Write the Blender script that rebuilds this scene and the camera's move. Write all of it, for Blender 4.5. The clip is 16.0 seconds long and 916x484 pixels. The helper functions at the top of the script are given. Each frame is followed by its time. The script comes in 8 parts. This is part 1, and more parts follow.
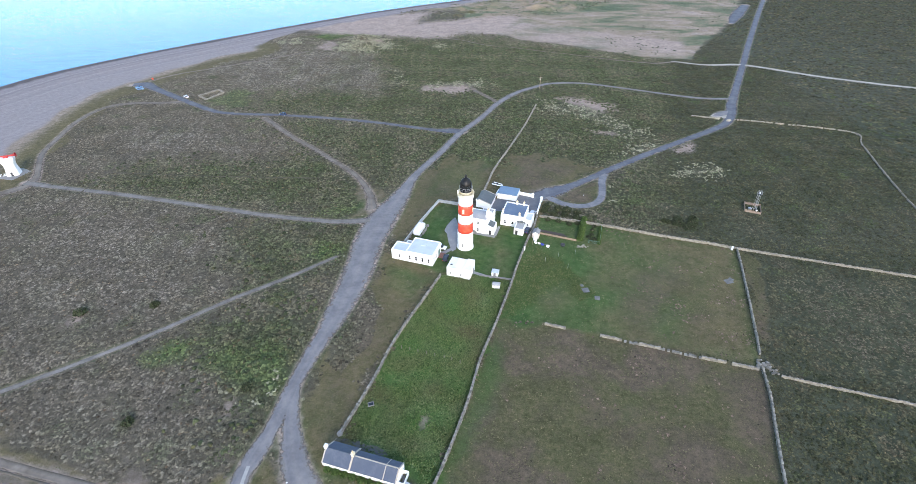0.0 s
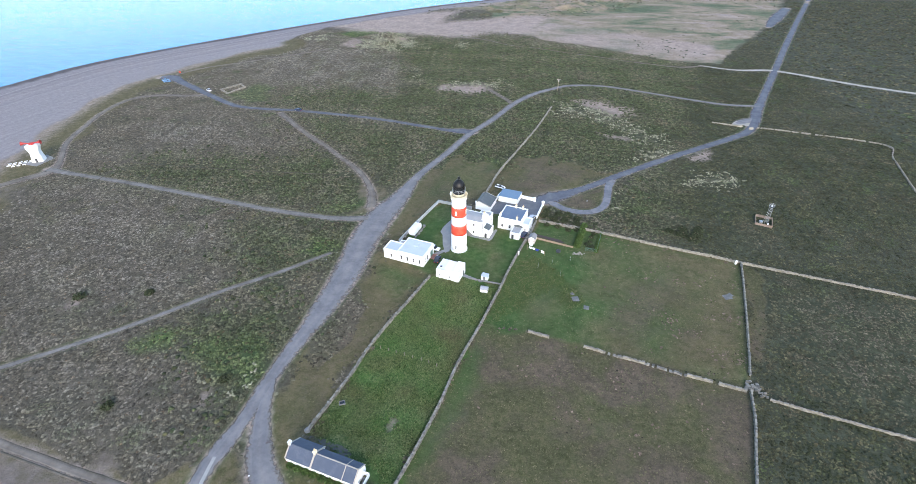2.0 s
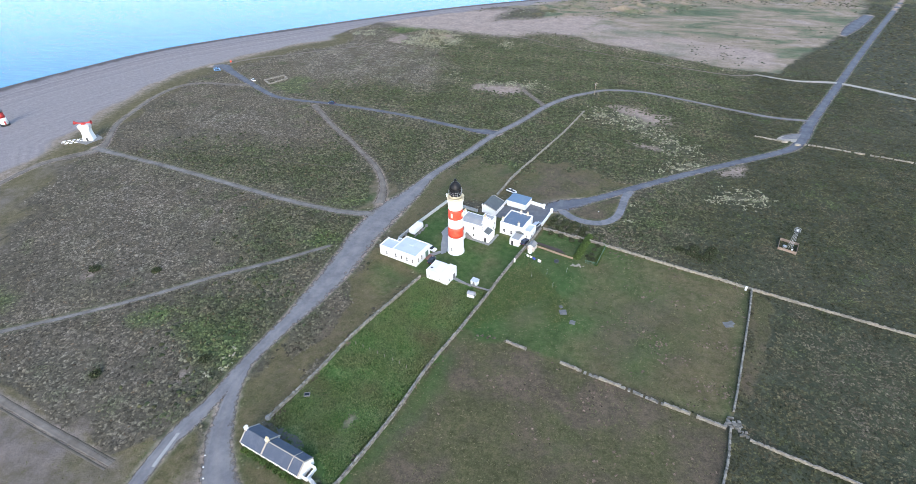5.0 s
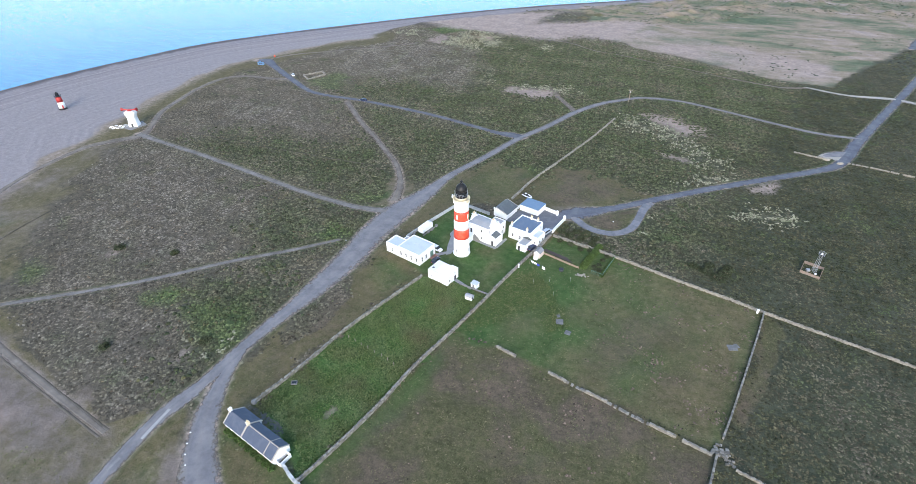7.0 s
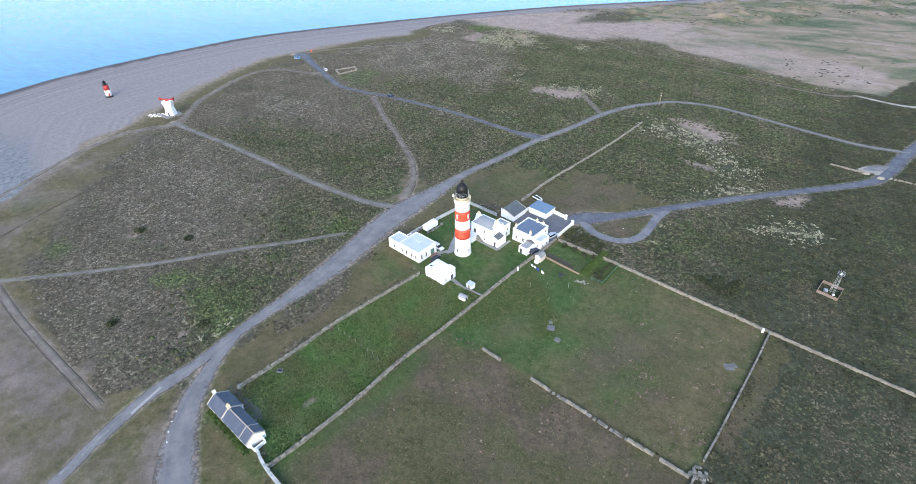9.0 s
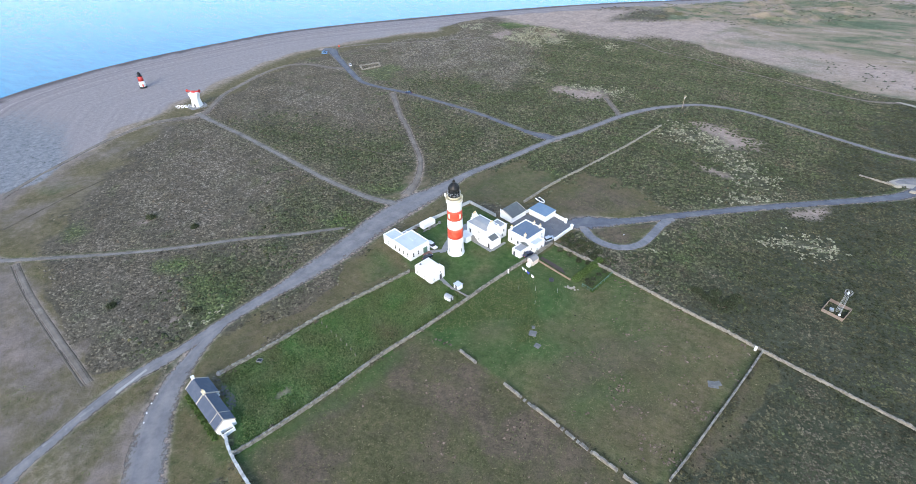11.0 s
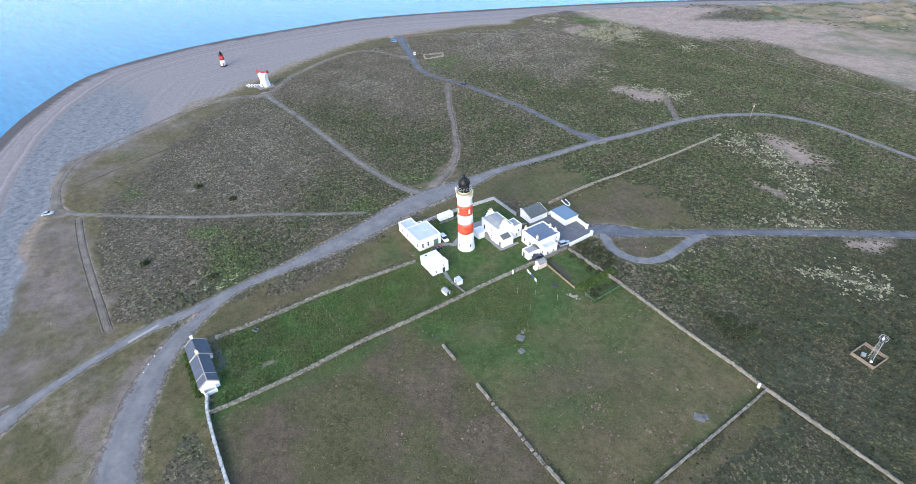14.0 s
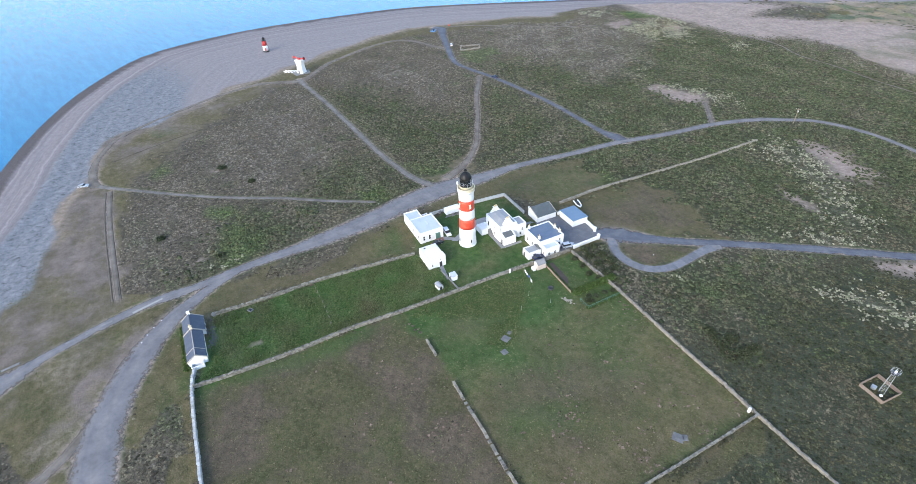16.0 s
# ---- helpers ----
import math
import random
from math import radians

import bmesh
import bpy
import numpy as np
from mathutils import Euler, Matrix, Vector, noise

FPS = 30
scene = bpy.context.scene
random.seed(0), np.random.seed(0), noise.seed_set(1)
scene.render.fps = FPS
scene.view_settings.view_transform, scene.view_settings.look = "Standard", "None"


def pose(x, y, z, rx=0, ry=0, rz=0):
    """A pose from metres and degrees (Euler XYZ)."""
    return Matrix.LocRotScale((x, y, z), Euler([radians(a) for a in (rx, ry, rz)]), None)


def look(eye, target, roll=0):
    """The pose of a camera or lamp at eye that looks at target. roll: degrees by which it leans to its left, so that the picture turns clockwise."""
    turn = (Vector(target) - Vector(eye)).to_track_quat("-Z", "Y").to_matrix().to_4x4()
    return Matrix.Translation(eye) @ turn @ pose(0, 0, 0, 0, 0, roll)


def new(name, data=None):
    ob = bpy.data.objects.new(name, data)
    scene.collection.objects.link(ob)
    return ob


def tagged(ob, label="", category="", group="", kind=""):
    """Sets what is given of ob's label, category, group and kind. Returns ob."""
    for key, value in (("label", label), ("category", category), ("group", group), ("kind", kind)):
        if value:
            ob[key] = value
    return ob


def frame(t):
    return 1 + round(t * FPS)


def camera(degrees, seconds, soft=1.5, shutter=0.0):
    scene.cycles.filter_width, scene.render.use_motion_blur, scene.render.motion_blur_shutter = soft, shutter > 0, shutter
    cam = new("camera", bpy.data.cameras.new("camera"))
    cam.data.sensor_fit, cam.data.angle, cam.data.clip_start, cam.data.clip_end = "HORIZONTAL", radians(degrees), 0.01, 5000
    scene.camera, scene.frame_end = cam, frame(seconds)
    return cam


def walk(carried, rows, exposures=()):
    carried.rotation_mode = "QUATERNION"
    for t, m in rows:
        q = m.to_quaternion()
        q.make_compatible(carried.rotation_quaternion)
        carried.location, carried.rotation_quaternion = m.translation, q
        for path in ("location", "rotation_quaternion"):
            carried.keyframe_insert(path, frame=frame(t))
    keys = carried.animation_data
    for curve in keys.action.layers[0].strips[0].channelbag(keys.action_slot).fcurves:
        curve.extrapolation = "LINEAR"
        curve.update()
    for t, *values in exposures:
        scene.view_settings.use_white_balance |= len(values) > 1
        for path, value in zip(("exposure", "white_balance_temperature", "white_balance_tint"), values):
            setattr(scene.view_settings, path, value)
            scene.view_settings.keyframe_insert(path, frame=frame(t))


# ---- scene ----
# The camera: one lens, an orbit at about 114 m above the ground

cam = camera(82.95, 16.0, soft=0.6)
ROWS = [
    (0.0, 0.44, -156.38, 113.58, 1.15, -35.47, -0.05),
    (0.5, 4.04, -155.71, 113.84, 2.56, -35.65, -0.25),
    (1.0, 7.61, -155.02, 114.06, 3.72, -35.76, -0.25),
    (1.5, 10.82, -154.41, 113.67, 4.59, -35.64, -0.19),
    (2.0, 14.56, -153.63, 113.57, 5.54, -35.59, -0.18),
    (2.5, 17.92, -152.92, 113.61, 6.19, -35.60, -0.16),
    (3.0, 22.00, -151.97, 113.79, 7.32, -35.67, -0.36),
    (3.5, 25.11, -151.45, 113.74, 8.26, -35.60, -0.33),
    (4.0, 28.96, -150.15, 114.03, 10.10, -35.73, -0.46),
    (6.5, 45.59, -144.73, 113.97, 17.60, -35.72, -0.34),
    (7.0, 49.31, -143.64, 114.06, 19.39, -35.71, -0.46),
    (7.5, 52.50, -142.48, 114.00, 21.04, -35.71, -0.58),
    (8.0, 56.30, -140.47, 113.97, 22.82, -35.85, -0.87),
    (8.5, 59.42, -139.23, 113.92, 23.73, -35.83, -0.89),
    (9.0, 63.04, -137.23, 114.09, 25.26, -35.90, -0.98),
    (11.5, 80.55, -126.38, 114.14, 31.58, -36.10, -1.72),
    (12.0, 83.93, -124.27, 113.75, 32.64, -36.00, -1.67),
    (12.5, 87.16, -121.68, 113.95, 34.48, -36.24, -1.84),
    (13.0, 90.62, -119.03, 113.59, 36.79, -36.30, -2.03),
    (13.5, 93.60, -116.56, 113.51, 39.26, -36.42, -2.18),
    (14.0, 96.86, -113.14, 113.34, 41.60, -36.65, -2.49),
    (14.5, 99.46, -110.49, 113.15, 43.43, -36.72, -2.55),
    (15.0, 102.61, -106.60, 112.94, 45.37, -36.98, -2.86),
    (15.5, 105.26, -103.28, 112.69, 46.83, -37.16, -3.03),
    (16.0, 107.62, -100.26, 112.39, 48.30, -37.25, -2.91),
]


def seat(x, y, z, yaw, pitch, roll):
    ya, pa = radians(yaw), radians(pitch)
    ahead = Vector((-math.sin(ya) * math.cos(pa), math.cos(ya) * math.cos(pa), math.sin(pa)))
    eye = Vector((x, y, z))
    return look(eye, eye + ahead * 100, roll)


walk(cam, [(t, seat(*row)) for t, *row in ROWS])

# Light: a soft sky with a weak, veiled sun from the south-south-east
SUN_AZ, SUN_EL = 168.0, 27.0  # compass degrees from +y clockwise, degrees above the horizon
world = bpy.data.worlds.new("sky")
scene.world = world
world.use_nodes = True
wn, wl = world.node_tree.nodes, world.node_tree.links
sky = wn.new("ShaderNodeTexSky")
sky.sky_type = "NISHITA"
sky.sun_disc = False
sky.sun_elevation = radians(SUN_EL)
sky.sun_rotation = radians(SUN_AZ)
sky.air_density, sky.dust_density, sky.ozone_density = 1.0, 0.9, 1.6
wl.new(sky.outputs["Color"], wn["Background"].inputs["Color"])
wn["Background"].inputs["Strength"].default_value = 0.15
lamp = bpy.data.lights.new("sun", "SUN")
lamp.energy, lamp.angle, lamp.color = 0.9, radians(25), (1.0, 0.94, 0.87)
sun = new("sun", lamp)
az, el = radians(SUN_AZ), radians(SUN_EL)
sun_from = Vector((math.sin(az) * math.cos(el), math.cos(az) * math.cos(el), math.sin(el)))
sun.matrix_world = look(sun_from * 300, (0, 0, 0))
scene.view_settings.exposure = 1.73

# ---- materials ----
def ramp(nt, fac, stops):
    r = nt.nodes.new("ShaderNodeValToRGB")
    r.color_ramp.interpolation = "LINEAR"
    while len(r.color_ramp.elements) < len(stops):
        r.color_ramp.elements.new(0.5)
    for e, (p, c) in zip(r.color_ramp.elements, stops):
        e.position, e.color = p, (*c, 1)
    nt.links.new(fac, r.inputs["Fac"])
    return r.outputs["Color"]


def texture(nt, scale, detail=4.0, rough=0.6, vec=None, distort=0.0):
    n = nt.nodes.new("ShaderNodeTexNoise")
    n.inputs["Scale"].default_value, n.inputs["Detail"].default_value = scale, detail
    n.inputs["Roughness"].default_value, n.inputs["Distortion"].default_value = rough, distort
    if vec is not None:
        nt.links.new(vec, n.inputs["Vector"])
    return n.outputs["Fac"]


def sums(nt, op, a, b, c=None, clamp=False):
    m = nt.nodes.new("ShaderNodeMath")
    m.operation, m.use_clamp = op, clamp
    for slot, v in enumerate((a, b, c)):
        if v is None:
            continue
        if isinstance(v, (int, float)):
            m.inputs[slot].default_value = v
        else:
            nt.links.new(v, m.inputs[slot])
    return m.outputs[0]


def blend(nt, fac, a, b, how="MIX"):
    m = nt.nodes.new("ShaderNodeMix")
    m.data_type, m.blend_type = "RGBA", how
    if isinstance(fac, (int, float)):
        m.inputs[0].default_value = fac
    else:
        nt.links.new(fac, m.inputs[0])
    for slot, v in ((6, a), (7, b)):
        if isinstance(v, tuple):
            m.inputs[slot].default_value = (*v, 1)
        else:
            nt.links.new(v, m.inputs[slot])
    return m.outputs[2]


def step(nt, v, lo, hi):
    m = nt.nodes.new("ShaderNodeMapRange")
    m.interpolation_type = "SMOOTHSTEP"
    m.inputs["From Min"].default_value, m.inputs["From Max"].default_value = lo, hi
    nt.links.new(v, m.inputs["Value"])
    return m.outputs["Result"]


def bump(nt, shader, height, strength, distance):
    b = nt.nodes.new("ShaderNodeBump")
    b.inputs["Strength"].default_value, b.inputs["Distance"].default_value = strength, distance
    nt.links.new(height, b.inputs["Height"])
    nt.links.new(b.outputs["Normal"], shader.inputs["Normal"])


def begin(name, rough=0.8, metal=0.0, spec=0.5):
    m = bpy.data.materials.new(name)
    m.use_nodes = True
    nt = m.node_tree
    sh = nt.nodes["Principled BSDF"]
    sh.inputs["Roughness"].default_value, sh.inputs["Metallic"].default_value = rough, metal
    sh.inputs["Specular IOR Level"].default_value = spec
    co = nt.nodes.new("ShaderNodeTexCoord").outputs["Object"]
    return m, nt, sh, co


def surface(name, base, worn, grain=4.0, broad=0.35, rough=0.8, metal=0.0, relief=0.02, amount=0.5, vary=0.0):
    """A base colour with worn patches at a broad scale and grain at a fine one."""
    m, nt, sh, co = begin(name, rough, metal)
    wide = step(nt, texture(nt, broad, 5.0, 0.65, co), 0.42, 0.72)
    fine = texture(nt, grain, 6.0, 0.7, co)
    col = blend(nt, sums(nt, "MULTIPLY", wide, amount), base, worn)
    col = blend(nt, 0.35, col, ramp(nt, fine, [(0.25, (0.55, 0.55, 0.55)), (0.75, (1.0, 1.0, 1.0))]), "MULTIPLY")
    if vary:
        rnd = nt.nodes.new("ShaderNodeNewGeometry").outputs["Random Per Island"]
        col = blend(nt, vary, col, ramp(nt, rnd, [(0.0, (0.35, 0.35, 0.33)), (0.5, (0.9, 0.88, 0.85)), (1.0, (1.4, 1.4, 1.38))]), "MULTIPLY")
    nt.links.new(col, sh.inputs["Base Color"])
    bump(nt, sh, fine, 0.5, relief)
    return m


WHITE = surface("white_paint", (0.8, 0.8, 0.79), (0.7, 0.7, 0.67), 3.0, 0.4, 0.7, amount=0.4, relief=0.01)
WHITE_CLEAN = surface("white_gloss", (0.82, 0.82, 0.82), (0.76, 0.76, 0.74), 2.0, 0.4, 0.45, amount=0.3, relief=0.004)
RED = surface("red_paint", (0.62, 0.06, 0.03), (0.7, 0.16, 0.09), 3.0, 0.5, 0.55, amount=0.7, relief=0.01)
DEEP_RED = surface("deep_red_paint", (0.4, 0.028, 0.026), (0.48, 0.07, 0.055), 3.0, 0.5, 0.55, amount=0.7, relief=0.01)
BLACK = surface("black_paint", (0.012, 0.012, 0.013), (0.03, 0.03, 0.03), 4.0, 0.8, 0.35, amount=0.6, relief=0.005)
BLACK.node_tree.nodes["Principled BSDF"].inputs["Specular IOR Level"].default_value = 0.2
CREAM = surface("cream_stone", (0.76, 0.68, 0.5), (0.62, 0.54, 0.38), 5.0, 0.8, 0.8, amount=0.7)
SLATE = surface("blue_slate", (0.062, 0.078, 0.115), (0.1, 0.115, 0.15), 6.0, 0.5, 0.8, amount=0.7)
SLATE_GREY = surface("grey_slate", (0.085, 0.097, 0.1), (0.13, 0.138, 0.14), 6.0, 0.5, 0.65, amount=0.7)
ROOF_BLUE = surface("blue_felt_roof", (0.11, 0.155, 0.225), (0.165, 0.2, 0.25), 3.0, 0.35, 0.85, amount=0.8)
ROOF_SKY = surface("sky_blue_felt_roof", (0.135, 0.215, 0.31), (0.18, 0.25, 0.32), 3.0, 0.35, 0.85, amount=0.8)
ROOF_PALE = surface("pale_blue_roof", (0.50, 0.545, 0.62), (0.41, 0.45, 0.51), 3.0, 0.3, 0.5, amount=0.8)
ROOF_LEAD = surface("lead_grey_roof", (0.3, 0.305, 0.315), (0.4, 0.395, 0.39), 3.0, 0.4, 0.6, amount=0.7)
STONE = surface("drystone", (0.2, 0.188, 0.165), (0.28, 0.258, 0.215), 6.0, 0.7, 0.9, relief=0.05, amount=0.8, vary=0.75)
CONCRETE = surface("concrete", (0.19, 0.187, 0.183), (0.27, 0.26, 0.245), 4.0, 0.5, 0.9, amount=0.8)
TIMBER = surface("weathered_timber", (0.25, 0.185, 0.13), (0.34, 0.26, 0.185), 7.0, 0.9, 0.8, amount=0.7)
STEEL = surface("galvanised_steel", (0.5, 0.5, 0.5), (0.38, 0.38, 0.38), 5.0, 1.0, 0.45, metal=0.7, relief=0.003)
DARK = surface("dark_metal", (0.03, 0.032, 0.036), (0.06, 0.06, 0.06), 5.0, 1.0, 0.5, relief=0.004)

# ---- helpers for meshes ----
def mesh_of(name, verts, faces):
    me = bpy.data.meshes.new(name)
    me.from_pydata([tuple(v) for v in verts], [], faces)
    me.update()
    return me


def part(name, bm, material, parent=None, label=""):
    """One bmesh (or mesh) as one object under its parent."""
    if isinstance(bm, bmesh.types.BMesh):
        me = bpy.data.meshes.new(name)
        bm.to_mesh(me)
        bm.free()
    else:
        me = bm
    if not me.materials:
        me.materials.append(material)
    ob = new(name, me)
    if parent is not None:
        ob.parent = parent
    return tagged(ob, label)


def thing(name, label, category, x=0.0, y=0.0, z=0.0, turn=0.0, group="", kind=""):
    ob = new(name)
    ob.empty_display_size = 0.5
    ob.matrix_world = pose(x, y, z, 0, 0, turn)
    return tagged(ob, label, category, group, kind)


def smooth_line(pts, every=2.0):
    """Points along a smooth curve through pts (any number of columns)."""
    p = np.array(pts, float)
    p = np.vstack([2 * p[0] - p[1], p, 2 * p[-1] - p[-2]])
    out = []
    for a, b, c, d in zip(p[:-3], p[1:-2], p[2:-1], p[3:]):
        n = max(2, int(np.hypot(*(c - b)[:2]) / every))
        for s in np.arange(n)[:, None] / n:
            out.append(0.5 * (2 * b + (c - a) * s[0] + (2 * a - 5 * b + 4 * c - d) * s[0] ** 2 + (3 * b - a - 3 * c + d) * s[0] ** 3))
    out.append(p[-2])
    return np.array(out)


def edge_distance(x, y, line):
    """Distance from points to a polyline."""
    best = np.full(x.shape, 1e9)
    for (ax, ay), (bx, by) in zip(line[:-1], line[1:]):
        dx, dy = bx - ax, by - ay
        s = np.clip(((x - ax) * dx + (y - ay) * dy) / (dx * dx + dy * dy + 1e-9), 0, 1)
        best = np.minimum(best, (x - ax - s * dx) ** 2 + (y - ay - s * dy) ** 2)
    return np.sqrt(best)


def inside(x, y, poly):
    r = np.zeros(x.shape, bool)
    for (ax, ay), (bx, by) in zip(poly, poly[1:] + poly[:1]):
        r ^= ((ay > y) != (by > y)) & (x < (bx - ax) * (y - ay) / (by - ay + 1e-12) + ax)
    return r


def zone(x, y, poly, soft):
    """1 inside the polygon, 0 outside, fading over soft metres."""
    poly = [tuple(p) for p in poly]
    x, y = np.asarray(x, float), np.asarray(y, float)
    px, py = [p[0] for p in poly], [p[1] for p in poly]
    near = (x > min(px) - soft) & (x < max(px) + soft) & (y > min(py) - soft) & (y < max(py) + soft)
    out = np.zeros(x.shape)
    nx, ny = x[near], y[near]
    if len(nx):
        d = edge_distance(nx, ny, poly + poly[:1])
        out[near] = np.clip(0.5 + np.where(inside(nx, ny, poly), d, -d) / (2 * soft), 0, 1)
    return out


def wobble(x, y, size, seed=0.0):
    """Cheap smooth noise, about -1 to 1, with features of a given size."""
    a, b = x / size + seed, y / size - seed * 1.7
    return (np.sin(a * 2.1 + 1.3 * np.sin(b * 1.7 + seed)) + np.sin(b * 2.3 + 1.1 * np.sin(a * 1.9 + 2 * seed)) + np.sin((a + b) * 1.31 + 1.7 * np.sin((a - b) * 1.13))) / 3


# ---- the plan of the headland ----
COAST = [(992.2, -595.5), (455.1, -371.0), (161.8, -274.1), (21.0, -218.3), (-61.5, -185.4), (-121.3, -153.6), (-165.1, -128.7), (-199.6, -113.5), (-244.6, -90.0), (-285.8, -62.0), (-319.5, -29.3),
         (-335.8, -7.6), (-343.3, 20.6), (-343.3, 50.3), (-339.4, 82.4), (-329.8, 116.9), (-312.3, 162.6), (-290.2, 209.3), (-234.5, 273.2), (-160.8, 346.1), (-110.5, 391.6), (-59.3, 431.0), (-9.5, 463.7),
         (38.1, 494.5), (105.5, 538.0), (267.8, 656.2), (753.6, 938.2), (2600, 1700)]
COAST = COAST[:3] + [(p[0], p[1]) for p in smooth_line(COAST[3:25], 15.0)] + COAST[25:]
VEG = [(-67.0, -137.1), (-78.9, -128.9), (-98.7, -116.5), (-115.4, -107.9), (-135.9, -100.3), (-152.3, -91.3), (-175.3, -80.9), (-188.6, -73.4),
       (-194.2, -67.5), (-196.7, -57.7), (-201.0, -43.0), (-204.3, -29.4), (-209.4, -12.0), (-217.3, 1.3), (-221.0, 26.0), (-226.2, 56.0),
       (-231.3, 85.5), (-234.8, 109.2), (-237.0, 136.2), (-234.6, 163.0), (-227.3, 179.9), (-213.4, 200.5), (-195.3, 235.6), (-170.7, 260.3),
       (-166, 292), (-148, 322), (-118, 350), (-84, 378), (-46, 410), (-3, 440), (50, 478), (111, 514),
       (300, 640), (700, 880), (2600, 1600), (2600, -520), (60, -176)]
GARDEN = [(-29.7, -80.3), (-15.2, -89.9), (-7.3, -95.3), (-3.6, -85.3), (1.4, -70.0), (4.5, -55.4), (10.4, -39.0), (16.2, -20.8), (3.5, -16.7), (-8.3, -16.8), (-17.3, -40.3), (-22.2, -52.6), (-25.1, -65.7)]
COMPOUND = [(-23.8, -7.2), (-9.0, -15.8), (3.0, -17.7), (16.0, -20.0), (22.9, 2.7), (28.7, 21.7), (11.9, 29.2), (7.9, 26.3), (-11.3, 31.8), (-16.8, 19.2)]
FIELD_N = [(16.2, -20.5), (23.1, 2.7), (27.8, 13.9), (30.1, 21.0), (48.2, 16.5), (78.6, 6.8), (100.3, 0.1), (84.4, -55.9), (41.2, -45.1), (25.1, -40.3), (10.6, -38.4)]
FIELD_S = [(10.4, -39.0), (25.1, -40.3), (41.2, -45.1), (84.4, -55.9), (73.1, -91.6), (64.5, -119.5), (21.3, -104.6), (-7.3, -95.5), (1.4, -70.0)]
VERGE = [(-30.2, -79.8), (-25.1, -65.7), (-22.1, -52.6), (-8.3, -16.8), (-23.8, -6.2), (-16.8, 20.1), (-11.8, 32.8), (10.9, 37.9), (13.8, 56.1), (16.7, 67.6), (-7.7, 76.6), (-22.5, 55.5), (-27.5, 33.5), (-29.7, -0.4), (-33.9, -29.9), (-42.1, -59.8), (-43.3, -77.8), (-32.3, -93.0), (-16.2, -93.9)]
LOOP_IN = [(38, 36.5), (46, 31.8), (52.5, 33), (57, 41), (60, 51), (50, 46.5)]
NE_GRASS = [(11.8, 38.9), (12.8, 56.1), (22.5, 79.1), (45.1, 73.8), (63.9, 64.5), (51.2, 51.9), (32.6, 40.1), (23.7, 40.0)]
SW_BARE = [(-67.0, -137.1), (-98.7, -116.5), (-115.4, -108.4), (-152.3, -91.3), (-164.8, -86.3), (-149.1, -82.3), (-134.4, -79.2), (-96.2, -89.1), (-61.5, -97.1), (-55.4, -91.0), (-50.5, -100.2), (-45.7, -120.6), (-40.8, -138.2)]
FORK = [(-47.3, -85.9), (-44.4, -90.0), (-38.4, -99.1), (-26.4, -111.3), (10.2, -128.9), (-40.8, -141.3), (-48.7, -120.6), (-50.5, -104.2)]
SOUTH_EDGE = [(-34.4, -95.0), (-16.2, -93.9), (-7.1, -97.0), (22.4, -106.1), (22.4, -112.3), (2.0, -106.2), (-12.2, -104.1), (-26.3, -101.1)]
SCAR = [(-29.4, 168.4), (-19.8, 179.4), (0.1, 183.5), (4.9, 172.8), (-1.8, 160.0), (-19.0, 164.1)]
NE_SAND = [(54.8, 154.9), (73.0, 161.7), (92.9, 136.4), (77.4, 133.3)]
FAR_SAND = [(-153.4, 329.3), (-80.4, 387.3), (-35.6, 405.1), (18.1, 415.2), (54.5, 380.4), (33.3, 312.9), (-3.5, 298.2), (-41.2, 295.3), (-76.7, 304.9), (-115.6, 308.5)]
FAR_FIELD = [(-7.0, 390.2), (49.3, 432.3), (151.8, 459.9), (239.9, 413.9), (254.0, 377.9), (187.2, 279.1), (166.3, 240.5), (133.9, 245.2), (88.9, 267.6), (46.5, 291.3), (11.2, 327.2)]
DUNE_RIDGE = [(-109, 261), (-105, 285), (-91, 308), (-75, 303), (-54, 276), (-62, 258), (-73, 252), (-90, 255)]
TUSSOCK = [[(38.6, 137.2), (44.3, 152.0), (69.5, 145.1), (87.4, 121.4), (99.4, 107.6), (97.7, 94.5), (83.9, 98.9), (62.0, 128.4)], [(72.5, 79.9), (89.9, 95.3), (101.8, 89.8), (92.2, 76.4)], [(94.6, 57.3), (102.3, 68.0), (117.1, 69.1), (122.3, 59.6), (108.5, 54.6)], DUNE_RIDGE, [(-156, 281), (-150, 297), (-135, 297), (-136, 274)], [(-55, 264), (-49, 268), (-47, 262)]]
TUSSOCK += [[(-33, 267), (-26, 284), (-17, 280), (-20, 261)], [(-52, 212), (-46, 203), (-41, 184), (-45, 184)], [(-22, 179), (-9, 178), (-2, 181), (2, 194), (6, 195), (16, 187), (21, 178), (14, 182), (3, 188), (-1, 175), (-10, 173)], [(-30.3, 173.8), (-18.8, 186.6), (7.7, 187.3), (11.6, 171.2), (0.1, 178.1)], [(57.2, 29.6), (61.0, 29.6), (64.0, 41.6), (63.6, 48.0), (61.6, 41.1)], [(-60.1, -69.9), (-52.1, -61.8), (-50.2, -69.8)]]
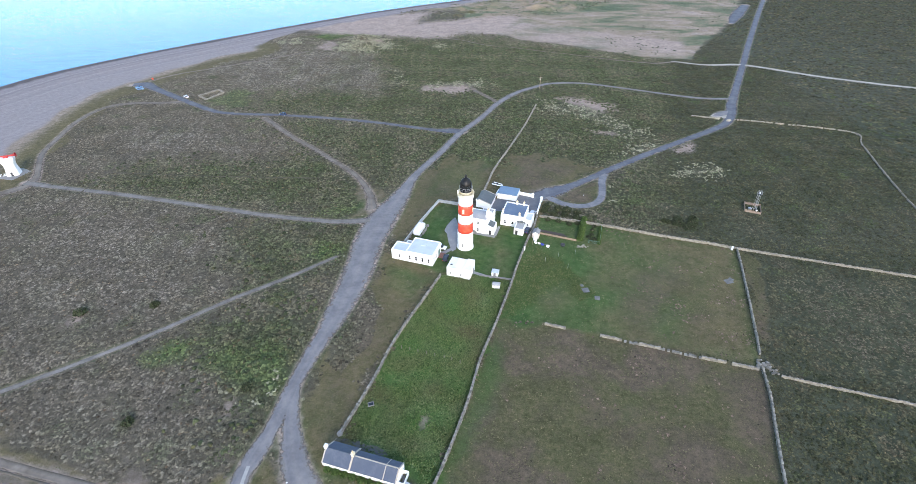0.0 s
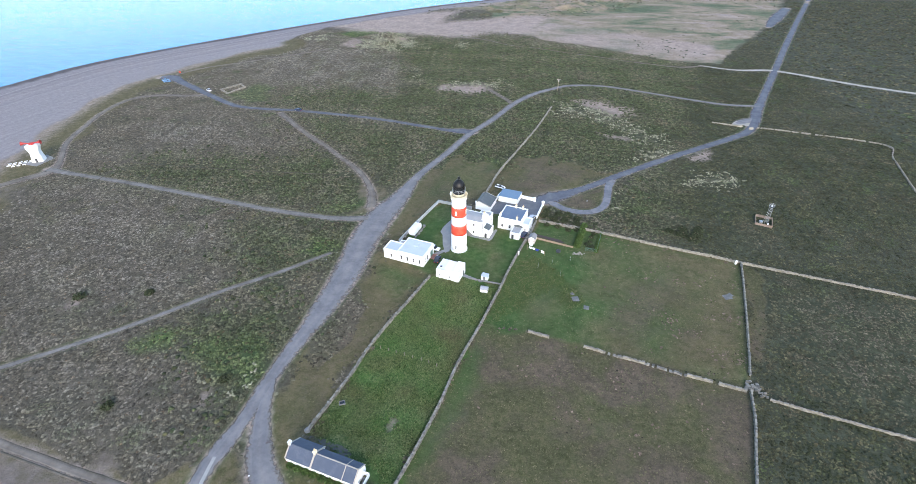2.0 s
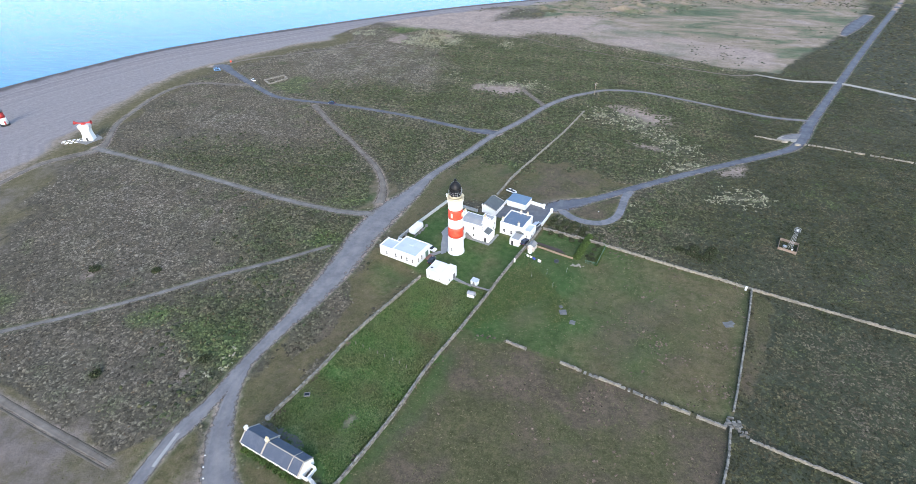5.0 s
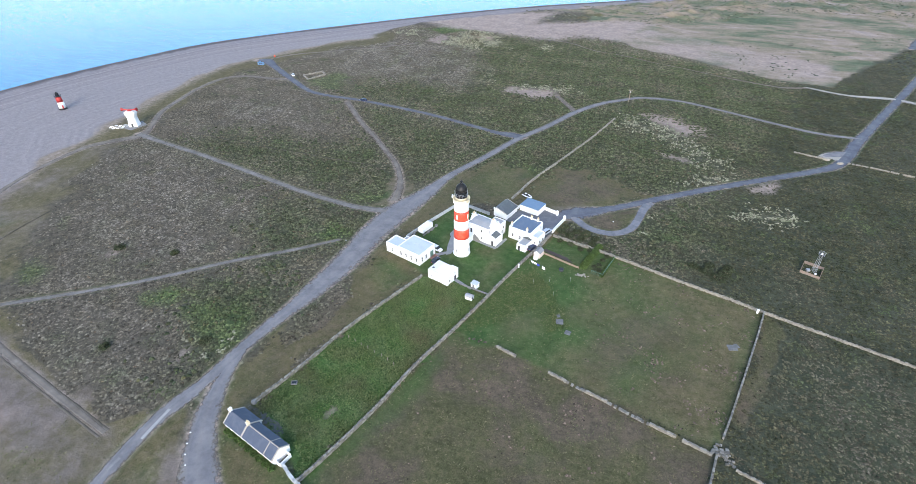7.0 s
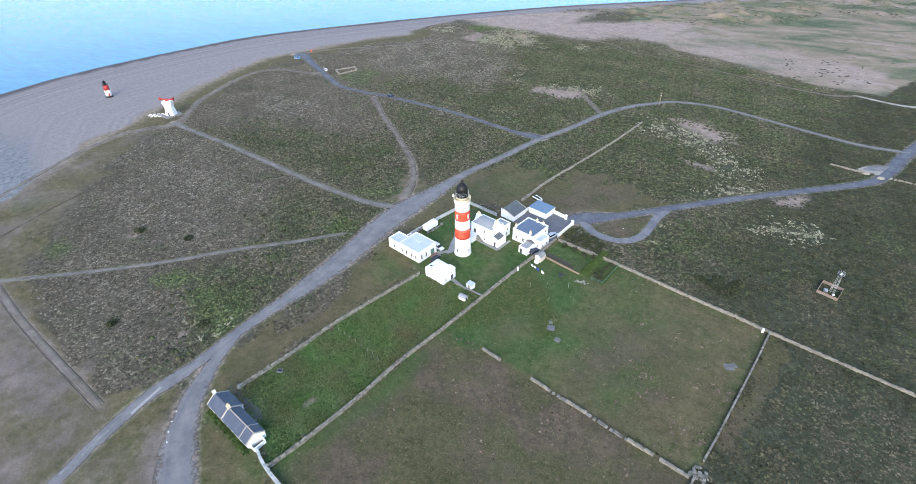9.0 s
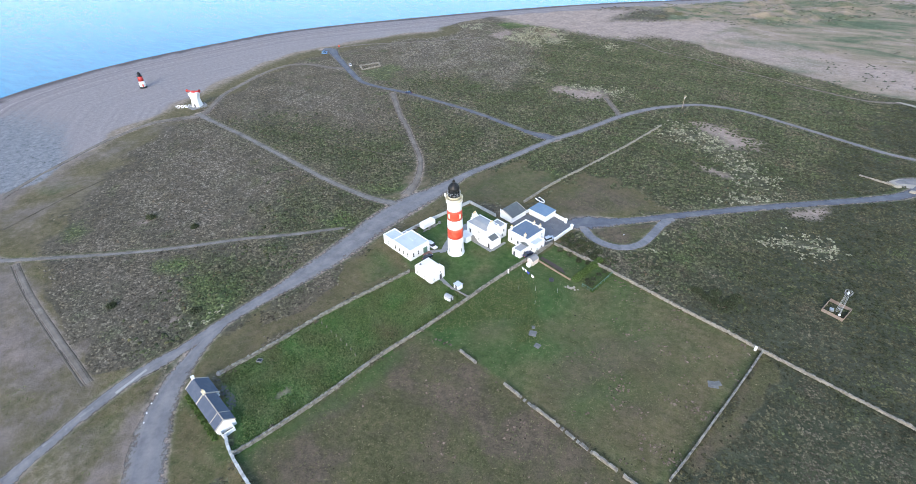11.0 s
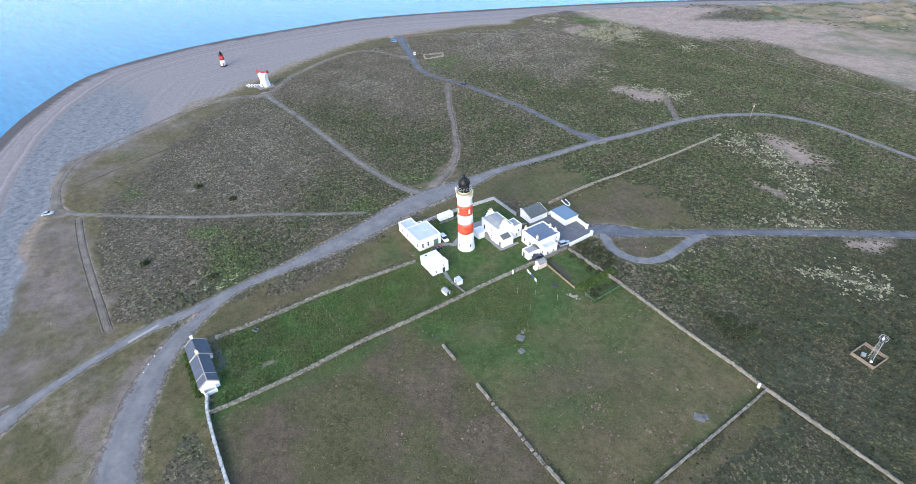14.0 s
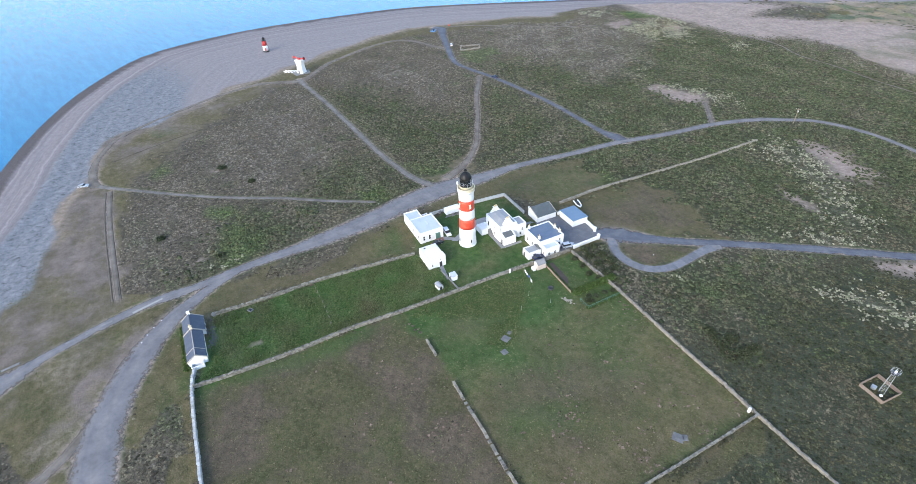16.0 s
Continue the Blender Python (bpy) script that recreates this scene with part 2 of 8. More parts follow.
GREEN_HEATH = [[(-171, 42), (-146, 62), (-101, 62), (-70, 75), (-45, 50), (-39, 30), (-49, 21), (-89, 28), (-130, 34)], [(-110, 5), (-49, 20), (-33, 20), (-42, -10), (-60, -30), (-85, -15)], [(-62, -30), (-44, -42), (-47, -75), (-62, -75), (-78, -45)]]
GREEN_HEATH += [[(-110, 122), (-25, 106), (-24, 60), (-36, 40), (-52, 62)], [(-30, 62), (12, 42), (34, 42), (70, 62), (150, 122), (230, 220), (160, 238), (0, 300), (-60, 296), (-110, 230), (-120, 138), (-40, 112)], [(34, 30), (44, 20), (104, 4), (150, 20), (260, 60), (260, 140), (150, 118), (70, 58)], [(104, 0), (86, -56), (74, -110), (260, -110), (260, 0)]]
DUNES = [(-46, 353), (-40, 387), (-3, 435), (50, 478), (111, 514), (300, 640), (700, 860), (700, 500), (300, 480), (167, 471), (134, 438), (87, 401), (32, 382), (-8, 368)]
PINK = [(16, 318), (50, 359), (84, 342), (110, 325), (140, 312), (178, 290), (166, 240), (114, 252), (68, 283), (30, 302)]
GREEN_FAR = [[(217, 446), (249, 448), (232, 378), (203, 315), (186, 320), (204, 400)], [(156, 416), (198, 418), (186, 390), (158, 392)], [(77, 385), (113, 405), (150, 390), (120, 345), (85, 352)]]
DARK_BLOCK = [(169, 247), (199, 302), (241, 356), (293, 431), (310, 450), (202, 240), (185, 232)]
PALE_HEATH = [[(-149, -41), (-163, -16), (-173, 11), (-164, 30), (-113, 20), (-83, -5), (-83, -28), (-101, -42)], [(-172, 68), (-182, 94), (-166, 114), (-133, 102), (-115, 78), (-143, 80)],
              [(-182, -41), (-205, 1), (-199, 26), (-170, 36), (-171, 6), (-170, -33)], [(-210, 201), (-200, 229), (-153, 262), (-78, 255), (-50, 201), (-49, 163), (-85, 161), (-140, 176), (-166, 203)],
              [(-158, -28), (-139, -17), (-104, -23), (-81, -34), (-98, -35), (-105, -49), (-128, -65)], [(-123, -72), (-102, -62), (-81, -64), (-65, -80), (-56, -88), (-78, -92), (-110, -87)]]
SILVER_HEATH = [[(106, -12), (128, -13), (150, -21), (260, -60), (230, -92), (160, -74), (123, -64), (114, -60), (106, -51), (102, -35)], [(108, 20), (118, 19), (118, 9), (108, 10)], [(74, 31), (86, 30), (88, 22), (76, 22)], [(112, -7), (118, -8), (117, -14), (111, -13)]]
LUSH_SPOTS = [([(-46, -92), (-42, -95), (-37, -106), (-30, -116), (-12, -126), (-40, -136), (-47, -118)], 0.3), ([(-26, -99), (-12, -96), (8, -102), (2, -108), (-12, -108)], 0.35), ([(-20, 36), (8, 40), (12, 66), (-4, 74), (-18, 52)], 0.35), ([(-28, -12), (-10, -20), (-16, -32), (-26, -26)], 0.45), ([(-90, -50), (-80, -50), (-79, -57), (-90, -57)], 0.85), ([(-73, -53), (-62, -50), (-49, -53), (-48, -64), (-54, -72), (-62, -66), (-70, -62)], 0.5)]
LUSH_SPOTS += [([(-33.5, -87.5), (-12, -94.2), (-8, -96.5), (-8.6, -98), (-13, -96.4), (-34.5, -90)], 0.85), ([(-188, -36), (-176, -36), (-178, -46), (-192, -48)], 0.5), ([(-146, -55), (-134, -55), (-134, -64), (-146, -64)], 0.5), ([(-56, 0), (-45, -2), (-47, -8), (-58, -6)], 0.7), ([(-46, 38), (-40, 34), (-40, 24), (-50, 22), (-60, 22), (-48, 28)], 0.6), ([(5, 76), (14, 74), (12, 56), (6, 56)], 0.5), ([(-133, 300), (-126, 313), (-102, 325), (-98, 306), (-115, 290)], 0.7), ([(-153, 143), (-155, 150), (-150, 170), (-140, 168), (-128, 141), (-139, 136)], 0.5)]
BARE_SPOTS = [[(60.5, 111.8), (79, 106.6), (81.8, 101.6), (69, 102.4)], [(50, 158), (65.7, 145), (85.5, 140), (93.5, 147), (79.5, 152), (61, 162)], [(-122, 265), (-118, 288), (-106, 284), (-106, 258)], [(-84, 286), (-72, 292), (-68, 276)], [(-31, 168), (-29, 180), (-22, 181), (-22, 169)], [(-63, -71), (-59, -71), (-58, -75), (-62, -76)], [(-124, -39), (-120, -37), (-119, -42), (-123, -44)], [(103, 85), (118, 96), (115, 83), (104, 80)], [(-12, -74), (-8, -74), (-8, -78), (-12, -78)]]
YARD = [(7.7, 25.3), (12.8, 14.4), (18.2, 9.9), (26.0, 8.2), (31.0, 22.0), (34.7, 36.5), (26.0, 42.0), (13.9, 43.8)]
GATE_DIRT = [(24, 40), (30, 45), (40, 47), (47, 44), (40, 39), (35, 33), (31, 33)]
HEATH_STRIP = [(-42.8, -35.0), (-39.0, -27.4), (-31.8, -25.0), (-26.2, -34.0), (-29.2, -53.7), (-34.0, -61.0), (-38.2, -55.6)]
SOUTH_GRASS = [(-26.2, -102.6), (-32.7, -92.6), (-24.7, -91.5), (-9.0, -94.9), (12.7, -102.9), (-1.6, -114.4)]
SOUTH_HEATH = [(-5.7, -106.1), (-5.0, -100.6), (7.3, -103.2), (10.9, -104.3), (3.0, -110.7)]
RED_EARTH = [(-42, -105), (-39, -96), (-32, -102), (-28, -110), (-20, -120), (-19, -127), (-27, -121), (-34, -112)]
FORK_GRAVEL = [(-42.5, -91), (-39, -98), (-43, -101), (-40, -108), (-35, -112), (-28, -117), (-22, -124), (-17, -131), (-9, -130), (-13, -120.6), (-21, -113), (-25, -107), (-33, -98), (-38.6, -91)]
FLARE = [(-56, 61), (-45, 47), (-37, 36), (-35, 20), (-46, 19), (-43, 28), (-47, 40)]
FIELD_BROWN = [(45, -20), (74, -10), (84, -18), (80, -38), (66, -45), (52, -41), (44, -32)]
FIELD_BROWN_W = [(22, -27), (31, -22), (34, -32), (27, -34)]
WEEDS = [(12.5, -29.5), (21.5, -4), (28.5, -0.5), (39.5, -16.5), (43.5, -26.5), (37.5, -29.5), (33, -19.5), (24.5, -25.5), (21, -33), (13, -35)]
WEDGE = [(101, 0), (97.7, -13.2), (94.1, -27.8), (88.0, -48.0), (91.5, -44), (97, -30), (100.5, -22), (103.5, -14), (105, -4)]
FENCE_TRACK = [(-7.2, 297), (12.7, 286), (35.5, 279), (59, 268), (76, 262), (106.6, 248), (134.4, 239)]
RIM_DRY = [(-192, -72), (-204, -40), (-207, -16), (-210, 8), (-205, 36), (-190, 18), (-182, -8), (-168, -30), (-150, -58), (-140, -80), (-160, -76)]
RIM_EARTH = [(-192, -72), (-204, -57), (-206, -38), (-208, -16), (-203, -13), (-197, -35), (-190, -53), (-178, -68), (-165, -78), (-155, -88), (-170, -82)]
DARK_FAR = [(154.4, 153.9), (204.0, 226.8), (275.1, 364.7), (376.2, 552.6), (1500, 900), (1500, 100), (296.2, 60.3), (214.9, 108.0)]

# roads: name, label, kind of surface, points (x, y, width)
ROADS = []
ROADS.append(("road", "worn grey asphalt road that widens beside the compound", "worn",
     [(-50.6, -92.0, 2.4), (-48.8, -84.5, 4.0), (-47.2, -73.8, 4.8), (-45.5, -60.8, 4.6), (-43.2, -49.8, 5.6), (-40.5, -37.4, 8), (-38.2, -23.0, 10.5), (-36.9, -8.3, 11.5), (-36.4, 3.4, 12.5), (-33.4, 19.3, 13), (-28.3, 36.4, 8.5),
      (-23.8, 54.6, 4.4), (-13.6, 78.4, 4), (-4.3, 102.0, 4), (7.8, 124.5, 4), (18.8, 148.7, 4), (30.7, 166.2, 4), (42.1, 176.4, 3.8), (55.4, 184.8, 3.6), (76.5, 185.3, 3.4), (98.7, 177.2, 3.2), (126.0, 165.4, 3), (144.6, 158.8, 3), (164.0, 157.7, 3)]))
ROADS.append(("road", "worn asphalt lane forking south past a concrete kerb", "worn",
     [(-46.9, -71.0, 2.5), (-48.3, -80.0, 4.4), (-51.0, -92.0, 4.6), (-51.3, -104.2, 4.2), (-50.4, -115.5, 3.6), (-49.2, -124.7, 5), (-46.8, -134.0, 9), (-42.9, -151.7, 12), (-30.8, -178.1, 12)]))
ROADS.append(("road", "broad gravelly lane forking off past the cottage", "worn",
     [(-45.6, -64.0, 2.2), (-44.0, -75.0, 4.4), (-40.0, -86.9, 6.6), (-34.4, -96.2, 8.6), (-27.6, -103.6, 9.6), (-19.2, -111.2, 10.4), (-9.2, -117.8, 11), (3.6, -122.8, 11), (25.6, -128.9, 9), (60, -139, 7.5), (110, -152, 7.5), (180, -172, 7.5)]))
ROADS.append(("road", "narrow grey asphalt road to the beach car park", "asphalt",
     [(-1.9, 105.8, 5.5), (-8.6, 106.4, 7), (-17.3, 107.4, 3.8), (-28.9, 110.8, 3.4), (-55.7, 118.6, 3.4), (-77.6, 122.9, 3.4), (-106.0, 127.0, 3.4), (-127.7, 128.1, 3.6), (-142.6, 130.3, 3.8), (-154.6, 136.4, 4.2), (-183.5, 156.8, 5), (-204.0, 171.8, 6.5), (-212.8, 178.6, 9), (-220.1, 177.5, 7)]))
ROADS.append(("road", "dark asphalt access road to the yard gate", "asphalt",
     [(28.6, 34.8, 5), (35.5, 40.2, 9), (47.3, 47.4, 4.6), (53.7, 52.0, 4.4), (68.8, 64.0, 4.2), (92.1, 81.7, 4.2), (119.1, 100.6, 4.2), (134.5, 111.4, 4.4), (144.9, 120.5, 5.2), (152.3, 133.6, 6), (160.3, 151.3, 6), (171.3, 173.2, 5.0), (200.5, 230.3, 4.8), (245.7, 319.1, 4.8), (325.0, 470.3, 4.8), (517.9, 829.7, 4.8)]))
ROADS.append(("road", "curved turning loop of grey cast slabs with pale joints", "worn",
     [(33.6, 38.2, 4), (37.0, 35.0, 3.4), (40.5, 31.8, 3.2), (45.5, 29.9, 3.2), (51.0, 30.1, 3.2), (55.4, 32.9, 3.2), (58.3, 37.6, 3.2), (60.0, 44.4, 3.2), (61.5, 52.1, 3.4), (63.9, 58.8, 4)]))
ROADS.append(("road", "pale gravel road crossing the far heath", "chalk", [(151.3, 235.8, 2.5), (172.5, 227.7, 3), (196.3, 228.5, 4.5), (211.5, 221.5, 4), (239.6, 202.9, 4), (270.1, 188.0, 4), (289.7, 180.2, 4), (385.5, 143.4, 4), (573.5, 71.9, 4)]))
ROADS.append(("road", "worn pale lay-by beside the road", "worn", [(141.5, 130, 3), (144, 131.5, 6), (149, 134, 8), (153, 137, 5)]))
ROADS.append(("road", "cracked grey hardstanding beside the far road", "asphalt", [(243, 356, 5), (254, 376, 10), (268, 400, 12), (291, 438, 9)]))
ROADS.append(("track", "sandy heath track", "dirt", [(-115.2, 122.8, 3), (-93.5, 98.8, 2.4), (-75.5, 81.5, 2.2), (-67.7, 73.3, 2.2), (-51.3, 55.6, 2.6), (-42.1, 39.0, 3.4), (-38.8, 25.6, 5)]))
ROADS.append(("track", "grey gravel track to the foghorn tower", "gravel", [(-36.5, 17.5, 5), (-46.3, 16.5, 3.6), (-56.1, 16.5, 3), (-80.9, 20.3, 2.8), (-95.9, 23.7, 2.8), (-122.8, 29.9, 2.8), (-149.5, 35.8, 2.8), (-181.7, 41.7, 3), (-198.6, 45.2, 5)]))
ROADS.append(("track", "sandy track along the beach edge", "dirt", [(-195.7, 46.2, 5), (-198.2, 52.7, 3.4), (-206.1, 65.6, 3), (-211.3, 76.2, 3), (-215.2, 93.2, 3), (-219.1, 116.8, 3), (-215.9, 135.8, 3), (-204.4, 143.7, 3), (-184.0, 145.2, 3), (-171.9, 146.8, 3)]))
ROADS.append(("track", "worn sandy shore track", "dirt", [(-194.4, 43.8, 5), (-208.7, 28.1, 4), (-212.0, 16.7, 3.4), (-211.5, -5.3, 3.2), (-206.6, -26.5, 3.2), (-202.4, -43.0, 3.2), (-194.0, -62.6, 3.4), (-178.1, -75.4, 3.6), (-158.9, -83.3, 5), (-147.2, -84.3, 5)]))
ROADS.append(("track", "narrow stony heath track", "gravel", [(-151.2, -85.8, 4), (-139.3, -78.6, 2.2), (-124.3, -68.6, 1.9), (-113.7, -61.4, 1.8), (-102.0, -52.8, 1.8), (-91.4, -44.2, 1.8), (-77.0, -31.3, 1.8), (-61.5, -19.6, 1.8), (-52.5, -11.9, 1.5), (-46.5, -6.9, 1.4)]))
ROADS.append(("track", "rutted dirt track beside the heath", "dirt", [(-138.4, -81.2, 1.6), (-121.8, -86.0, 2.2), (-105.1, -90.1, 2.4), (-86.4, -94.2, 2.4), (-70.5, -97.5, 2.2), (-60.5, -99.6, 1.6)]))
RUT = [(-138.4, -81.2), (-121.8, -86.0), (-105.1, -90.1), (-86.4, -94.2), (-70.5, -97.5), (-60.5, -99.6)]
for off in (-1.5, -0.3, 0.9):
    ROADS.append(("track", "dark wheel rut worn beside the heath", "rut", [(x + 0.23 * off, y + off, 0.6) for x, y in RUT]))
ROADS.append(("track", "pale grassy fence-side track", "dirt", [(-36.6, 300.5, 1.6), (-7.2, 293.9, 1.5), (12.7, 279.2, 1.5), (35.5, 271.4, 1.5), (59.1, 260.0, 1.5), (76.1, 253.9, 1.5), (106.6, 239.8, 1.5), (134.4, 231.1, 1.8), (153.2, 235.0, 2)]))
ROADS.append(("track", "faint trodden path straight over the heath", "trodden", [(-167.6, -72.1, 0.9), (-170.5, -45, 0.7), (-171, -22, 0.7), (-168.3, 0, 0.9), (-168.9, 20, 0.8), (-167.8, 42.3, 1), (-166.4, 60, 0.9), (-166.2, 83, 0.8), (-165.5, 100, 0.9), (-165.0, 119.2, 1)]))
ROADS.append(("track", "faint trodden path straight over the heath", "trodden", [(-196, 57.8, 0.8), (-150.3, 54.4, 0.6), (-112.7, 52.7, 0.5), (-62, 51.8, 0.6)]))
ROADS.append(("track", "faint sandy path across the dunes", "dirt", [(-212.4, 185.6, 1.2), (-199.8, 200.9, 1.2), (-176.2, 217.3, 1.1), (-148.0, 237.2, 1.1), (-124.4, 257.7, 1)]))
ROADS.append(("track", "red-brown side track off the broad lane", "dirt", [(-23.5, -107.5, 2), (-18.2, -114.6, 3), (-13.6, -119.8, 3.4), (-9.6, -125.6, 3.4), (-6.5, -132.5, 3.4)]))
ROADS.append(("track", "short sandy spur to a scraped hollow", "dirt", [(3.9, 171.9, 2.6), (11.6, 160.3, 2.2), (18.3, 149.6, 3)]))
LANES = [smooth_line(r[3], 1.5) for r in ROADS]


def shore_height(x, y):
    """Height of the ground and the signed distance to the waterline (inland positive)."""
    land = COAST + [(2600, -520)]
    d = edge_distance(x, y, COAST)
    s = np.where(inside(x, y, [tuple(p) for p in land]), d, -d)
    z = -1.0 + np.clip(s * 0.05, -6, 1.0)
    berm = np.clip(s / 10, 0, 1) * np.clip((95 - s) / 60, 0, 1)
    z = z + berm * np.clip((300 - np.hypot(x + 100, y - 60)) / 60, 0, 1) * (0.1 * np.sin(s / 3.1 + wobble(x, y, 60)) + 0.08 * np.sin(s / 1.27 + 2 * wobble(x, y, 35, 2.0)))
    dune = np.maximum(zone(x, y, DUNE_RIDGE, 8), zone(x, y, DUNES, 20) * np.clip((y - 360) / 40, 0, 1))
    z = z + 3.5 * dune * np.clip(wobble(x, y, 9, 1.0) + 0.6 * wobble(x, y, 23, 4.0), 0, 1.5)
    return np.maximum(z, -8), s


def road_distance(x, y):
    """Distance beyond the nearest road's edge, and the same for soft tracks."""
    hard, soft = np.full(x.shape, 60.0), np.full(x.shape, 60.0)
    for road, lane in zip(ROADS, LANES):
        if road[2] in ("trodden", "rut"):
            continue
        best = hard if road[2] in ("asphalt", "worn", "gravel", "chalk") else soft
        for (ax, ay, aw), (bx, by, bw) in zip(lane[:-1], lane[1:]):
            near = np.nonzero((x > min(ax, bx) - 14) & (x < max(ax, bx) + 14) & (y > min(ay, by) - 14) & (y < max(ay, by) + 14))[0]
            if not len(near):
                continue
            px, py, dx, dy = x[near] - ax, y[near] - ay, bx - ax, by - ay
            s = np.clip((px * dx + py * dy) / (dx * dx + dy * dy + 1e-9), 0, 1)
            best[near] = np.minimum(best[near], np.hypot(px - s * dx, py - s * dy) - (aw + s * (bw - aw)) / 2)
    return hard, soft


def spread(lo, hi, fine, far, grow=1.075):
    """Grid lines: evenly fine from lo to hi, widening out to far on both sides."""
    mid = list(np.arange(lo, hi + fine / 2, fine))
    stepw, left, right = fine, [lo], [mid[-1]]
    while right[-1] < far:
        stepw *= grow
        right.append(right[-1] + stepw)
        left.append(left[-1] - stepw)
    return np.array(left[:0:-1] + mid + right[1:])


def heath_rise(x, y):
    """How far matted heath lifts above the bare ground."""
    return (0.12 + 0.1 * wobble(x, y, 2.2, 1.0) + 0.1 * wobble(x, y, 7, 2.0)) * (np.hypot(x, y) < 420)


def zones(x, y, s):
    """The masks of ground cover."""
    mix_x, mix_y = x + 1.6 * wobble(x, y, 5, 1.0), y + 1.6 * wobble(x, y, 6, 3.0)
    hard, soft = road_distance(x, y)
    big = (mix_x, mix_y)
    veg = zone(x + 4 * wobble(x, y, 14, 5.0), y + 4 * wobble(x, y, 12, 6.0), VEG, 5)
    z = {"veg": veg, "hard": hard, "soft": soft, "shore": s}
    lush = np.maximum(zone(*big, GARDEN, 1.0), zone(*big, COMPOUND, 0.8) * np.clip(0.72 + 0.3 * wobble(x, y, 6, 3.0), 0, 1))
    z["field_n"], z["field_s"] = zone(x, y, FIELD_N, 0.8), zone(x, y, FIELD_S, 0.8)
    loose = (x + 4 * wobble(x, y, 7, 1.0), y + 4 * wobble(x, y, 6, 3.0))
    dry = np.maximum.reduce([zone(*loose, p, 8.0) for p in (VERGE, NE_GRASS, FLARE)] + [0.85 * zone(x + 7 * wobble(x, y, 9, 1.0), y + 7 * wobble(x, y, 8, 3.0), RIM_DRY, 12)] + [zone(x, y, LOOP_IN, 1.5)] + [zone(*big, p, 2.0) for p in (SW_BARE, FORK, SOUTH_EDGE, SOUTH_GRASS, WEDGE)])
    z["dune"] = zone(*loose, DUNES, 22) * np.clip(0.85 + 0.8 * wobble(x, y, 21, 1.0) + 0.4 * wobble(x, y, 8, 4.0), 0, 1)
    dry = dry * (1 - np.maximum(0.9 * zone(*big, HEATH_STRIP, 1.5), zone(*big, SOUTH_HEATH, 1.0)))
    rim = edge_distance(x, y, VEG[3:24])
    dry = np.maximum(dry, np.clip(1.6 - (rim + 5 * wobble(x, y, 15, 4.0)) / 20, 0, 1) * (veg > 0.4))
    z["yard"] = np.maximum(zone(x, y, YARD, 1.0), zone(x, y, COMPOUND, 1.0))
    z["grass"] = np.maximum.reduce([z["yard"], 0.9 * z["dune"] * np.clip(0.75 + 0.6 * wobble(x, y, 16, 5.0), 0, 1), dry, z["field_n"], z["field_s"], lush])
    z["lush"] = np.maximum(lush, z["field_n"] * np.clip(0.42 + 0.25 * wobble(x, y, 9, 2.0) + 0.016 * (28 - 0.6 * (x - 20) + 0.2 * y), 0.12, 0.8))
    z["lush"] = np.maximum(z["lush"], z["field_s"] * np.clip(0.06 + 0.2 * wobble(x, y, 15, 7.0) + 0.1 * wobble(x, y, 4, 2.0) + np.clip((10 - edge_distance(x, y, GARDEN[2:8])) / 14, 0, 1), 0, 0.6))
    z["lush"] = np.maximum(z["lush"], 0.95 * zone(*big, [(11.0, -37.4), (17.0, -30.4), (24.1, -40.3), (16.0, -41.3)], 2.0))
    z["lush"] = np.maximum(z["lush"], dry * np.clip(0.14 - 0.14 * (rim < 32) + 0.2 * wobble(x, y, 13, 4.0) + 0.12 * wobble(x, y, 4, 1.0), 0, 1))
    z["lush"] = np.maximum(z["lush"], 0.6 * zone(*big, [(-26.8, -11.1), (-8.0, -16.8), (-14.0, -23.8), (-25.9, -18.0)], 3.0))
    z["lush"] = np.maximum(z["lush"], 0.5 * np.clip(1 - np.minimum(hard, 20) / 2.5, 0, 1) * (veg > 0.5))
    z["lush"] = np.maximum(z["lush"], z["field_n"] * np.clip(0.55 - edge_distance(x, y, FIELD_N[2:8]) / 12, 0, 0.45))
    z["lush"] = np.maximum.reduce([z["lush"]] + [0.6 * zone(*big, p, 12) for p in GREEN_FAR])
    z["spot"] = np.maximum.reduce([h * zone(x + 3 * wobble(x, y, 6, 2.0), y + 3 * wobble(x, y, 5, 7.0), p, 3.5) for p, h in LUSH_SPOTS])
    z["lush"] = np.maximum.reduce([z["lush"], z["spot"], 0.3 * z["dune"]])
    z["silver"] = np.clip(np.maximum.reduce([zone(x + 5 * wobble(x, y, 9, 2.0), y + 5 * wobble(x, y, 8, 7.0), p, 9 if k == 0 else 5) for k, p in enumerate(SILVER_HEATH)]) * (0.75 + 0.5 * wobble(x, y, 5, 2.0)), 0, 1)
    z["pale"] = np.maximum.reduce([zone(x + 7 * wobble(x, y, 11, 2.0), y + 7 * wobble(x, y, 9, 7.0), p, 14) for p in PALE_HEATH])
    z["east"] = np.clip((x - 62 - 0.3 * y) / 25, 0, 1) * np.clip((x - 0.55 * y) / 60 + 0.5, 0, 1)
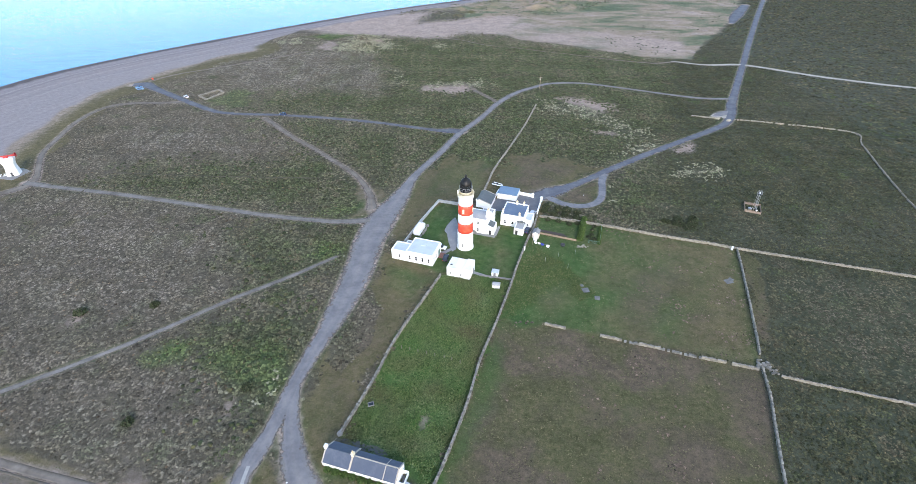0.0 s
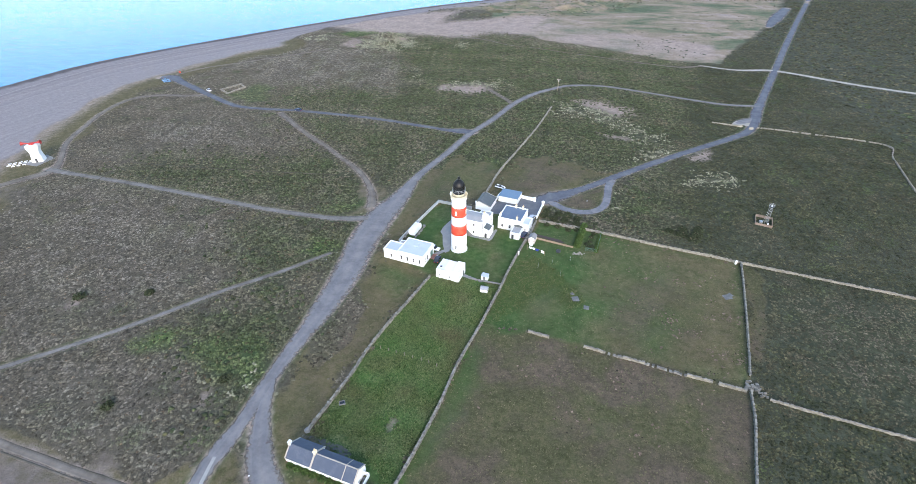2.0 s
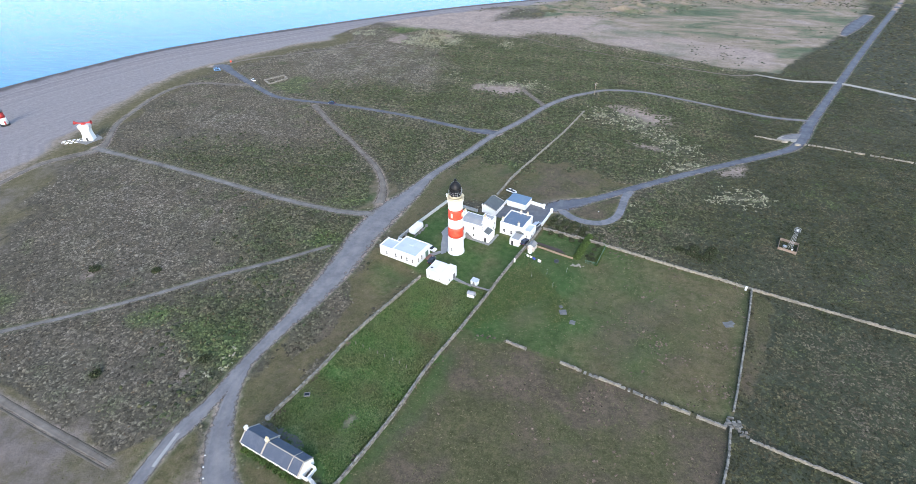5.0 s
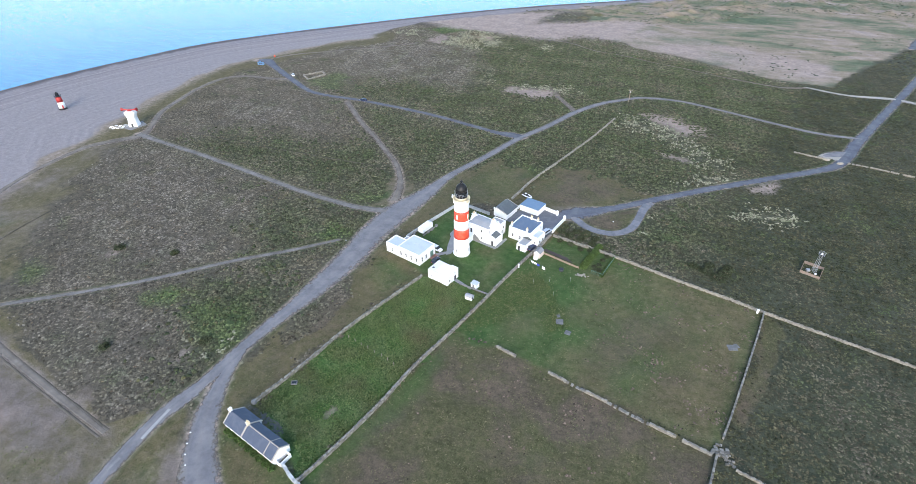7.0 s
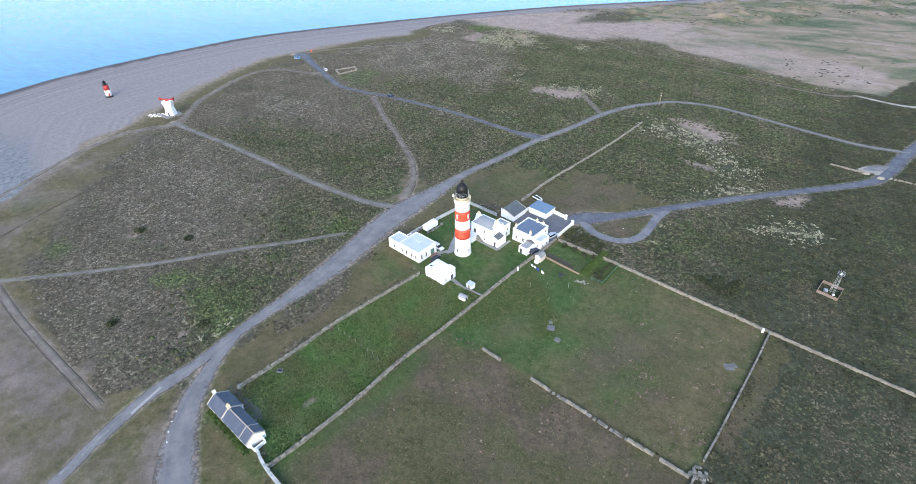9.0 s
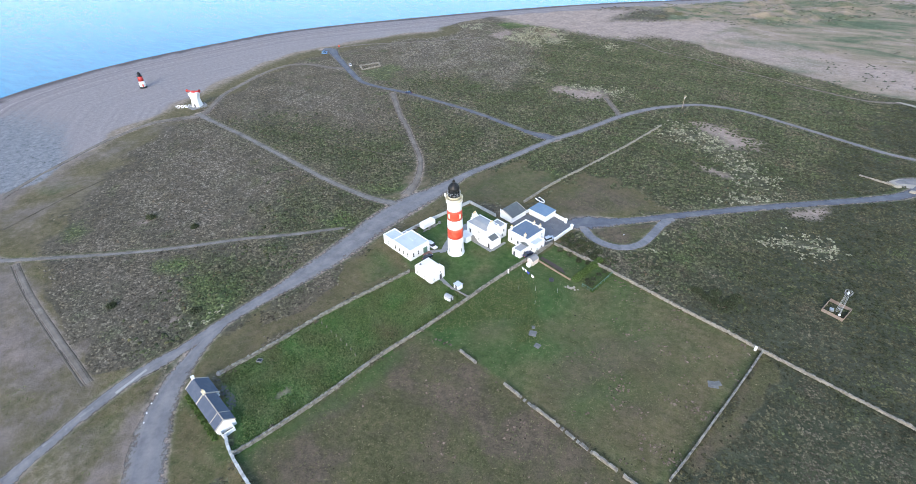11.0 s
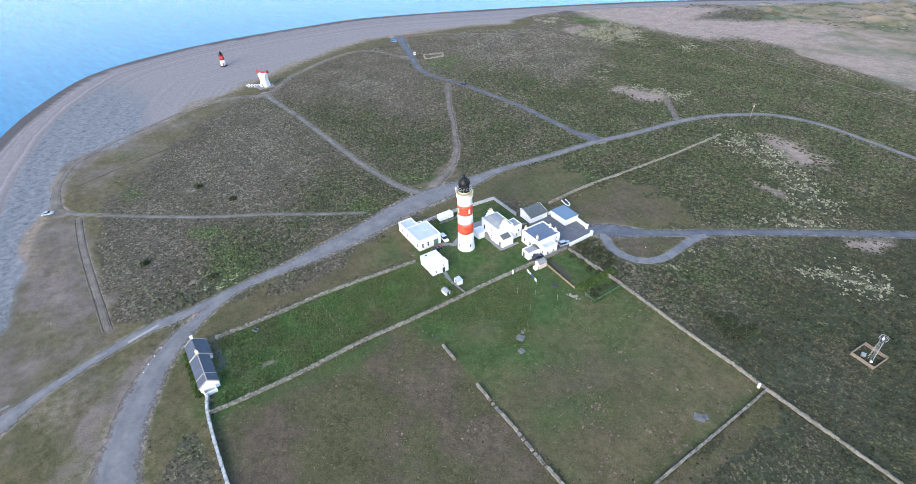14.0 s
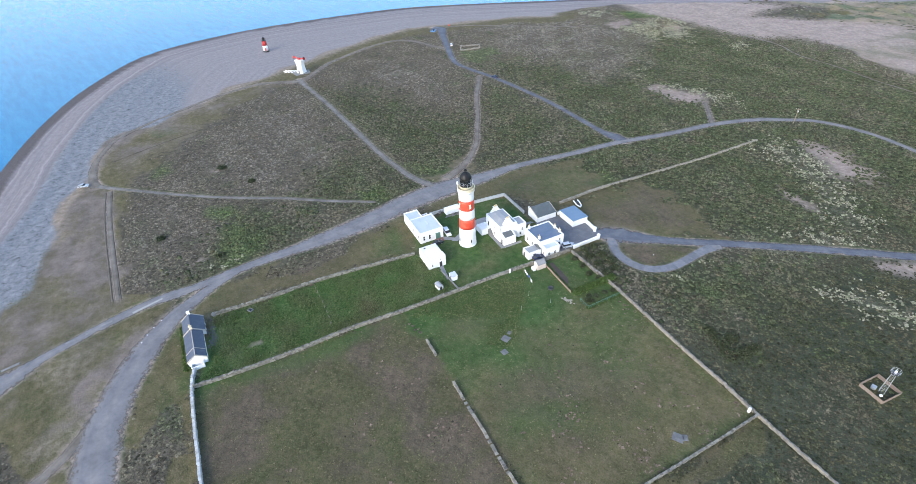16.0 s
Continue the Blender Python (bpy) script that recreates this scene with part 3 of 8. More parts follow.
    bare = np.maximum.reduce([0.85 * zone(*big, p, 6.0) for p in (SCAR, NE_SAND)] + [0.95 * zone(*big, FAR_SAND, 10) * (1 - zone(x, y, DUNES, 10)), 0.85 * zone(*big, PINK, 6) * (0.8 + 0.35 * wobble(x, y, 25, 3.0))])
    bare = np.maximum.reduce([bare, 0.25 * zone(*big, RED_EARTH, 3), 0.42 * zone(*loose, FORK_GRAVEL, 3) * (1 + 0.35 * wobble(x, y, 7, 4.0))] + [0.75 * zone(*big, p, 2.5) for p in BARE_SPOTS])
    bare = np.maximum(bare, np.clip(1 - np.minimum(soft, 20) / 1.2, 0, 1) * 0.7)
    bare = np.maximum(bare, np.clip(0.5 - np.minimum(hard, 20) / 2.2, 0, 1))
    bare = np.maximum(bare, 0.12 * zone(*big, SW_BARE, 3) * (0.85 + 0.2 * wobble(x, y, 22, 8.0)))
    bare = np.maximum(bare, zone(*big, FORK, 5) * np.clip(0.1 + 0.35 * wobble(x, y, 12, 2.0), 0, 0.7))
    z["bare"] = np.clip(np.maximum(bare, 0.6 * np.clip(1.2 - rim / 10, 0, 1)), 0, 1)
    z["earth"] = np.clip(np.maximum.reduce([zone(*loose, SW_BARE, 5) * np.clip(0.62 + 0.3 * wobble(x, y, 18, 3.0) + 0.2 * wobble(x, y, 6, 5.0), 0, 1), 0.5 * zone(*loose, FLARE, 3), 0.95 * zone(*loose, RED_EARTH, 4), 0.7 * zone(*loose, GATE_DIRT, 5), 0.18 * zone(*loose, NE_GRASS, 7) * (1 + wobble(x, y, 9, 3.0)), 0.3 * zone(*loose, FORK, 6) * (1 + 0.8 * wobble(x, y, 9, 5.0)), 0.5 * zone(*loose, RIM_DRY, 14) * (1 + 0.5 * wobble(x, y, 11, 4.0)), 0.8 * zone(*loose, RIM_EARTH, 6) * (1 + 0.3 * wobble(x, y, 12, 5.0)), 0.15 * zone(*loose, VERGE, 5) * (1 + wobble(x, y, 8, 6.0))]), 0, 1)
    brown = z["field_n"] * np.maximum(zone(*loose, FIELD_BROWN, 16), zone(*loose, FIELD_BROWN_W, 6)) * (0.85 + 0.3 * wobble(x, y, 7, 3.0))
    z["turf"] = np.clip(np.maximum.reduce([z["field_s"], brown, 0.75 * zone(*loose, NE_GRASS, 9), zone(x, y, LOOP_IN, 1.5), zone(*big, WEDGE, 2), 0.6 * zone(*loose, VERGE, 6) * (0.8 + 0.4 * wobble(x, y, 10, 2.0))]), 0, 1)
    sward = np.clip(1.3 - edge_distance(x, y, FENCE_TRACK) / (24 + 8 * wobble(x, y, 16, 3.0)), 0, 1) * np.clip((150 - x) / 70, 0, 1) * np.clip((x + 20) / 25, 0, 1) * (veg > 0.3) * (y > 240)
    z["bare"] = z["bare"] * (1 - 0.9 * sward)
    z["turf"] = np.maximum(z["turf"], 0.9 * sward)
    z["lush"] = np.maximum(z["lush"], 0.32 * sward)
    z["tussock"] = np.maximum.reduce([zone(*big, p, 6.0) for p in TUSSOCK])
    z["green"] = np.maximum.reduce([zone(x, y, p, 18.0) for p in GREEN_HEATH]) * (1 - 0.7 * z["pale"])
    z["dark"] = (1 - 0.7 * z["silver"]) * np.maximum(np.maximum.reduce([zone(*big, DARK_FAR, 8), zone(*big, DARK_BLOCK, 8), 0.9 * z["east"]]), 0.12 * z["dune"] * np.clip(0.35 + 1.1 * wobble(x, y, 17, 1.0) + 0.4 * wobble(x, y, 7, 3.0), 0, 1))
    grey = np.clip((92 - s) / 24, 0, 1) * np.clip((s - 20) / 8, 0, 1) * np.clip((40 - y) / 90, 0, 1)
    z["grey"] = grey
    z["run"] = np.clip(s / 120, 0, 1)
    z["wet"] = np.clip((8.5 + 1.5 * wobble(x, y, 30, 2.0) - s) / 1.5, 0, 1)
    z["far_field"] = (np.maximum(zone(*big, FAR_FIELD, 4), zone(x, y, [(187.2, 279.1), (254.0, 377.9), (378.6, 628.4), (0.3, 594.2), (-53.3, 412.3), (54.4, 384.5), (18.5, 325.8)], 14))) * (1 - 0.3 * zone(x, y, DUNES, 12)) * (1 - 0.9 * sward)
    return z


def ground_material():
    m, nt, sh, co = begin("ground_cover", 0.95, spec=0.2)
    at = []
    for name in ("zone_a", "zone_b", "zone_c", "zone_d"):
        a = nt.nodes.new("ShaderNodeAttribute")
        a.attribute_name = name
        sep = nt.nodes.new("ShaderNodeSeparateColor")
        nt.links.new(a.outputs["Color"], sep.inputs[0])
        at.append(list(sep.outputs) + [a.outputs["Alpha"]])
    (veg, grass, lush, bare), (tuss, green, dark, grey), (wet, turf, far, run), (silver, pale, earth, dune) = at
    n1 = texture(nt, 0.07, 5.0, 0.6, co)
    n2 = texture(nt, 0.45, 5.0, 0.65, co)
    n3 = texture(nt, 2.2, 4.0, 0.7, co)
    n4 = texture(nt, 9.0, 2.0, 0.6, co)

    def ragged(mask, lo=0.35, hi=0.65, amount=0.5, which=n2):
        return step(nt, sums(nt, "MULTIPLY_ADD", sums(nt, "SUBTRACT", which, 0.5), amount, mask), lo, hi)

    heath = ramp(nt, n2, [(0.3, (0.055, 0.046, 0.03)), (0.5, (0.09, 0.077, 0.054)), (0.7, (0.135, 0.115, 0.088))])
    heath_g = ramp(nt, n2, [(0.3, (0.032, 0.038, 0.02)), (0.55, (0.058, 0.062, 0.034)), (0.75, (0.095, 0.092, 0.058))])
    col = blend(nt, ragged(green, 0.2, 0.8, 0.8), heath, heath_g)
    dark_c = ramp(nt, n2, [(0.3, (0.032, 0.037, 0.021)), (0.55, (0.056, 0.06, 0.036)), (0.72, (0.088, 0.087, 0.057))])
    col = blend(nt, sums(nt, "MULTIPLY", ragged(dark), 0.8), col, dark_c)
    dry_c = ramp(nt, n2, [(0.28, (0.07, 0.066, 0.028)), (0.5, (0.112, 0.095, 0.047)), (0.72, (0.162, 0.128, 0.078))])
    col = blend(nt, ragged(grass), col, dry_c)
    broad = texture(nt, 0.045, 6.0, 0.62, co, 0.4)
    turf_g = ramp(nt, texture(nt, 0.7, 7.0, 0.75, co), [(0.34, (0.048, 0.051, 0.02)), (0.5, (0.08, 0.077, 0.035)), (0.66, (0.118, 0.1, 0.052))])
    turf_m = ramp(nt, texture(nt, 0.5, 8.0, 0.78, co), [(0.34, (0.062, 0.051, 0.033)), (0.5, (0.103, 0.08, 0.054)), (0.66, (0.145, 0.11, 0.076))])
    dull = blend(nt, step(nt, broad, 0.42, 0.6), turf_g, turf_m)
    col = blend(nt, ragged(turf, 0.2, 0.85, 0.5), col, dull)
    lush_c = ramp(nt, n2, [(0.3, (0.03, 0.066, 0.016)), (0.5, (0.05, 0.094, 0.026)), (0.66, (0.074, 0.112, 0.036)), (0.8, (0.11, 0.12, 0.056))])
    col = blend(nt, ragged(lush, 0.1, 0.95, 0.5, n1), col, lush_c)
    lie = nt.nodes.new("ShaderNodeMapping")
    lie.inputs["Rotation"].default_value, lie.inputs["Scale"].default_value = (0, 0, 0.75), (0.45, 1.0, 1.0)
    nt.links.new(co, lie.inputs["Vector"])
    far_c = ramp(nt, texture(nt, 0.035, 9.0, 0.66, lie.outputs[0], 0.6), [(0.37, (0.085, 0.11, 0.06)), (0.45, (0.15, 0.147, 0.09)), (0.51, (0.225, 0.182, 0.125)), (0.57, (0.27, 0.21, 0.156)), (0.66, (0.33, 0.262, 0.226))])
    col = blend(nt, ragged(far, 0.3, 0.7, 0.5, n1), col, far_c)
    sand_c = ramp(nt, n2, [(0.3, (0.235, 0.178, 0.145)), (0.7, (0.37, 0.29, 0.246))])
    col = blend(nt, ragged(bare, 0.1, 0.95, 0.4), col, sand_c)
    earth_c = ramp(nt, texture(nt, 0.18, 7.0, 0.7, co), [(0.36, (0.115, 0.098, 0.07)), (0.5, (0.158, 0.128, 0.108)), (0.64, (0.195, 0.157, 0.14))])
    col = blend(nt, ragged(earth, 0.15, 0.9, 0.35), col, earth_c)
    pale_c = ramp(nt, n3, [(0.35, (0.11, 0.1, 0.06)), (0.65, (0.28, 0.25, 0.18))])
    col = blend(nt, sums(nt, "MULTIPLY", ragged(tuss, 0.7, 1.0, 1.6, n2), 0.25), col, pale_c)
    shingle = ramp(nt, n2, [(0.3, (0.208, 0.186, 0.182)), (0.5, (0.246, 0.219, 0.214)), (0.72, (0.286, 0.256, 0.252))])
    pebble = ramp(nt, texture(nt, 0.4, 8.0, 0.78, co, 0.5), [(0.35, (0.07, 0.075, 0.073)), (0.42, (0.145, 0.15, 0.158)), (0.52, (0.19, 0.194, 0.204)), (0.66, (0.26, 0.262, 0.27))])
    band = nt.nodes.new("ShaderNodeCombineXYZ")
    nt.links.new(sums(nt, "MULTIPLY_ADD", n1, 0.045, run), band.inputs[0])
    stripes = ramp(nt, texture(nt, 30.0, 5.0, 0.75, band.outputs[0]), [(0.36, (0.52, 0.52, 0.56)), (0.47, (0.85, 0.83, 0.84)), (0.55, (1.05, 1.03, 1.02)), (0.66, (1.4, 1.38, 1.38))])
    near_sea = step(nt, sums(nt, "MULTIPLY", run, -1.0), -0.42, -0.2)
    shingle = blend(nt, sums(nt, "MULTIPLY_ADD", near_sea, 0.55, 0.25), shingle, stripes, "MULTIPLY")
    shore = blend(nt, ragged(grey, 0.35, 0.65, 0.7, n2), shingle, pebble)
    shore = blend(nt, sums(nt, "MULTIPLY", wet, 0.9), shore, ramp(nt, n3, [(0.3, (0.058, 0.05, 0.05)), (0.7, (0.105, 0.088, 0.085))]))
    col = blend(nt, sums(nt, "SUBTRACT", 1.0, ragged(veg, 0.3, 0.7, 0.6)), col, shore)
    fine = blend(nt, 0.5, ramp(nt, n3, [(0.32, (0.35, 0.35, 0.35)), (0.68, (1.45, 1.45, 1.45))]), ramp(nt, n4, [(0.3, (0.45, 0.45, 0.45)), (0.7, (1.4, 1.4, 1.4))]))
    col = blend(nt, sums(nt, "MULTIPLY", sums(nt, "MULTIPLY_ADD", sums(nt, "MAXIMUM", bare, earth), -0.55, 0.85), sums(nt, "MULTIPLY_ADD", veg, 0.55, 0.45)), col, fine, "MULTIPLY")
    col = blend(nt, sums(nt, "MULTIPLY", veg, 0.55), col, ramp(nt, texture(nt, 0.12, 5.0, 0.6, co), [(0.34, (0.72, 0.74, 0.7)), (0.5, (1.0, 1.0, 1.0)), (0.66, (1.25, 1.22, 1.2))]), "MULTIPLY")
    nt.links.new(col, sh.inputs["Base Color"])
    bump(nt, sh, sums(nt, "ADD", n3, sums(nt, "MULTIPLY", n2, 1.5)), 0.6, 0.25)
    return m


def build_ground():
    gx, gy = spread(-262, 300, 1.5, 2550), spread(-142, 420, 1.5, 2550)
    X, Y = [a.ravel() for a in np.meshgrid(gx, gy)]
    Z, s = shore_height(X, Y)
    zn = zones(X, Y, s)
    heath = zn["veg"] * (1 - np.clip(zn["grass"] + zn["bare"], 0, 1)) * np.clip(np.minimum(zn["hard"], zn["soft"]) / 2, 0, 1)
    Z = Z + heath * heath_rise(X, Y)
    Z = Z - 0.06 * np.clip(1 - np.minimum(zn["hard"], zn["soft"]) / 0.8, 0, 1) * (zn["veg"] > 0.3)
    nx, ny = len(gx), len(gy)
    i = (np.arange(ny - 1)[:, None] * nx + np.arange(nx - 1)).ravel()
    quads = np.stack([i, i + 1, i + nx + 1, i + nx], 1)
    me = bpy.data.meshes.new("ground")
    me.vertices.add(len(X))
    me.vertices.foreach_set("co", np.stack([X, Y, Z], 1).ravel().astype(np.float32))
    me.loops.add(quads.size)
    me.loops.foreach_set("vertex_index", quads.ravel().astype(np.int32))
    me.polygons.add(len(quads))
    me.polygons.foreach_set("loop_start", np.arange(0, quads.size, 4, dtype=np.int32))
    me.polygons.foreach_set("use_smooth", np.ones(len(quads), bool))
    for name, cols in (("zone_a", ("veg", "grass", "lush", "bare")), ("zone_b", ("tussock", "green", "dark", "grey")), ("zone_c", ("wet", "turf", "far_field", "run")), ("zone_d", ("silver", "pale", "earth", "dune"))):
        me.attributes.new(name, "FLOAT_COLOR", "POINT").data.foreach_set("color", np.stack([zn[c] for c in cols], 1).ravel().astype(np.float32))
    me.update()
    me.materials.append(ground_material())
    return tagged(new("ground", me), "open heath, grass and shingle headland", "ground", kind="structure")


ground = build_ground()


def water_material():
    m, nt, sh, co = begin("sea_water", 0.2, spec=0.38)
    ruffle = nt.nodes.new("ShaderNodeMapping")
    ruffle.inputs["Scale"].default_value, ruffle.inputs["Rotation"].default_value = (0.2, 1.0, 1.0), (0, 0, 0.35)
    nt.links.new(co, ruffle.inputs["Vector"])
    # bump ripples hardly show, so their tones are put into the base colour
    nt.links.new(ramp(nt, texture(nt, 0.3, 6.0, 0.75, ruffle.outputs[0]), [(0.36, (0.005, 0.135, 0.275)), (0.5, (0.008, 0.158, 0.31)), (0.64, (0.014, 0.185, 0.35))]), sh.inputs["Base Color"])
    sh.inputs["IOR"].default_value = 1.33
    st = nt.nodes.new("ShaderNodeMapping")
    st.inputs["Scale"].default_value, st.inputs["Rotation"].default_value = (0.35, 1.0, 1.0), (0, 0, 0.6)
    nt.links.new(co, st.inputs["Vector"])
    swell = texture(nt, 0.16, 3.0, 0.55, st.outputs[0])
    small = texture(nt, 0.55, 6.0, 0.72, st.outputs[0])
    bump(nt, sh, sums(nt, "MULTIPLY_ADD", swell, 0.4, small), 0.3, 0.35)
    return m


def build_water():
    me = mesh_of("water", [(-4800, -2500, -1.0), (2600, -2500, -1.0), (2600, 4800, -1.0), (-4800, 4800, -1.0)], [(0, 1, 2, 3)])
    me.materials.append(water_material())
    return tagged(new("water", me), "calm blue sea along a shingle shore", "water", kind="structure")


water = build_water()


def road_material(name, a, b, c, rough, frayed=0.72, gone=0.62):
    m, nt, sh, co = begin(name, rough, spec=0.3)
    side = nt.nodes.new("ShaderNodeAttribute")
    side.attribute_name = "across"
    patch = texture(nt, 0.16, 6.0, 0.65, co)
    streak = texture(nt, 0.9, 5.0, 0.7, co)
    col = ramp(nt, patch, [(0.35, a), (0.5, b), (0.66, c)])
    col = blend(nt, 0.28, col, ramp(nt, streak, [(0.3, (0.6, 0.6, 0.6)), (0.7, (1.25, 1.25, 1.25))]), "MULTIPLY")
    wheel = ramp(nt, side.outputs["Fac"], [(0.0, (1.08, 1.06, 1.04)), (0.22, (0.98, 0.98, 1.0)), (0.45, (0.86, 0.87, 0.91)), (0.62, (0.97, 0.97, 0.97)), (0.8, (1.08, 1.05, 1.01))])
    col = blend(nt, 0.75, col, wheel, "MULTIPLY")
    edge = sums(nt, "MULTIPLY_ADD", sums(nt, "SUBTRACT", streak, 0.5), 0.9, side.outputs["Fac"])
    col = blend(nt, step(nt, edge, frayed, 1.08), col, ramp(nt, streak, [(0.3, (0.092, 0.086, 0.052)), (0.5, (0.128, 0.11, 0.076)), (0.7, (0.165, 0.138, 0.104))]))
    grit = texture(nt, 7.0, 3.0, 0.7, co)
    col = blend(nt, 0.22, col, ramp(nt, grit, [(0.3, (0.5, 0.5, 0.5)), (0.7, (1.3, 1.3, 1.3))]), "MULTIPLY")
    nt.links.new(col, sh.inputs["Base Color"])
    bump(nt, sh, grit, 0.4, 0.03)
    worn_off = sums(nt, "MULTIPLY_ADD", sums(nt, "SUBTRACT", texture(nt, 0.3, 5.0, 0.7, co), 0.5), 0.8, edge)
    clear, mix = nt.nodes.new("ShaderNodeBsdfTransparent"), nt.nodes.new("ShaderNodeMixShader")
    nt.links.new(step(nt, worn_off, gone, gone + 0.36), mix.inputs[0])
    nt.links.new(sh.outputs[0], mix.inputs[1])
    nt.links.new(clear.outputs[0], mix.inputs[2])
    nt.links.new(mix.outputs[0], nt.nodes["Material Output"].inputs["Surface"])
    return m


ROAD_MATS = {"asphalt": road_material("asphalt", (0.085, 0.09, 0.108), (0.11, 0.115, 0.132), (0.148, 0.149, 0.158), 0.85),
             "worn": road_material("worn_asphalt", (0.146, 0.14, 0.143), (0.182, 0.174, 0.175), (0.224, 0.211, 0.204), 0.9, 0.55),
             "chalk": road_material("pale_gravel", (0.3, 0.275, 0.235), (0.36, 0.33, 0.285), (0.42, 0.385, 0.34), 0.95),
             "trodden": road_material("trodden_heath", (0.062, 0.053, 0.036), (0.09, 0.076, 0.054), (0.125, 0.105, 0.078), 0.95, 0.8, 0.8),
             "rut": road_material("wheel_rut", (0.082, 0.072, 0.054), (0.108, 0.092, 0.072), (0.14, 0.118, 0.096), 0.95, 0.75, 0.7),
             "gravel": road_material("gravel", (0.125, 0.114, 0.1), (0.17, 0.155, 0.14), (0.225, 0.205, 0.185), 0.95, 0.6),
             "dirt": road_material("dirt", (0.125, 0.105, 0.082), (0.165, 0.14, 0.115), (0.21, 0.18, 0.15), 0.95)}


def build_road(road, lane, lift):
    name, label, sort, _ = road
    d = np.gradient(lane[:, :2], axis=0)
    d /= np.linalg.norm(d, axis=1)[:, None] + 1e-9
    side = np.stack([-d[:, 1], d[:, 0]], 1)
    verts, faces = [], []
    for k, (p, n) in enumerate(zip(lane, side)):
        for j, f in enumerate((-1, -0.5, 0, 0.5, 1)):
            e = f * p[2] * (0.57 if abs(f) == 1 else 0.5) + (f * min(1.0, 0.1 + 0.12 * p[2]) * (0.4 * wobble(p[0], p[1], 1.7, f * 3) + 0.45 * wobble(p[0], p[1], 6, f)) if abs(f) == 1 else 0)
            verts.append((p[0] + n[0] * e, p[1] + n[1] * e, -0.07 if abs(f) == 1 else lift))
            if k and j:
                a = (k - 1) * 5 + j
                faces.append((a - 1, a, a + 5, a + 4))
    v = np.array(verts)
    zs, _ = shore_height(v[:, 0], v[:, 1])
    v[:, 2] += np.minimum(zs, 0)
    if sort == "trodden":
        v[:, 2] += heath_rise(v[:, 0], v[:, 1]) + 0.06
    me = mesh_of(name, v, [f[::-1] for f in faces])
    me.attributes.new("across", "FLOAT", "POINT").data.foreach_set("value", np.tile([1, 0.5, 0, 0.5, 1], len(lane)).astype(np.float32))
    me.materials.append(ROAD_MATS[sort])
    return tagged(new(name, me), label, "road", kind="structure")


def slab_road_material():
    """Grey cast slabs, each a little different."""
    m, nt, sh, co = begin("cast_slabs", 0.9, spec=0.3)
    col = ramp(nt, texture(nt, 0.5, 6.0, 0.7, co), [(0.34, (0.125, 0.128, 0.142)), (0.52, (0.165, 0.166, 0.178)), (0.68, (0.205, 0.2, 0.205))])
    one = nt.nodes.new("ShaderNodeObjectInfo").outputs["Random"]
    col = blend(nt, 0.8, col, ramp(nt, one, [(0.0, (0.8, 0.8, 0.82)), (1.0, (1.15, 1.14, 1.13))]), "MULTIPLY")
    grit = texture(nt, 6.0, 3.0, 0.7, co)
    nt.links.new(blend(nt, 0.3, col, ramp(nt, grit, [(0.3, (0.6, 0.6, 0.6)), (0.7, (1.25, 1.25, 1.25))]), "MULTIPLY"), sh.inputs["Base Color"])
    bump(nt, sh, grit, 0.4, 0.02)
    return m


def lay_slabs(road, lane, length=3.6, joint=0.16):
    """Slabs along a lane, each a part of the road, with open joints between them."""
    mat = slab_road_material()
    line = np.array(lane)
    run = np.concatenate([[0], np.cumsum(np.hypot(*np.diff(line[:, :2], axis=0).T))])
    start = 3.4
    while start + length < run[-1] - 2.0:
        verts, faces = [], []
        for k, at in enumerate(np.linspace(start + joint / 2, start + length - joint / 2, 4)):
            p = [np.interp(at, run, line[:, c]) for c in range(3)]
            q = [np.interp(at + 0.2, run, line[:, c]) for c in range(2)]
            dx, dy = (q[0] - p[0]) / 0.2, (q[1] - p[1]) / 0.2
            half = p[2] / 2 - 0.12
            for e, z in ((-half, -0.1), (-half, 0.17), (half, 0.17), (half, -0.1)):
                verts.append((p[0] - dy * e, p[1] + dx * e, z))
            if k:
                a = 4 * (k - 1)
                faces += [(a + i, a + i + 1, a + i + 5, a + i + 4) for i in range(3)]
        faces += [(3, 2, 1, 0), (12, 13, 14, 15)]
        part("slab", mesh_of("slab", verts, [f[::-1] for f in faces]), mat, road)
        start += length


for k, (r, l) in enumerate(zip(ROADS, LANES)):
    laid = build_road(r, l, 0.03 + 0.005 * (len(ROADS) - k))
    if "loop" in r[1]:
        lay_slabs(laid, l)

# ---- building blocks ----
TURN = -17.0
UX, UY = math.cos(radians(TURN)), math.sin(radians(TURN))


def spot(u, v):
    """World place of a point in the compound's own axes."""
    return u * UX - v * UY, u * UY + v * UX


def box(bm, x0, x1, y0, y1, z0, z1, bevel=0.0):
    vs = [bm.verts.new((x, y, z)) for z in (z0, z1) for x, y in ((x0, y0), (x1, y0), (x1, y1), (x0, y1))]
    fs = [bm.faces.new([vs[i] for i in q]) for q in ((3, 2, 1, 0), (4, 5, 6, 7), (0, 1, 5, 4), (1, 2, 6, 5), (2, 3, 7, 6), (3, 0, 4, 7))]
    if bevel:
        bmesh.ops.bevel(bm, geom=list({e for f in fs for e in f.edges}), offset=bevel, segments=1, affect="EDGES")
    return bm


def one_box(*a, **k):
    return box(bmesh.new(), *a, **k)


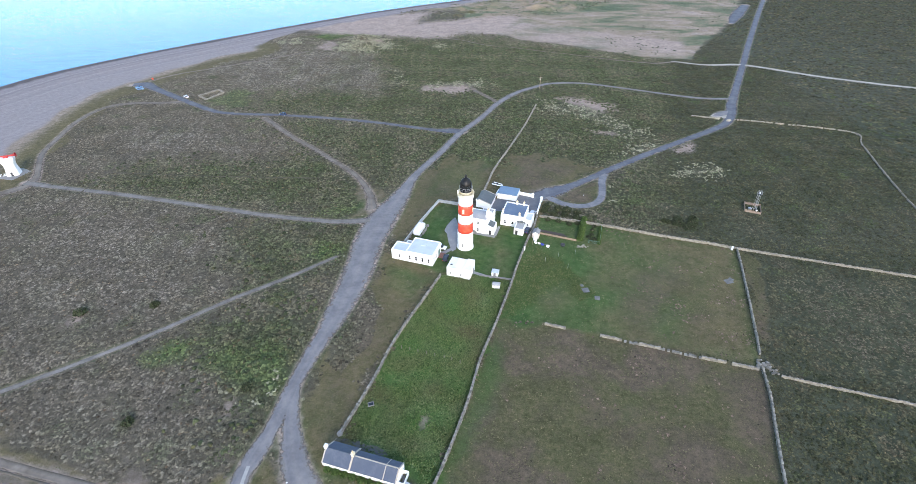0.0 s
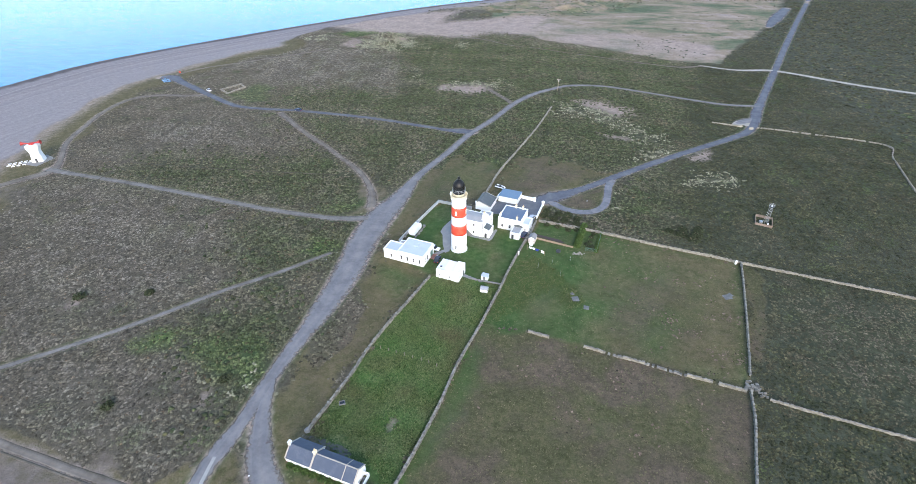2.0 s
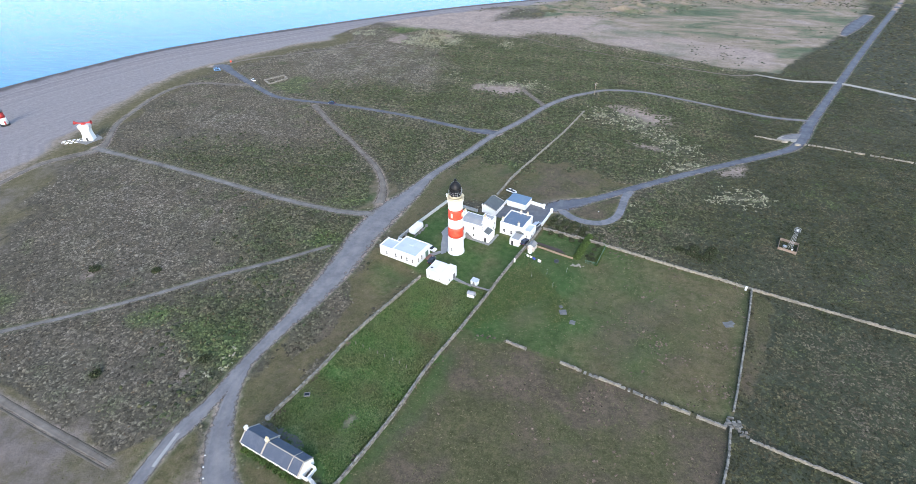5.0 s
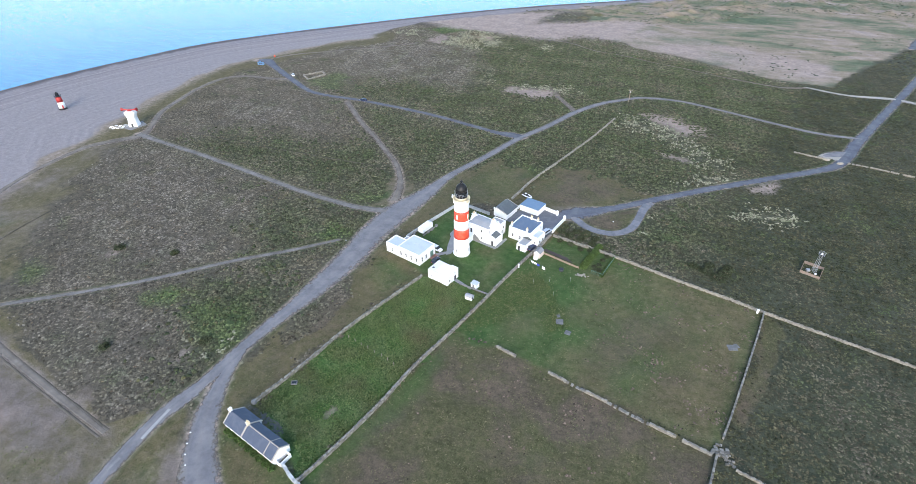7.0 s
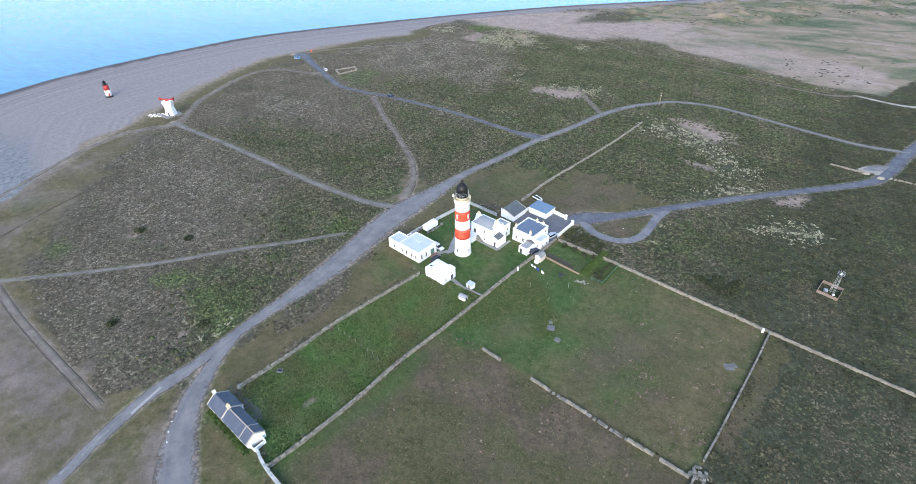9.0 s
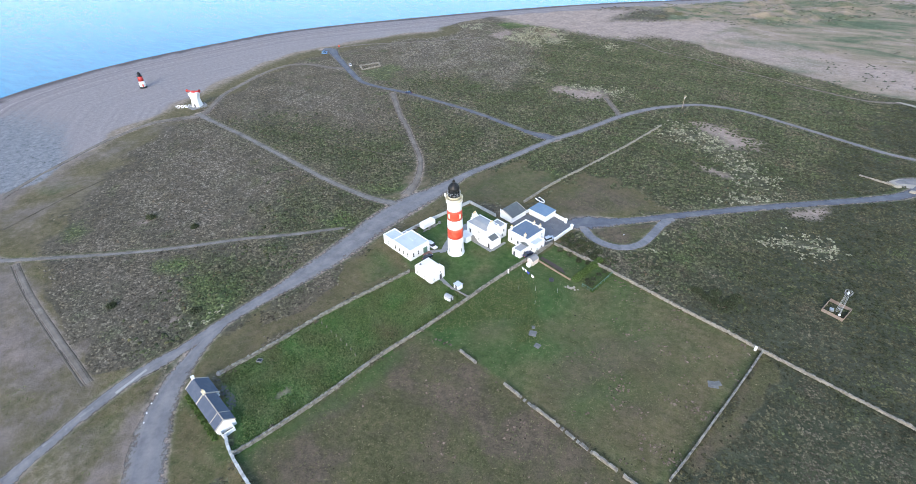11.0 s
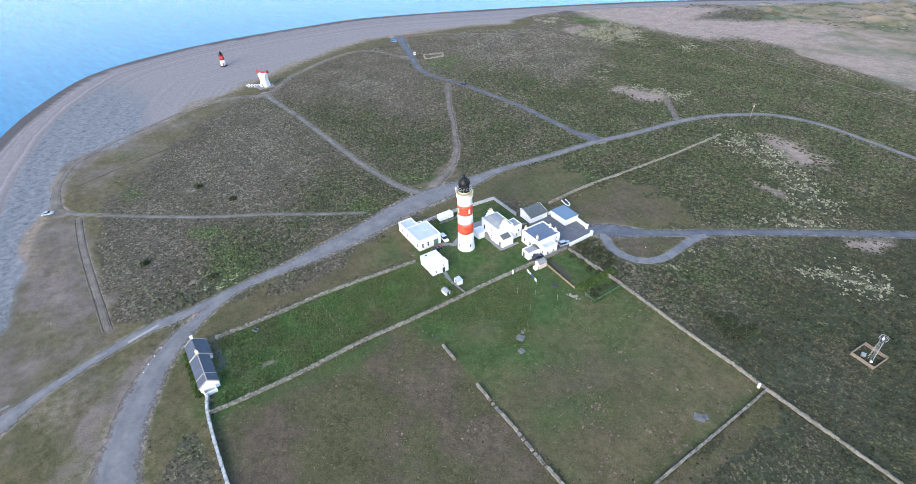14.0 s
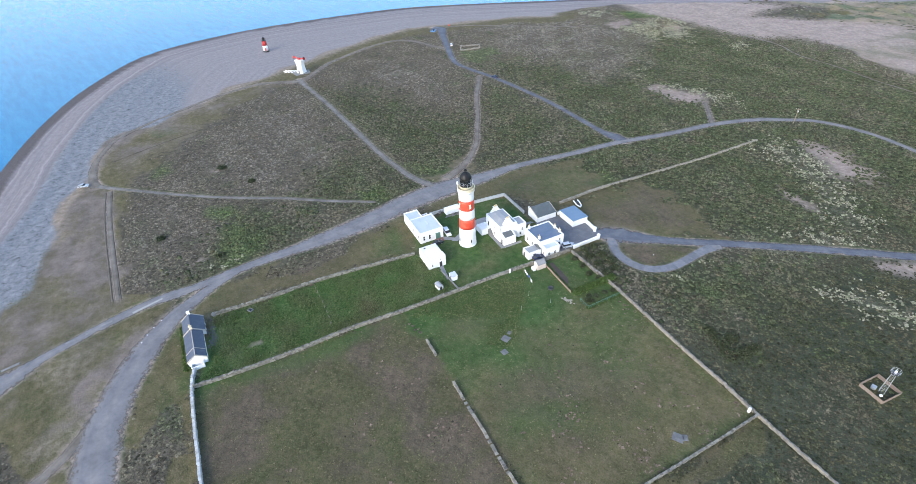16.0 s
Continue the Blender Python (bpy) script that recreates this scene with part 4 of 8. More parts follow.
def moved(bm, m):
    bmesh.ops.transform(bm, matrix=m, verts=bm.verts)
    return bm


def ring(bm, rings, n=32, cap=True):
    """A turned body: rings of (radius, z)."""
    rows = [[bm.verts.new((r * math.cos(2 * math.pi * i / n), r * math.sin(2 * math.pi * i / n), z)) for i in range(n)] for r, z in rings]
    for a, b in zip(rows[:-1], rows[1:]):
        for i in range(n):
            f = bm.faces.new((a[i], a[(i + 1) % n], b[(i + 1) % n], b[i]))
            f.smooth = n > 12
    if cap:
        bm.faces.new(rows[0][::-1])
        bm.faces.new(rows[-1])
    return bm


def rod(bm, a, b, r=0.04, n=6):
    """A thin round bar from a to b."""
    a, b = Vector(a), Vector(b)
    q = (b - a).to_track_quat("Z", "Y").to_matrix().to_4x4()
    lo = [bm.verts.new(a + q @ Vector((r * math.cos(2 * math.pi * i / n), r * math.sin(2 * math.pi * i / n), 0))) for i in range(n)]
    hi = [bm.verts.new(v.co + (b - a)) for v in lo]
    for i in range(n):
        bm.faces.new((lo[i], lo[(i + 1) % n], hi[(i + 1) % n], hi[i]))
    bm.faces.new(lo[::-1])
    bm.faces.new(hi)
    return bm


def prism(bm, outline, y0, y1):
    """An outline in x and z, drawn out along y."""
    a = [bm.verts.new((x, y0, z)) for x, z in outline]
    b = [bm.verts.new((x, y1, z)) for x, z in outline]
    n = len(outline)
    bm.faces.new(a)
    bm.faces.new(b[::-1])
    for i in range(n):
        bm.faces.new((a[i], b[i], b[(i + 1) % n], a[(i + 1) % n]))
    bmesh.ops.recalc_face_normals(bm, faces=bm.faces)
    return bm


def glass_material():
    m, nt, sh, co = begin("window_glass", 0.08, spec=0.6)
    sh.inputs["Base Color"].default_value = (0.025, 0.03, 0.035, 1)
    return m


GLASS = glass_material()
GREEN_PAINT = surface("green_paint", (0.08, 0.17, 0.13), (0.12, 0.2, 0.16), 5.0, 1.0, 0.5)
BRICK_RED = surface("brick_paving", (0.2, 0.1, 0.08), (0.26, 0.15, 0.12), 6.0, 0.8, 0.9)
POT = surface("buff_clay", (0.72, 0.55, 0.30), (0.6, 0.45, 0.26), 6.0, 1.0, 0.8)
TAR = surface("dark_hardstanding", (0.115, 0.12, 0.135), (0.17, 0.17, 0.178), 3.0, 0.25, 0.9, amount=0.9)
PAVE = surface("grey_paving", (0.22, 0.22, 0.225), (0.3, 0.29, 0.28), 3.0, 0.4, 0.9, amount=0.8)
COPING = surface("buff_coping", (0.42, 0.37, 0.31), (0.33, 0.29, 0.25), 6.0, 0.9, 0.9, amount=0.8)
RUBBER = surface("tyre_rubber", (0.015, 0.015, 0.016), (0.03, 0.03, 0.03), 8.0, 2.0, 0.85)


def wall_shell(w, d, h, thick=0.35, parapet=0.3, base=-0.3):
    """Four walls round a room, standing parapet above the roof."""
    bm = bmesh.new()
    box(bm, -w / 2, w / 2, -d / 2, -d / 2 + thick, base, h + parapet)
    box(bm, -w / 2, w / 2, d / 2 - thick, d / 2, base, h + parapet)
    box(bm, -w / 2, -w / 2 + thick, -d / 2 + thick, d / 2 - thick, base, h + parapet)
    box(bm, w / 2 - thick, w / 2, -d / 2 + thick, d / 2 - thick, base, h + parapet)
    return bm


def facing(side, w, d, along, z):
    """Pose on a wall: side S, E, N or W in the building's axes, with the wall's face at local y = 0."""
    return {"S": pose(along, -d / 2, z), "N": pose(along, d / 2, z, 0, 0, 180), "E": pose(w / 2, along, z, 0, 0, 90), "W": pose(-w / 2, along, z, 0, 0, -90)}[side]


def add_window(parent, m, w=0.9, h=1.4, name="window"):
    """A sash window: a painted frame with a sill, set proud of the wall, and two dark panes."""
    bm = bmesh.new()
    for x0, x1, z0, z1 in ((-w / 2, -w / 2 + 0.09, 0, h), (w / 2 - 0.09, w / 2, 0, h), (-w / 2, w / 2, 0, 0.09), (-w / 2, w / 2, h - 0.09, h), (-w / 2, w / 2, h / 2 - 0.04, h / 2 + 0.04)):
        box(bm, x0, x1, -0.05, 0.02, z0, z1)
    box(bm, -w / 2 - 0.1, w / 2 + 0.1, -0.14, 0.02, -0.1, -0.01)
    frame_ob = part(name, moved(bm, m), WHITE_CLEAN, parent)
    for z0 in (0.09, h / 2 + 0.04):
        part("pane", moved(one_box(-w / 2 + 0.09, w / 2 - 0.09, -0.02, 0.02, z0, z0 + h / 2 - 0.13), m), GLASS, frame_ob, "dark glass pane")
    return frame_ob


def add_door(parent, m, w=0.95, h=2.05, paint=None):
    ob = part("door", moved(one_box(-w / 2, w / 2, -0.05, 0.02, 0, h), m), paint or DARK, parent, "plain painted door")
    bm = bmesh.new()
    for x0, x1, z1 in ((-w / 2 - 0.1, -w / 2, h + 0.1), (w / 2, w / 2 + 0.1, h + 0.1), (-w / 2, w / 2, h + 0.1)):
        box(bm, x0, x1, -0.07, 0.02, 0 if x1 - x0 < 0.2 else h, z1)
    part("door_frame", moved(bm, m), WHITE_CLEAN, ob)
    part("handle", moved(one_box(w / 2 - 0.16, w / 2 - 0.1, -0.1, -0.04, 1.0, 1.12), m), STEEL, ob)
    return ob


def add_chimney(parent, x, y, z, w, d, h, pots):
    bm = one_box(x - w / 2, x + w / 2, y - d / 2, y + d / 2, z, z + h)
    box(bm, x - w / 2 - 0.08, x + w / 2 + 0.08, y - d / 2 - 0.08, y + d / 2 + 0.08, z + h, z + h + 0.16)
    ch = part("chimney", bm, WHITE if pots != 1 else CREAM, parent, "painted chimney stack")
    long_y = d > w
    for k in range(pots):
        o = (k - (pots - 1) / 2) * (max(w, d) / max(pots, 1)) * 0.85
        pm = moved(ring(bmesh.new(), [(0.17, 0), (0.14, 0.5), (0.19, 0.55), (0.19, 0.66)], 10), pose(x + (0 if long_y else o), y + (o if long_y else 0), z + h + 0.16))
        part("chimney_pot", pm, POT, ch, "buff clay chimney pot")
    return ch


def block(parent, x0, x1, y0, y1, h, roof_mat, parapet=0.3, wall_mat=None, name="wall"):
    """A flat-roofed block as wall and roof."""
    w, d = x1 - x0, y1 - y0
    m = pose((x0 + x1) / 2, (y0 + y1) / 2, 0)
    part(name, moved(wall_shell(w, d, h, parapet=parapet), m), wall_mat or WHITE, parent)
    r = one_box(-w / 2 + 0.35, w / 2 - 0.35, -d / 2 + 0.35, d / 2 - 0.35, h - 0.25, h) if parapet > 0 else one_box(-w / 2 - 0.12, w / 2 + 0.12, -d / 2 - 0.12, d / 2 + 0.12, h, h + 0.14)
    return part("roof", moved(r, m), roof_mat, parent)


def gable_roof(w, d, eave, ridge, over=0.2, thick=0.16, ridge_x=0.0):
    """A pitched roof shell whose ridge runs along y."""
    s = (ridge - eave) / (w / 2)
    out = [(-w / 2 - over, eave - over * s), (ridge_x, ridge), (w / 2 + over, eave - over * s), (w / 2 + over, eave - over * s + thick), (ridge_x, ridge + thick), (-w / 2 - over, eave - over * s + thick)]
    bm = bmesh.new()
    prism(bm, out, -d / 2, d / 2)
    return bm


def gable_walls(w, d, eave, ridge, thick=0.35):
    """Two gable ends and two long walls."""
    bm = bmesh.new()
    for y0, y1 in ((-d / 2, -d / 2 + thick), (d / 2 - thick, d / 2)):
        prism(bm, [(-w / 2, -0.3), (w / 2, -0.3), (w / 2, eave), (0, ridge), (-w / 2, eave)], y0, y1)
    box(bm, -w / 2, -w / 2 + thick, -d / 2 + thick, d / 2 - thick, -0.3, eave)
    box(bm, w / 2 - thick, w / 2, -d / 2 + thick, d / 2 - thick, -0.3, eave)
    return bm


# ---- the lighthouse ----
def radius(z):
    return 2.92 - 0.37 * z / 21.5


def build_lighthouse():
    t = thing("lighthouse", "tall white round lighthouse with two red bands and a black lantern", "lighthouse", 0.0, 0.35)
    cuts = [(-0.3, 7.3, WHITE, "white"), (7.3, 11.2, RED, "weathered red"), (11.2, 14.9, WHITE, "white"), (14.9, 18.6, RED, "weathered red"), (18.6, 21.4, WHITE, "white")]
    for z0, z1, m, word in cuts:
        zs = np.linspace(z0, z1, 5)
        part("tower_band", ring(bmesh.new(), [(radius(z), z) for z in zs], 48), m, t, word + " painted masonry band")
    part("plinth", ring(bmesh.new(), [(3.12, -0.3), (3.12, 0.35), (2.98, 0.5)], 48), WHITE, t)
    part("corbel", ring(bmesh.new(), [(radius(21.4), 21.4), (2.6, 21.6), (2.68, 22.0), (2.86, 22.3), (2.92, 22.4)], 48), WHITE, t)
    for k in range(24):
        a = 2 * math.pi * k / 24
        part("bracket", moved(one_box(2.4, 2.84, -0.11, 0.11, 21.55, 22.3), pose(0, 0, 0, 0, 0, math.degrees(a))), WHITE, t)
    bm = bmesh.new()
    ring(bm, [(2.92, 22.4), (2.92, 23.15), (3.0, 23.2), (3.0, 23.35), (2.7, 23.35), (2.7, 22.45)], 48, False)
    part("parapet", bm, CREAM, t, "cream painted gallery parapet")
    part("gallery_floor", ring(bmesh.new(), [(2.75, 22.3), (2.75, 22.45)], 48), CREAM, t)
    part("lantern_base", ring(bmesh.new(), [(2.15, 22.45), (2.15, 23.7), (2.25, 23.75), (2.25, 23.9)], 32), CREAM, t, "cream painted lantern base")
    glz = ring(bmesh.new(), [(1.85, 23.9), (1.85, 26.5)], 16, False)
    lantern = part("lantern", glz, GLASS, t, "dark glazed lantern room")
    for k in range(16):
        a, b = 2 * math.pi * k / 16, 2 * math.pi * (k + 1) / 16
        bm = bmesh.new()
        rod(bm, (1.9 * math.cos(a), 1.9 * math.sin(a), 23.9), (1.9 * math.cos(b), 1.9 * math.sin(b), 26.3), 0.07)
        rod(bm, (1.9 * math.cos(b), 1.9 * math.sin(b), 23.9), (1.9 * math.cos(a), 1.9 * math.sin(a), 26.3), 0.07)
        part("glazing_bar", bm, BLACK, lantern)
    part("lens", ring(bmesh.new(), [(0.5, 24.2), (0.8, 24.7), (0.9, 25.2), (0.8, 25.7), (0.5, 26.1)], 16), GLASS, lantern)
    part("murette", ring(bmesh.new(), [(2.05, 23.9), (2.05, 24.7), (1.8, 24.7)], 32, False), BLACK, t)
    rail = bmesh.new()
    for z in (24.9, 25.5):
        for k in range(24):
            a, b = 2 * math.pi * k / 24, 2 * math.pi * (k + 1) / 24
            rod(rail, (2.3 * math.cos(a), 2.3 * math.sin(a), z), (2.3 * math.cos(b), 2.3 * math.sin(b), z), 0.035, 4)
    for k in range(12):
        a = 2 * math.pi * k / 12
        rod(rail, (2.3 * math.cos(a), 2.3 * math.sin(a), 24.1), (2.3 * math.cos(a), 2.3 * math.sin(a), 25.5), 0.035, 4)
    part("railing", rail, STEEL, t, "thin pale lantern railing")
    dome = ring(bmesh.new(), [(1.85, 26.3), (2.02, 26.3), (2.04, 26.6), (1.94, 27.15), (1.68, 27.75), (1.25, 28.3), (0.7, 28.75), (0.3, 28.95), (0.28, 29.1)], 32)
    part("dome", dome, BLACK, t, "black ribbed lantern dome")
    part("ventilator", ring(bmesh.new(), [(0.28, 29.0), (0.5, 29.2), (0.53, 29.55), (0.32, 29.8), (0.1, 29.9)], 16), BLACK, t)
    vane = rod(bmesh.new(), (0, 0, 29.8), (0, 0, 30.6), 0.04)
    rod(vane, (-0.4, 0, 30.15), (0.4, 0, 30.15), 0.03)
    part("weather_vane", vane, BLACK, t)
    lad = bmesh.new()
    for s in (-0.22, 0.22):
        for za, zb, ra, rb in ((24.2, 26.4, 2.1, 2.1), (26.4, 27.6, 2.1, 1.65), (27.6, 28.5, 1.65, 0.55)):
            rod(lad, (ra, s, za), (rb, s, zb), 0.04, 4)
    for z in np.arange(24.4, 26.4, 0.35):
        rod(lad, (2.1, -0.22, z), (2.1, 0.22, z), 0.03, 4)
    part("ladder", moved(lad, pose(0, 0, 0, 0, 0, 10)), STEEL, t, "pale steel ladder")
    box_l = one_box(-0.25, 0.25, -0.25, 0.25, 23.5, 24.6, bevel=0.05)
    part("fog_detector", moved(box_l, pose(3.0 * math.cos(radians(205)), 3.0 * math.sin(radians(205)), 0)), WHITE_CLEAN, t, "small white instrument box on the gallery")
    for ang in (-17, -107, 73, 163):
        for z in (1.6, 15.9, 8.4) if ang in (73, 163) else (1.6, 15.9):
            r = radius(z + 0.7)
            m = pose(r * math.cos(radians(ang)), r * math.sin(radians(ang)), z, 0, 0, ang + 90)
            bm = bmesh.new()
            for x0, x1, z0, z1 in ((-0.34, -0.2, 0, 1.5), (0.2, 0.34, 0, 1.5), (-0.34, 0.34, -0.12, 0.02), (-0.34, 0.34, 1.48, 1.62)):
                box(bm, x0, x1, -0.07, 0.1, z0, z1)
            win = part("window", moved(bm, m), CREAM if z > 5 else WHITE, t, "narrow stair window")
            part("pane", moved(one_box(-0.2, 0.2, -0.02, 0.1, 0.02, 1.48), m), GLASS if z < 5 else WHITE_CLEAN, win)
    add_door(t, pose(2.87 * math.cos(radians(40)), 2.87 * math.sin(radians(40)), 0.2, 0, 0, 130), 1.1, 2.1, GREEN_PAINT)
    return t


build_lighthouse()


# ---- houses of the compound ----
def at_uv(name, label, category, u, v, group=""):
    x, y = spot(u, v)
    return thing(name, label, category, x, y, 0, TURN, group)


def build_engine_house():
    t = at_uv("engine_house", "long white flat-roofed building with a pale blue roof", "building", -12.47, -10.35)
    w, d, h = 10.0, 9.0, 4.3
    block(t, -5, 5, -4.5, 4.5, h, ROOF_PALE, 0.18)
    block(t, -10.6, -5.02, -4.5, 0.9, 3.9, ROOF_PALE, 0.25, name="wing_wall")
    block(t, -7.6, -5.02, 0.92, 3.6, 3.2, ROOF_LEAD, 0.1, name="store_wall")
    part("roof_hatch", one_box(-1.2, 0.6, 0.4, 2.2, h - 0.02, h + 0.3, bevel=0.04), ROOF_PALE, t)
    for x in (-3.6, -1.2, 1.2, 3.6):
        add_window(t, facing("S", w, d, x, 1.0), 0.8, 1.9)
    add_window(t, pose(-7.6, -4.5, 1.0), 0.8, 1.5)
    for y in (-3.0, -0.8):
        add_window(t, facing("E", w, d, y, 1.0), 0.8, 1.9)
    add_door(t, facing("E", w, d, 2.4, 0.0), 1.9, 2.7, GREEN_PAINT)
    part("doorstep", one_box(5.02, 7.2, 0.9, 4.0, -0.1, 0.16), BRICK_RED, t, "red brick doorstep")
    return t


def build_store_house():
    t = at_uv("store_house", "small plain white house with a white roof", "house", 3.08, -14.88)
    block(t, -4.15, 1.6, -3.1, 3.1, 3.5, WHITE, 0.12)
    block(t, 1.62, 4.15, -3.1, 3.1, 4.0, WHITE, 0.15, name="stair_wall")
    bm = gable_roof(5.2, 5.4, 3.55, 3.95, 0.0, 0.08)
    part("roof_cap", moved(bm, pose(-1.3, 0, 0)), WHITE, t, "low white painted roof")
    for x in (-2.8, 1.0):
        add_window(t, facing("S", 8.3, 6.2, x, 0.9), 0.6, 1.0)
    add_window(t, facing("E", 8.3, 6.2, -1.8, 0.9), 0.6, 1.1)
    add_door(t, facing("E", 8.3, 6.2, 1.2, 0.0), 1.0, 2.1)
    add_window(t, facing("E", 8.3, 6.2, 1.2, 2.6), 0.5, 0.8)
    part("skylight", one_box(-3.2, -2.5, -1.8, -1.2, 3.6, 3.95), DARK, t, "dark roof hatch")
    return t


def stepped_chimney(parent, x, d, z):
    """A broad gable stack with stepped shoulders and a row of pots."""
    bm = bmesh.new()
    for half, z0, z1 in ((d / 2, z - 0.4, z + 0.5), (d * 0.4, z + 0.5, z + 1.1), (d * 0.28, z + 1.1, z + 1.7), (d * 0.2, z + 1.7, z + 2.2)):
        box(bm, x - 0.4, x + 0.4, -half, half, z0, z1)
    box(bm, x - 0.48, x + 0.48, -d * 0.23, d * 0.23, z + 2.2, z + 2.36)
    ch = part("chimney", bm, WHITE, parent, "white stepped gable chimney")
    for k in (-1, 0, 1):
        part("chimney_pot", moved(ring(bmesh.new(), [(0.19, 0), (0.15, 0.5), (0.2, 0.55), (0.2, 0.65)], 10), pose(x, k * 0.42, z + 2.36)), POT, ch, "buff clay chimney pot")


def build_keepers_house():
    t = at_uv("keepers_house", "two-storey white keepers house with grey roof and stepped chimneys", "house", 0.37, 13.76)
    w, d, h = 9.8, 7.0, 6.3
    part("wall", wall_shell(w, d, h, parapet=0.1), WHITE, t)
    bm = bmesh.new()
    e = [bm.verts.new((x, y, h)) for x, y in ((-4.6, -3.25), (4.6, -3.25), (4.6, 3.25), (-4.6, 3.25))]
    r = [bm.verts.new((x, y, h + 0.75)) for x, y in ((-4.2, -0.9), (4.2, -0.9), (4.2, 0.9), (-4.2, 0.9))]
    for i in range(4):
        bm.faces.new((e[i], e[(i + 1) % 4], r[(i + 1) % 4], r[i]))
    bm.faces.new(r)
    bm.faces.new(e[::-1])
    part("roof", bm, ROOF_LEAD, t, "low grey leaded roof")
    for x in (-4.35, 4.35):
        stepped_chimney(t, x, 4.0, h + 0.1)
    block(t, 0.8, 5.6, 3.52, 7.0, 5.2, ROOF_LEAD, 0.2, name="rear_wing_wall")
    bm = bmesh.new()
    prism(bm, [(4.92, -0.2), (7.7, -0.2), (7.7, 3.0), (4.92, 4.0)], -3.3, 1.6)
    part("annexe_wall", bm, WHITE, t, "white lean-to annexe")
    bm = bmesh.new()
    prism(bm, [(5.2, 3.92), (7.4, 3.13), (7.4, 3.2), (5.2, 3.99)], -2.7, 0.9)
    part("annexe_roof", bm, SLATE_GREY, t, "blue-grey slate lean-to roof")
    block(t, -5.6, -1.5, -7.2, -3.52, 2.1, WHITE, 0.35, name="outhouse_wall")
    bm = bmesh.new()
    for k in range(9):
        box(bm, -1.48 + 0.3 * k, -1.2 + 0.3 * k, -4.6, -3.55, -0.1, 2.1 - 0.23 * k)
    part("stair", bm, CONCRETE, t, "concrete outside stair")
    add_window(t, facing("S", w, d, 1.5, 4.0), 0.8, 1.3)
    add_window(t, facing("S", w, d, 1.5, 0.9), 0.8, 1.3)
    add_window(t, facing("W", w, d, 1.2, 4.0), 0.9, 1.5)
    add_window(t, facing("W", w, d, 1.2, 0.9), 0.9, 1.5)
    add_door(t, facing("S", w, d, -3.0, 2.2), 0.95, 2.05)
    add_door(t, pose(6.3, -3.3, 0), 0.9, 2.0)
    add_window(t, pose(5.6, 5.4, 2.6, 0, 0, 90), 0.8, 1.2)
    add_window(t, pose(5.6, 4.6, 0.9, 0, 0, 90), 0.8, 1.2)
    part("downpipe", rod(bmesh.new(), (4.95, -3.3, 0), (4.95, -3.3, 6.2), 0.05), DARK, t)
    return t


def build_square_house():
    t = at_uv("square_house", "white square house with blue-grey flat roof and buff chimneys", "house", 13.31, 23.55)
    w, d, h = 9.2, 9.8, 4.8
    block(t, -4.6, 4.6, -4.9, 4.9, h, ROOF_BLUE, 0.3)
    for k in (-2.6, 0.0, 2.6):
        part("roof_seam", one_box(k - 0.06, k + 0.06, -4.5, 4.5, h, h + 0.06), ROOF_BLUE, t)
    for x, y, n in ((-4.1, -3.6, 2), (-0.2, 4.4, 1), (2.6, 4.4, 1), (2.6, -3.9, 1)):
        add_chimney(t, x, y, h - 0.2, 0.65, 0.65, 1.25, n)
    block(t, 4.62, 7.6, -4.3, 1.2, 3.6, ROOF_PALE, 0.25, name="wing_wall")
    block(t, 1.9, 5.6, -9.9, -4.92, 2.6, ROOF_LEAD, 0.2, name="porch_wall")
    bm = bmesh.new()
    prism(bm, [(1.9, 2.85), (3.7, 3.6), (5.5, 2.85)], -5.6, -4.92)
    part("porch_gable", bm, SLATE_GREY, t)
    for x in (-2.8, 0.2):
        add_window(t, facing("S", w, d, x, 1.0), 0.95, 1.5)
    for y in (-2.4, 0.8, 3.4):
        add_window(t, facing("W", w, d, y, 1.0), 0.95, 1.5)
    add_window(t, pose(7.6, -3.0, 0.9, 0, 0, 90), 0.8, 1.2)
    add_window(t, pose(7.6, -0.6, 0.9, 0, 0, 90), 0.8, 1.2)
    add_window(t, facing("E", w, d, 3.2, 1.0), 0.9, 1.4)
    add_window(t, facing("E", w, d, 3.2, 3.1), 0.8, 1.1)
    add_door(t, pose(5.6, -7.6, 0, 0, 0, 90), 0.95, 2.0)
    add_door(t, pose(3.0, -9.9, 0), 0.95, 2.0)
    add_window(t, pose(6.2, -4.3, 1.0), 0.7, 1.1)
    return t


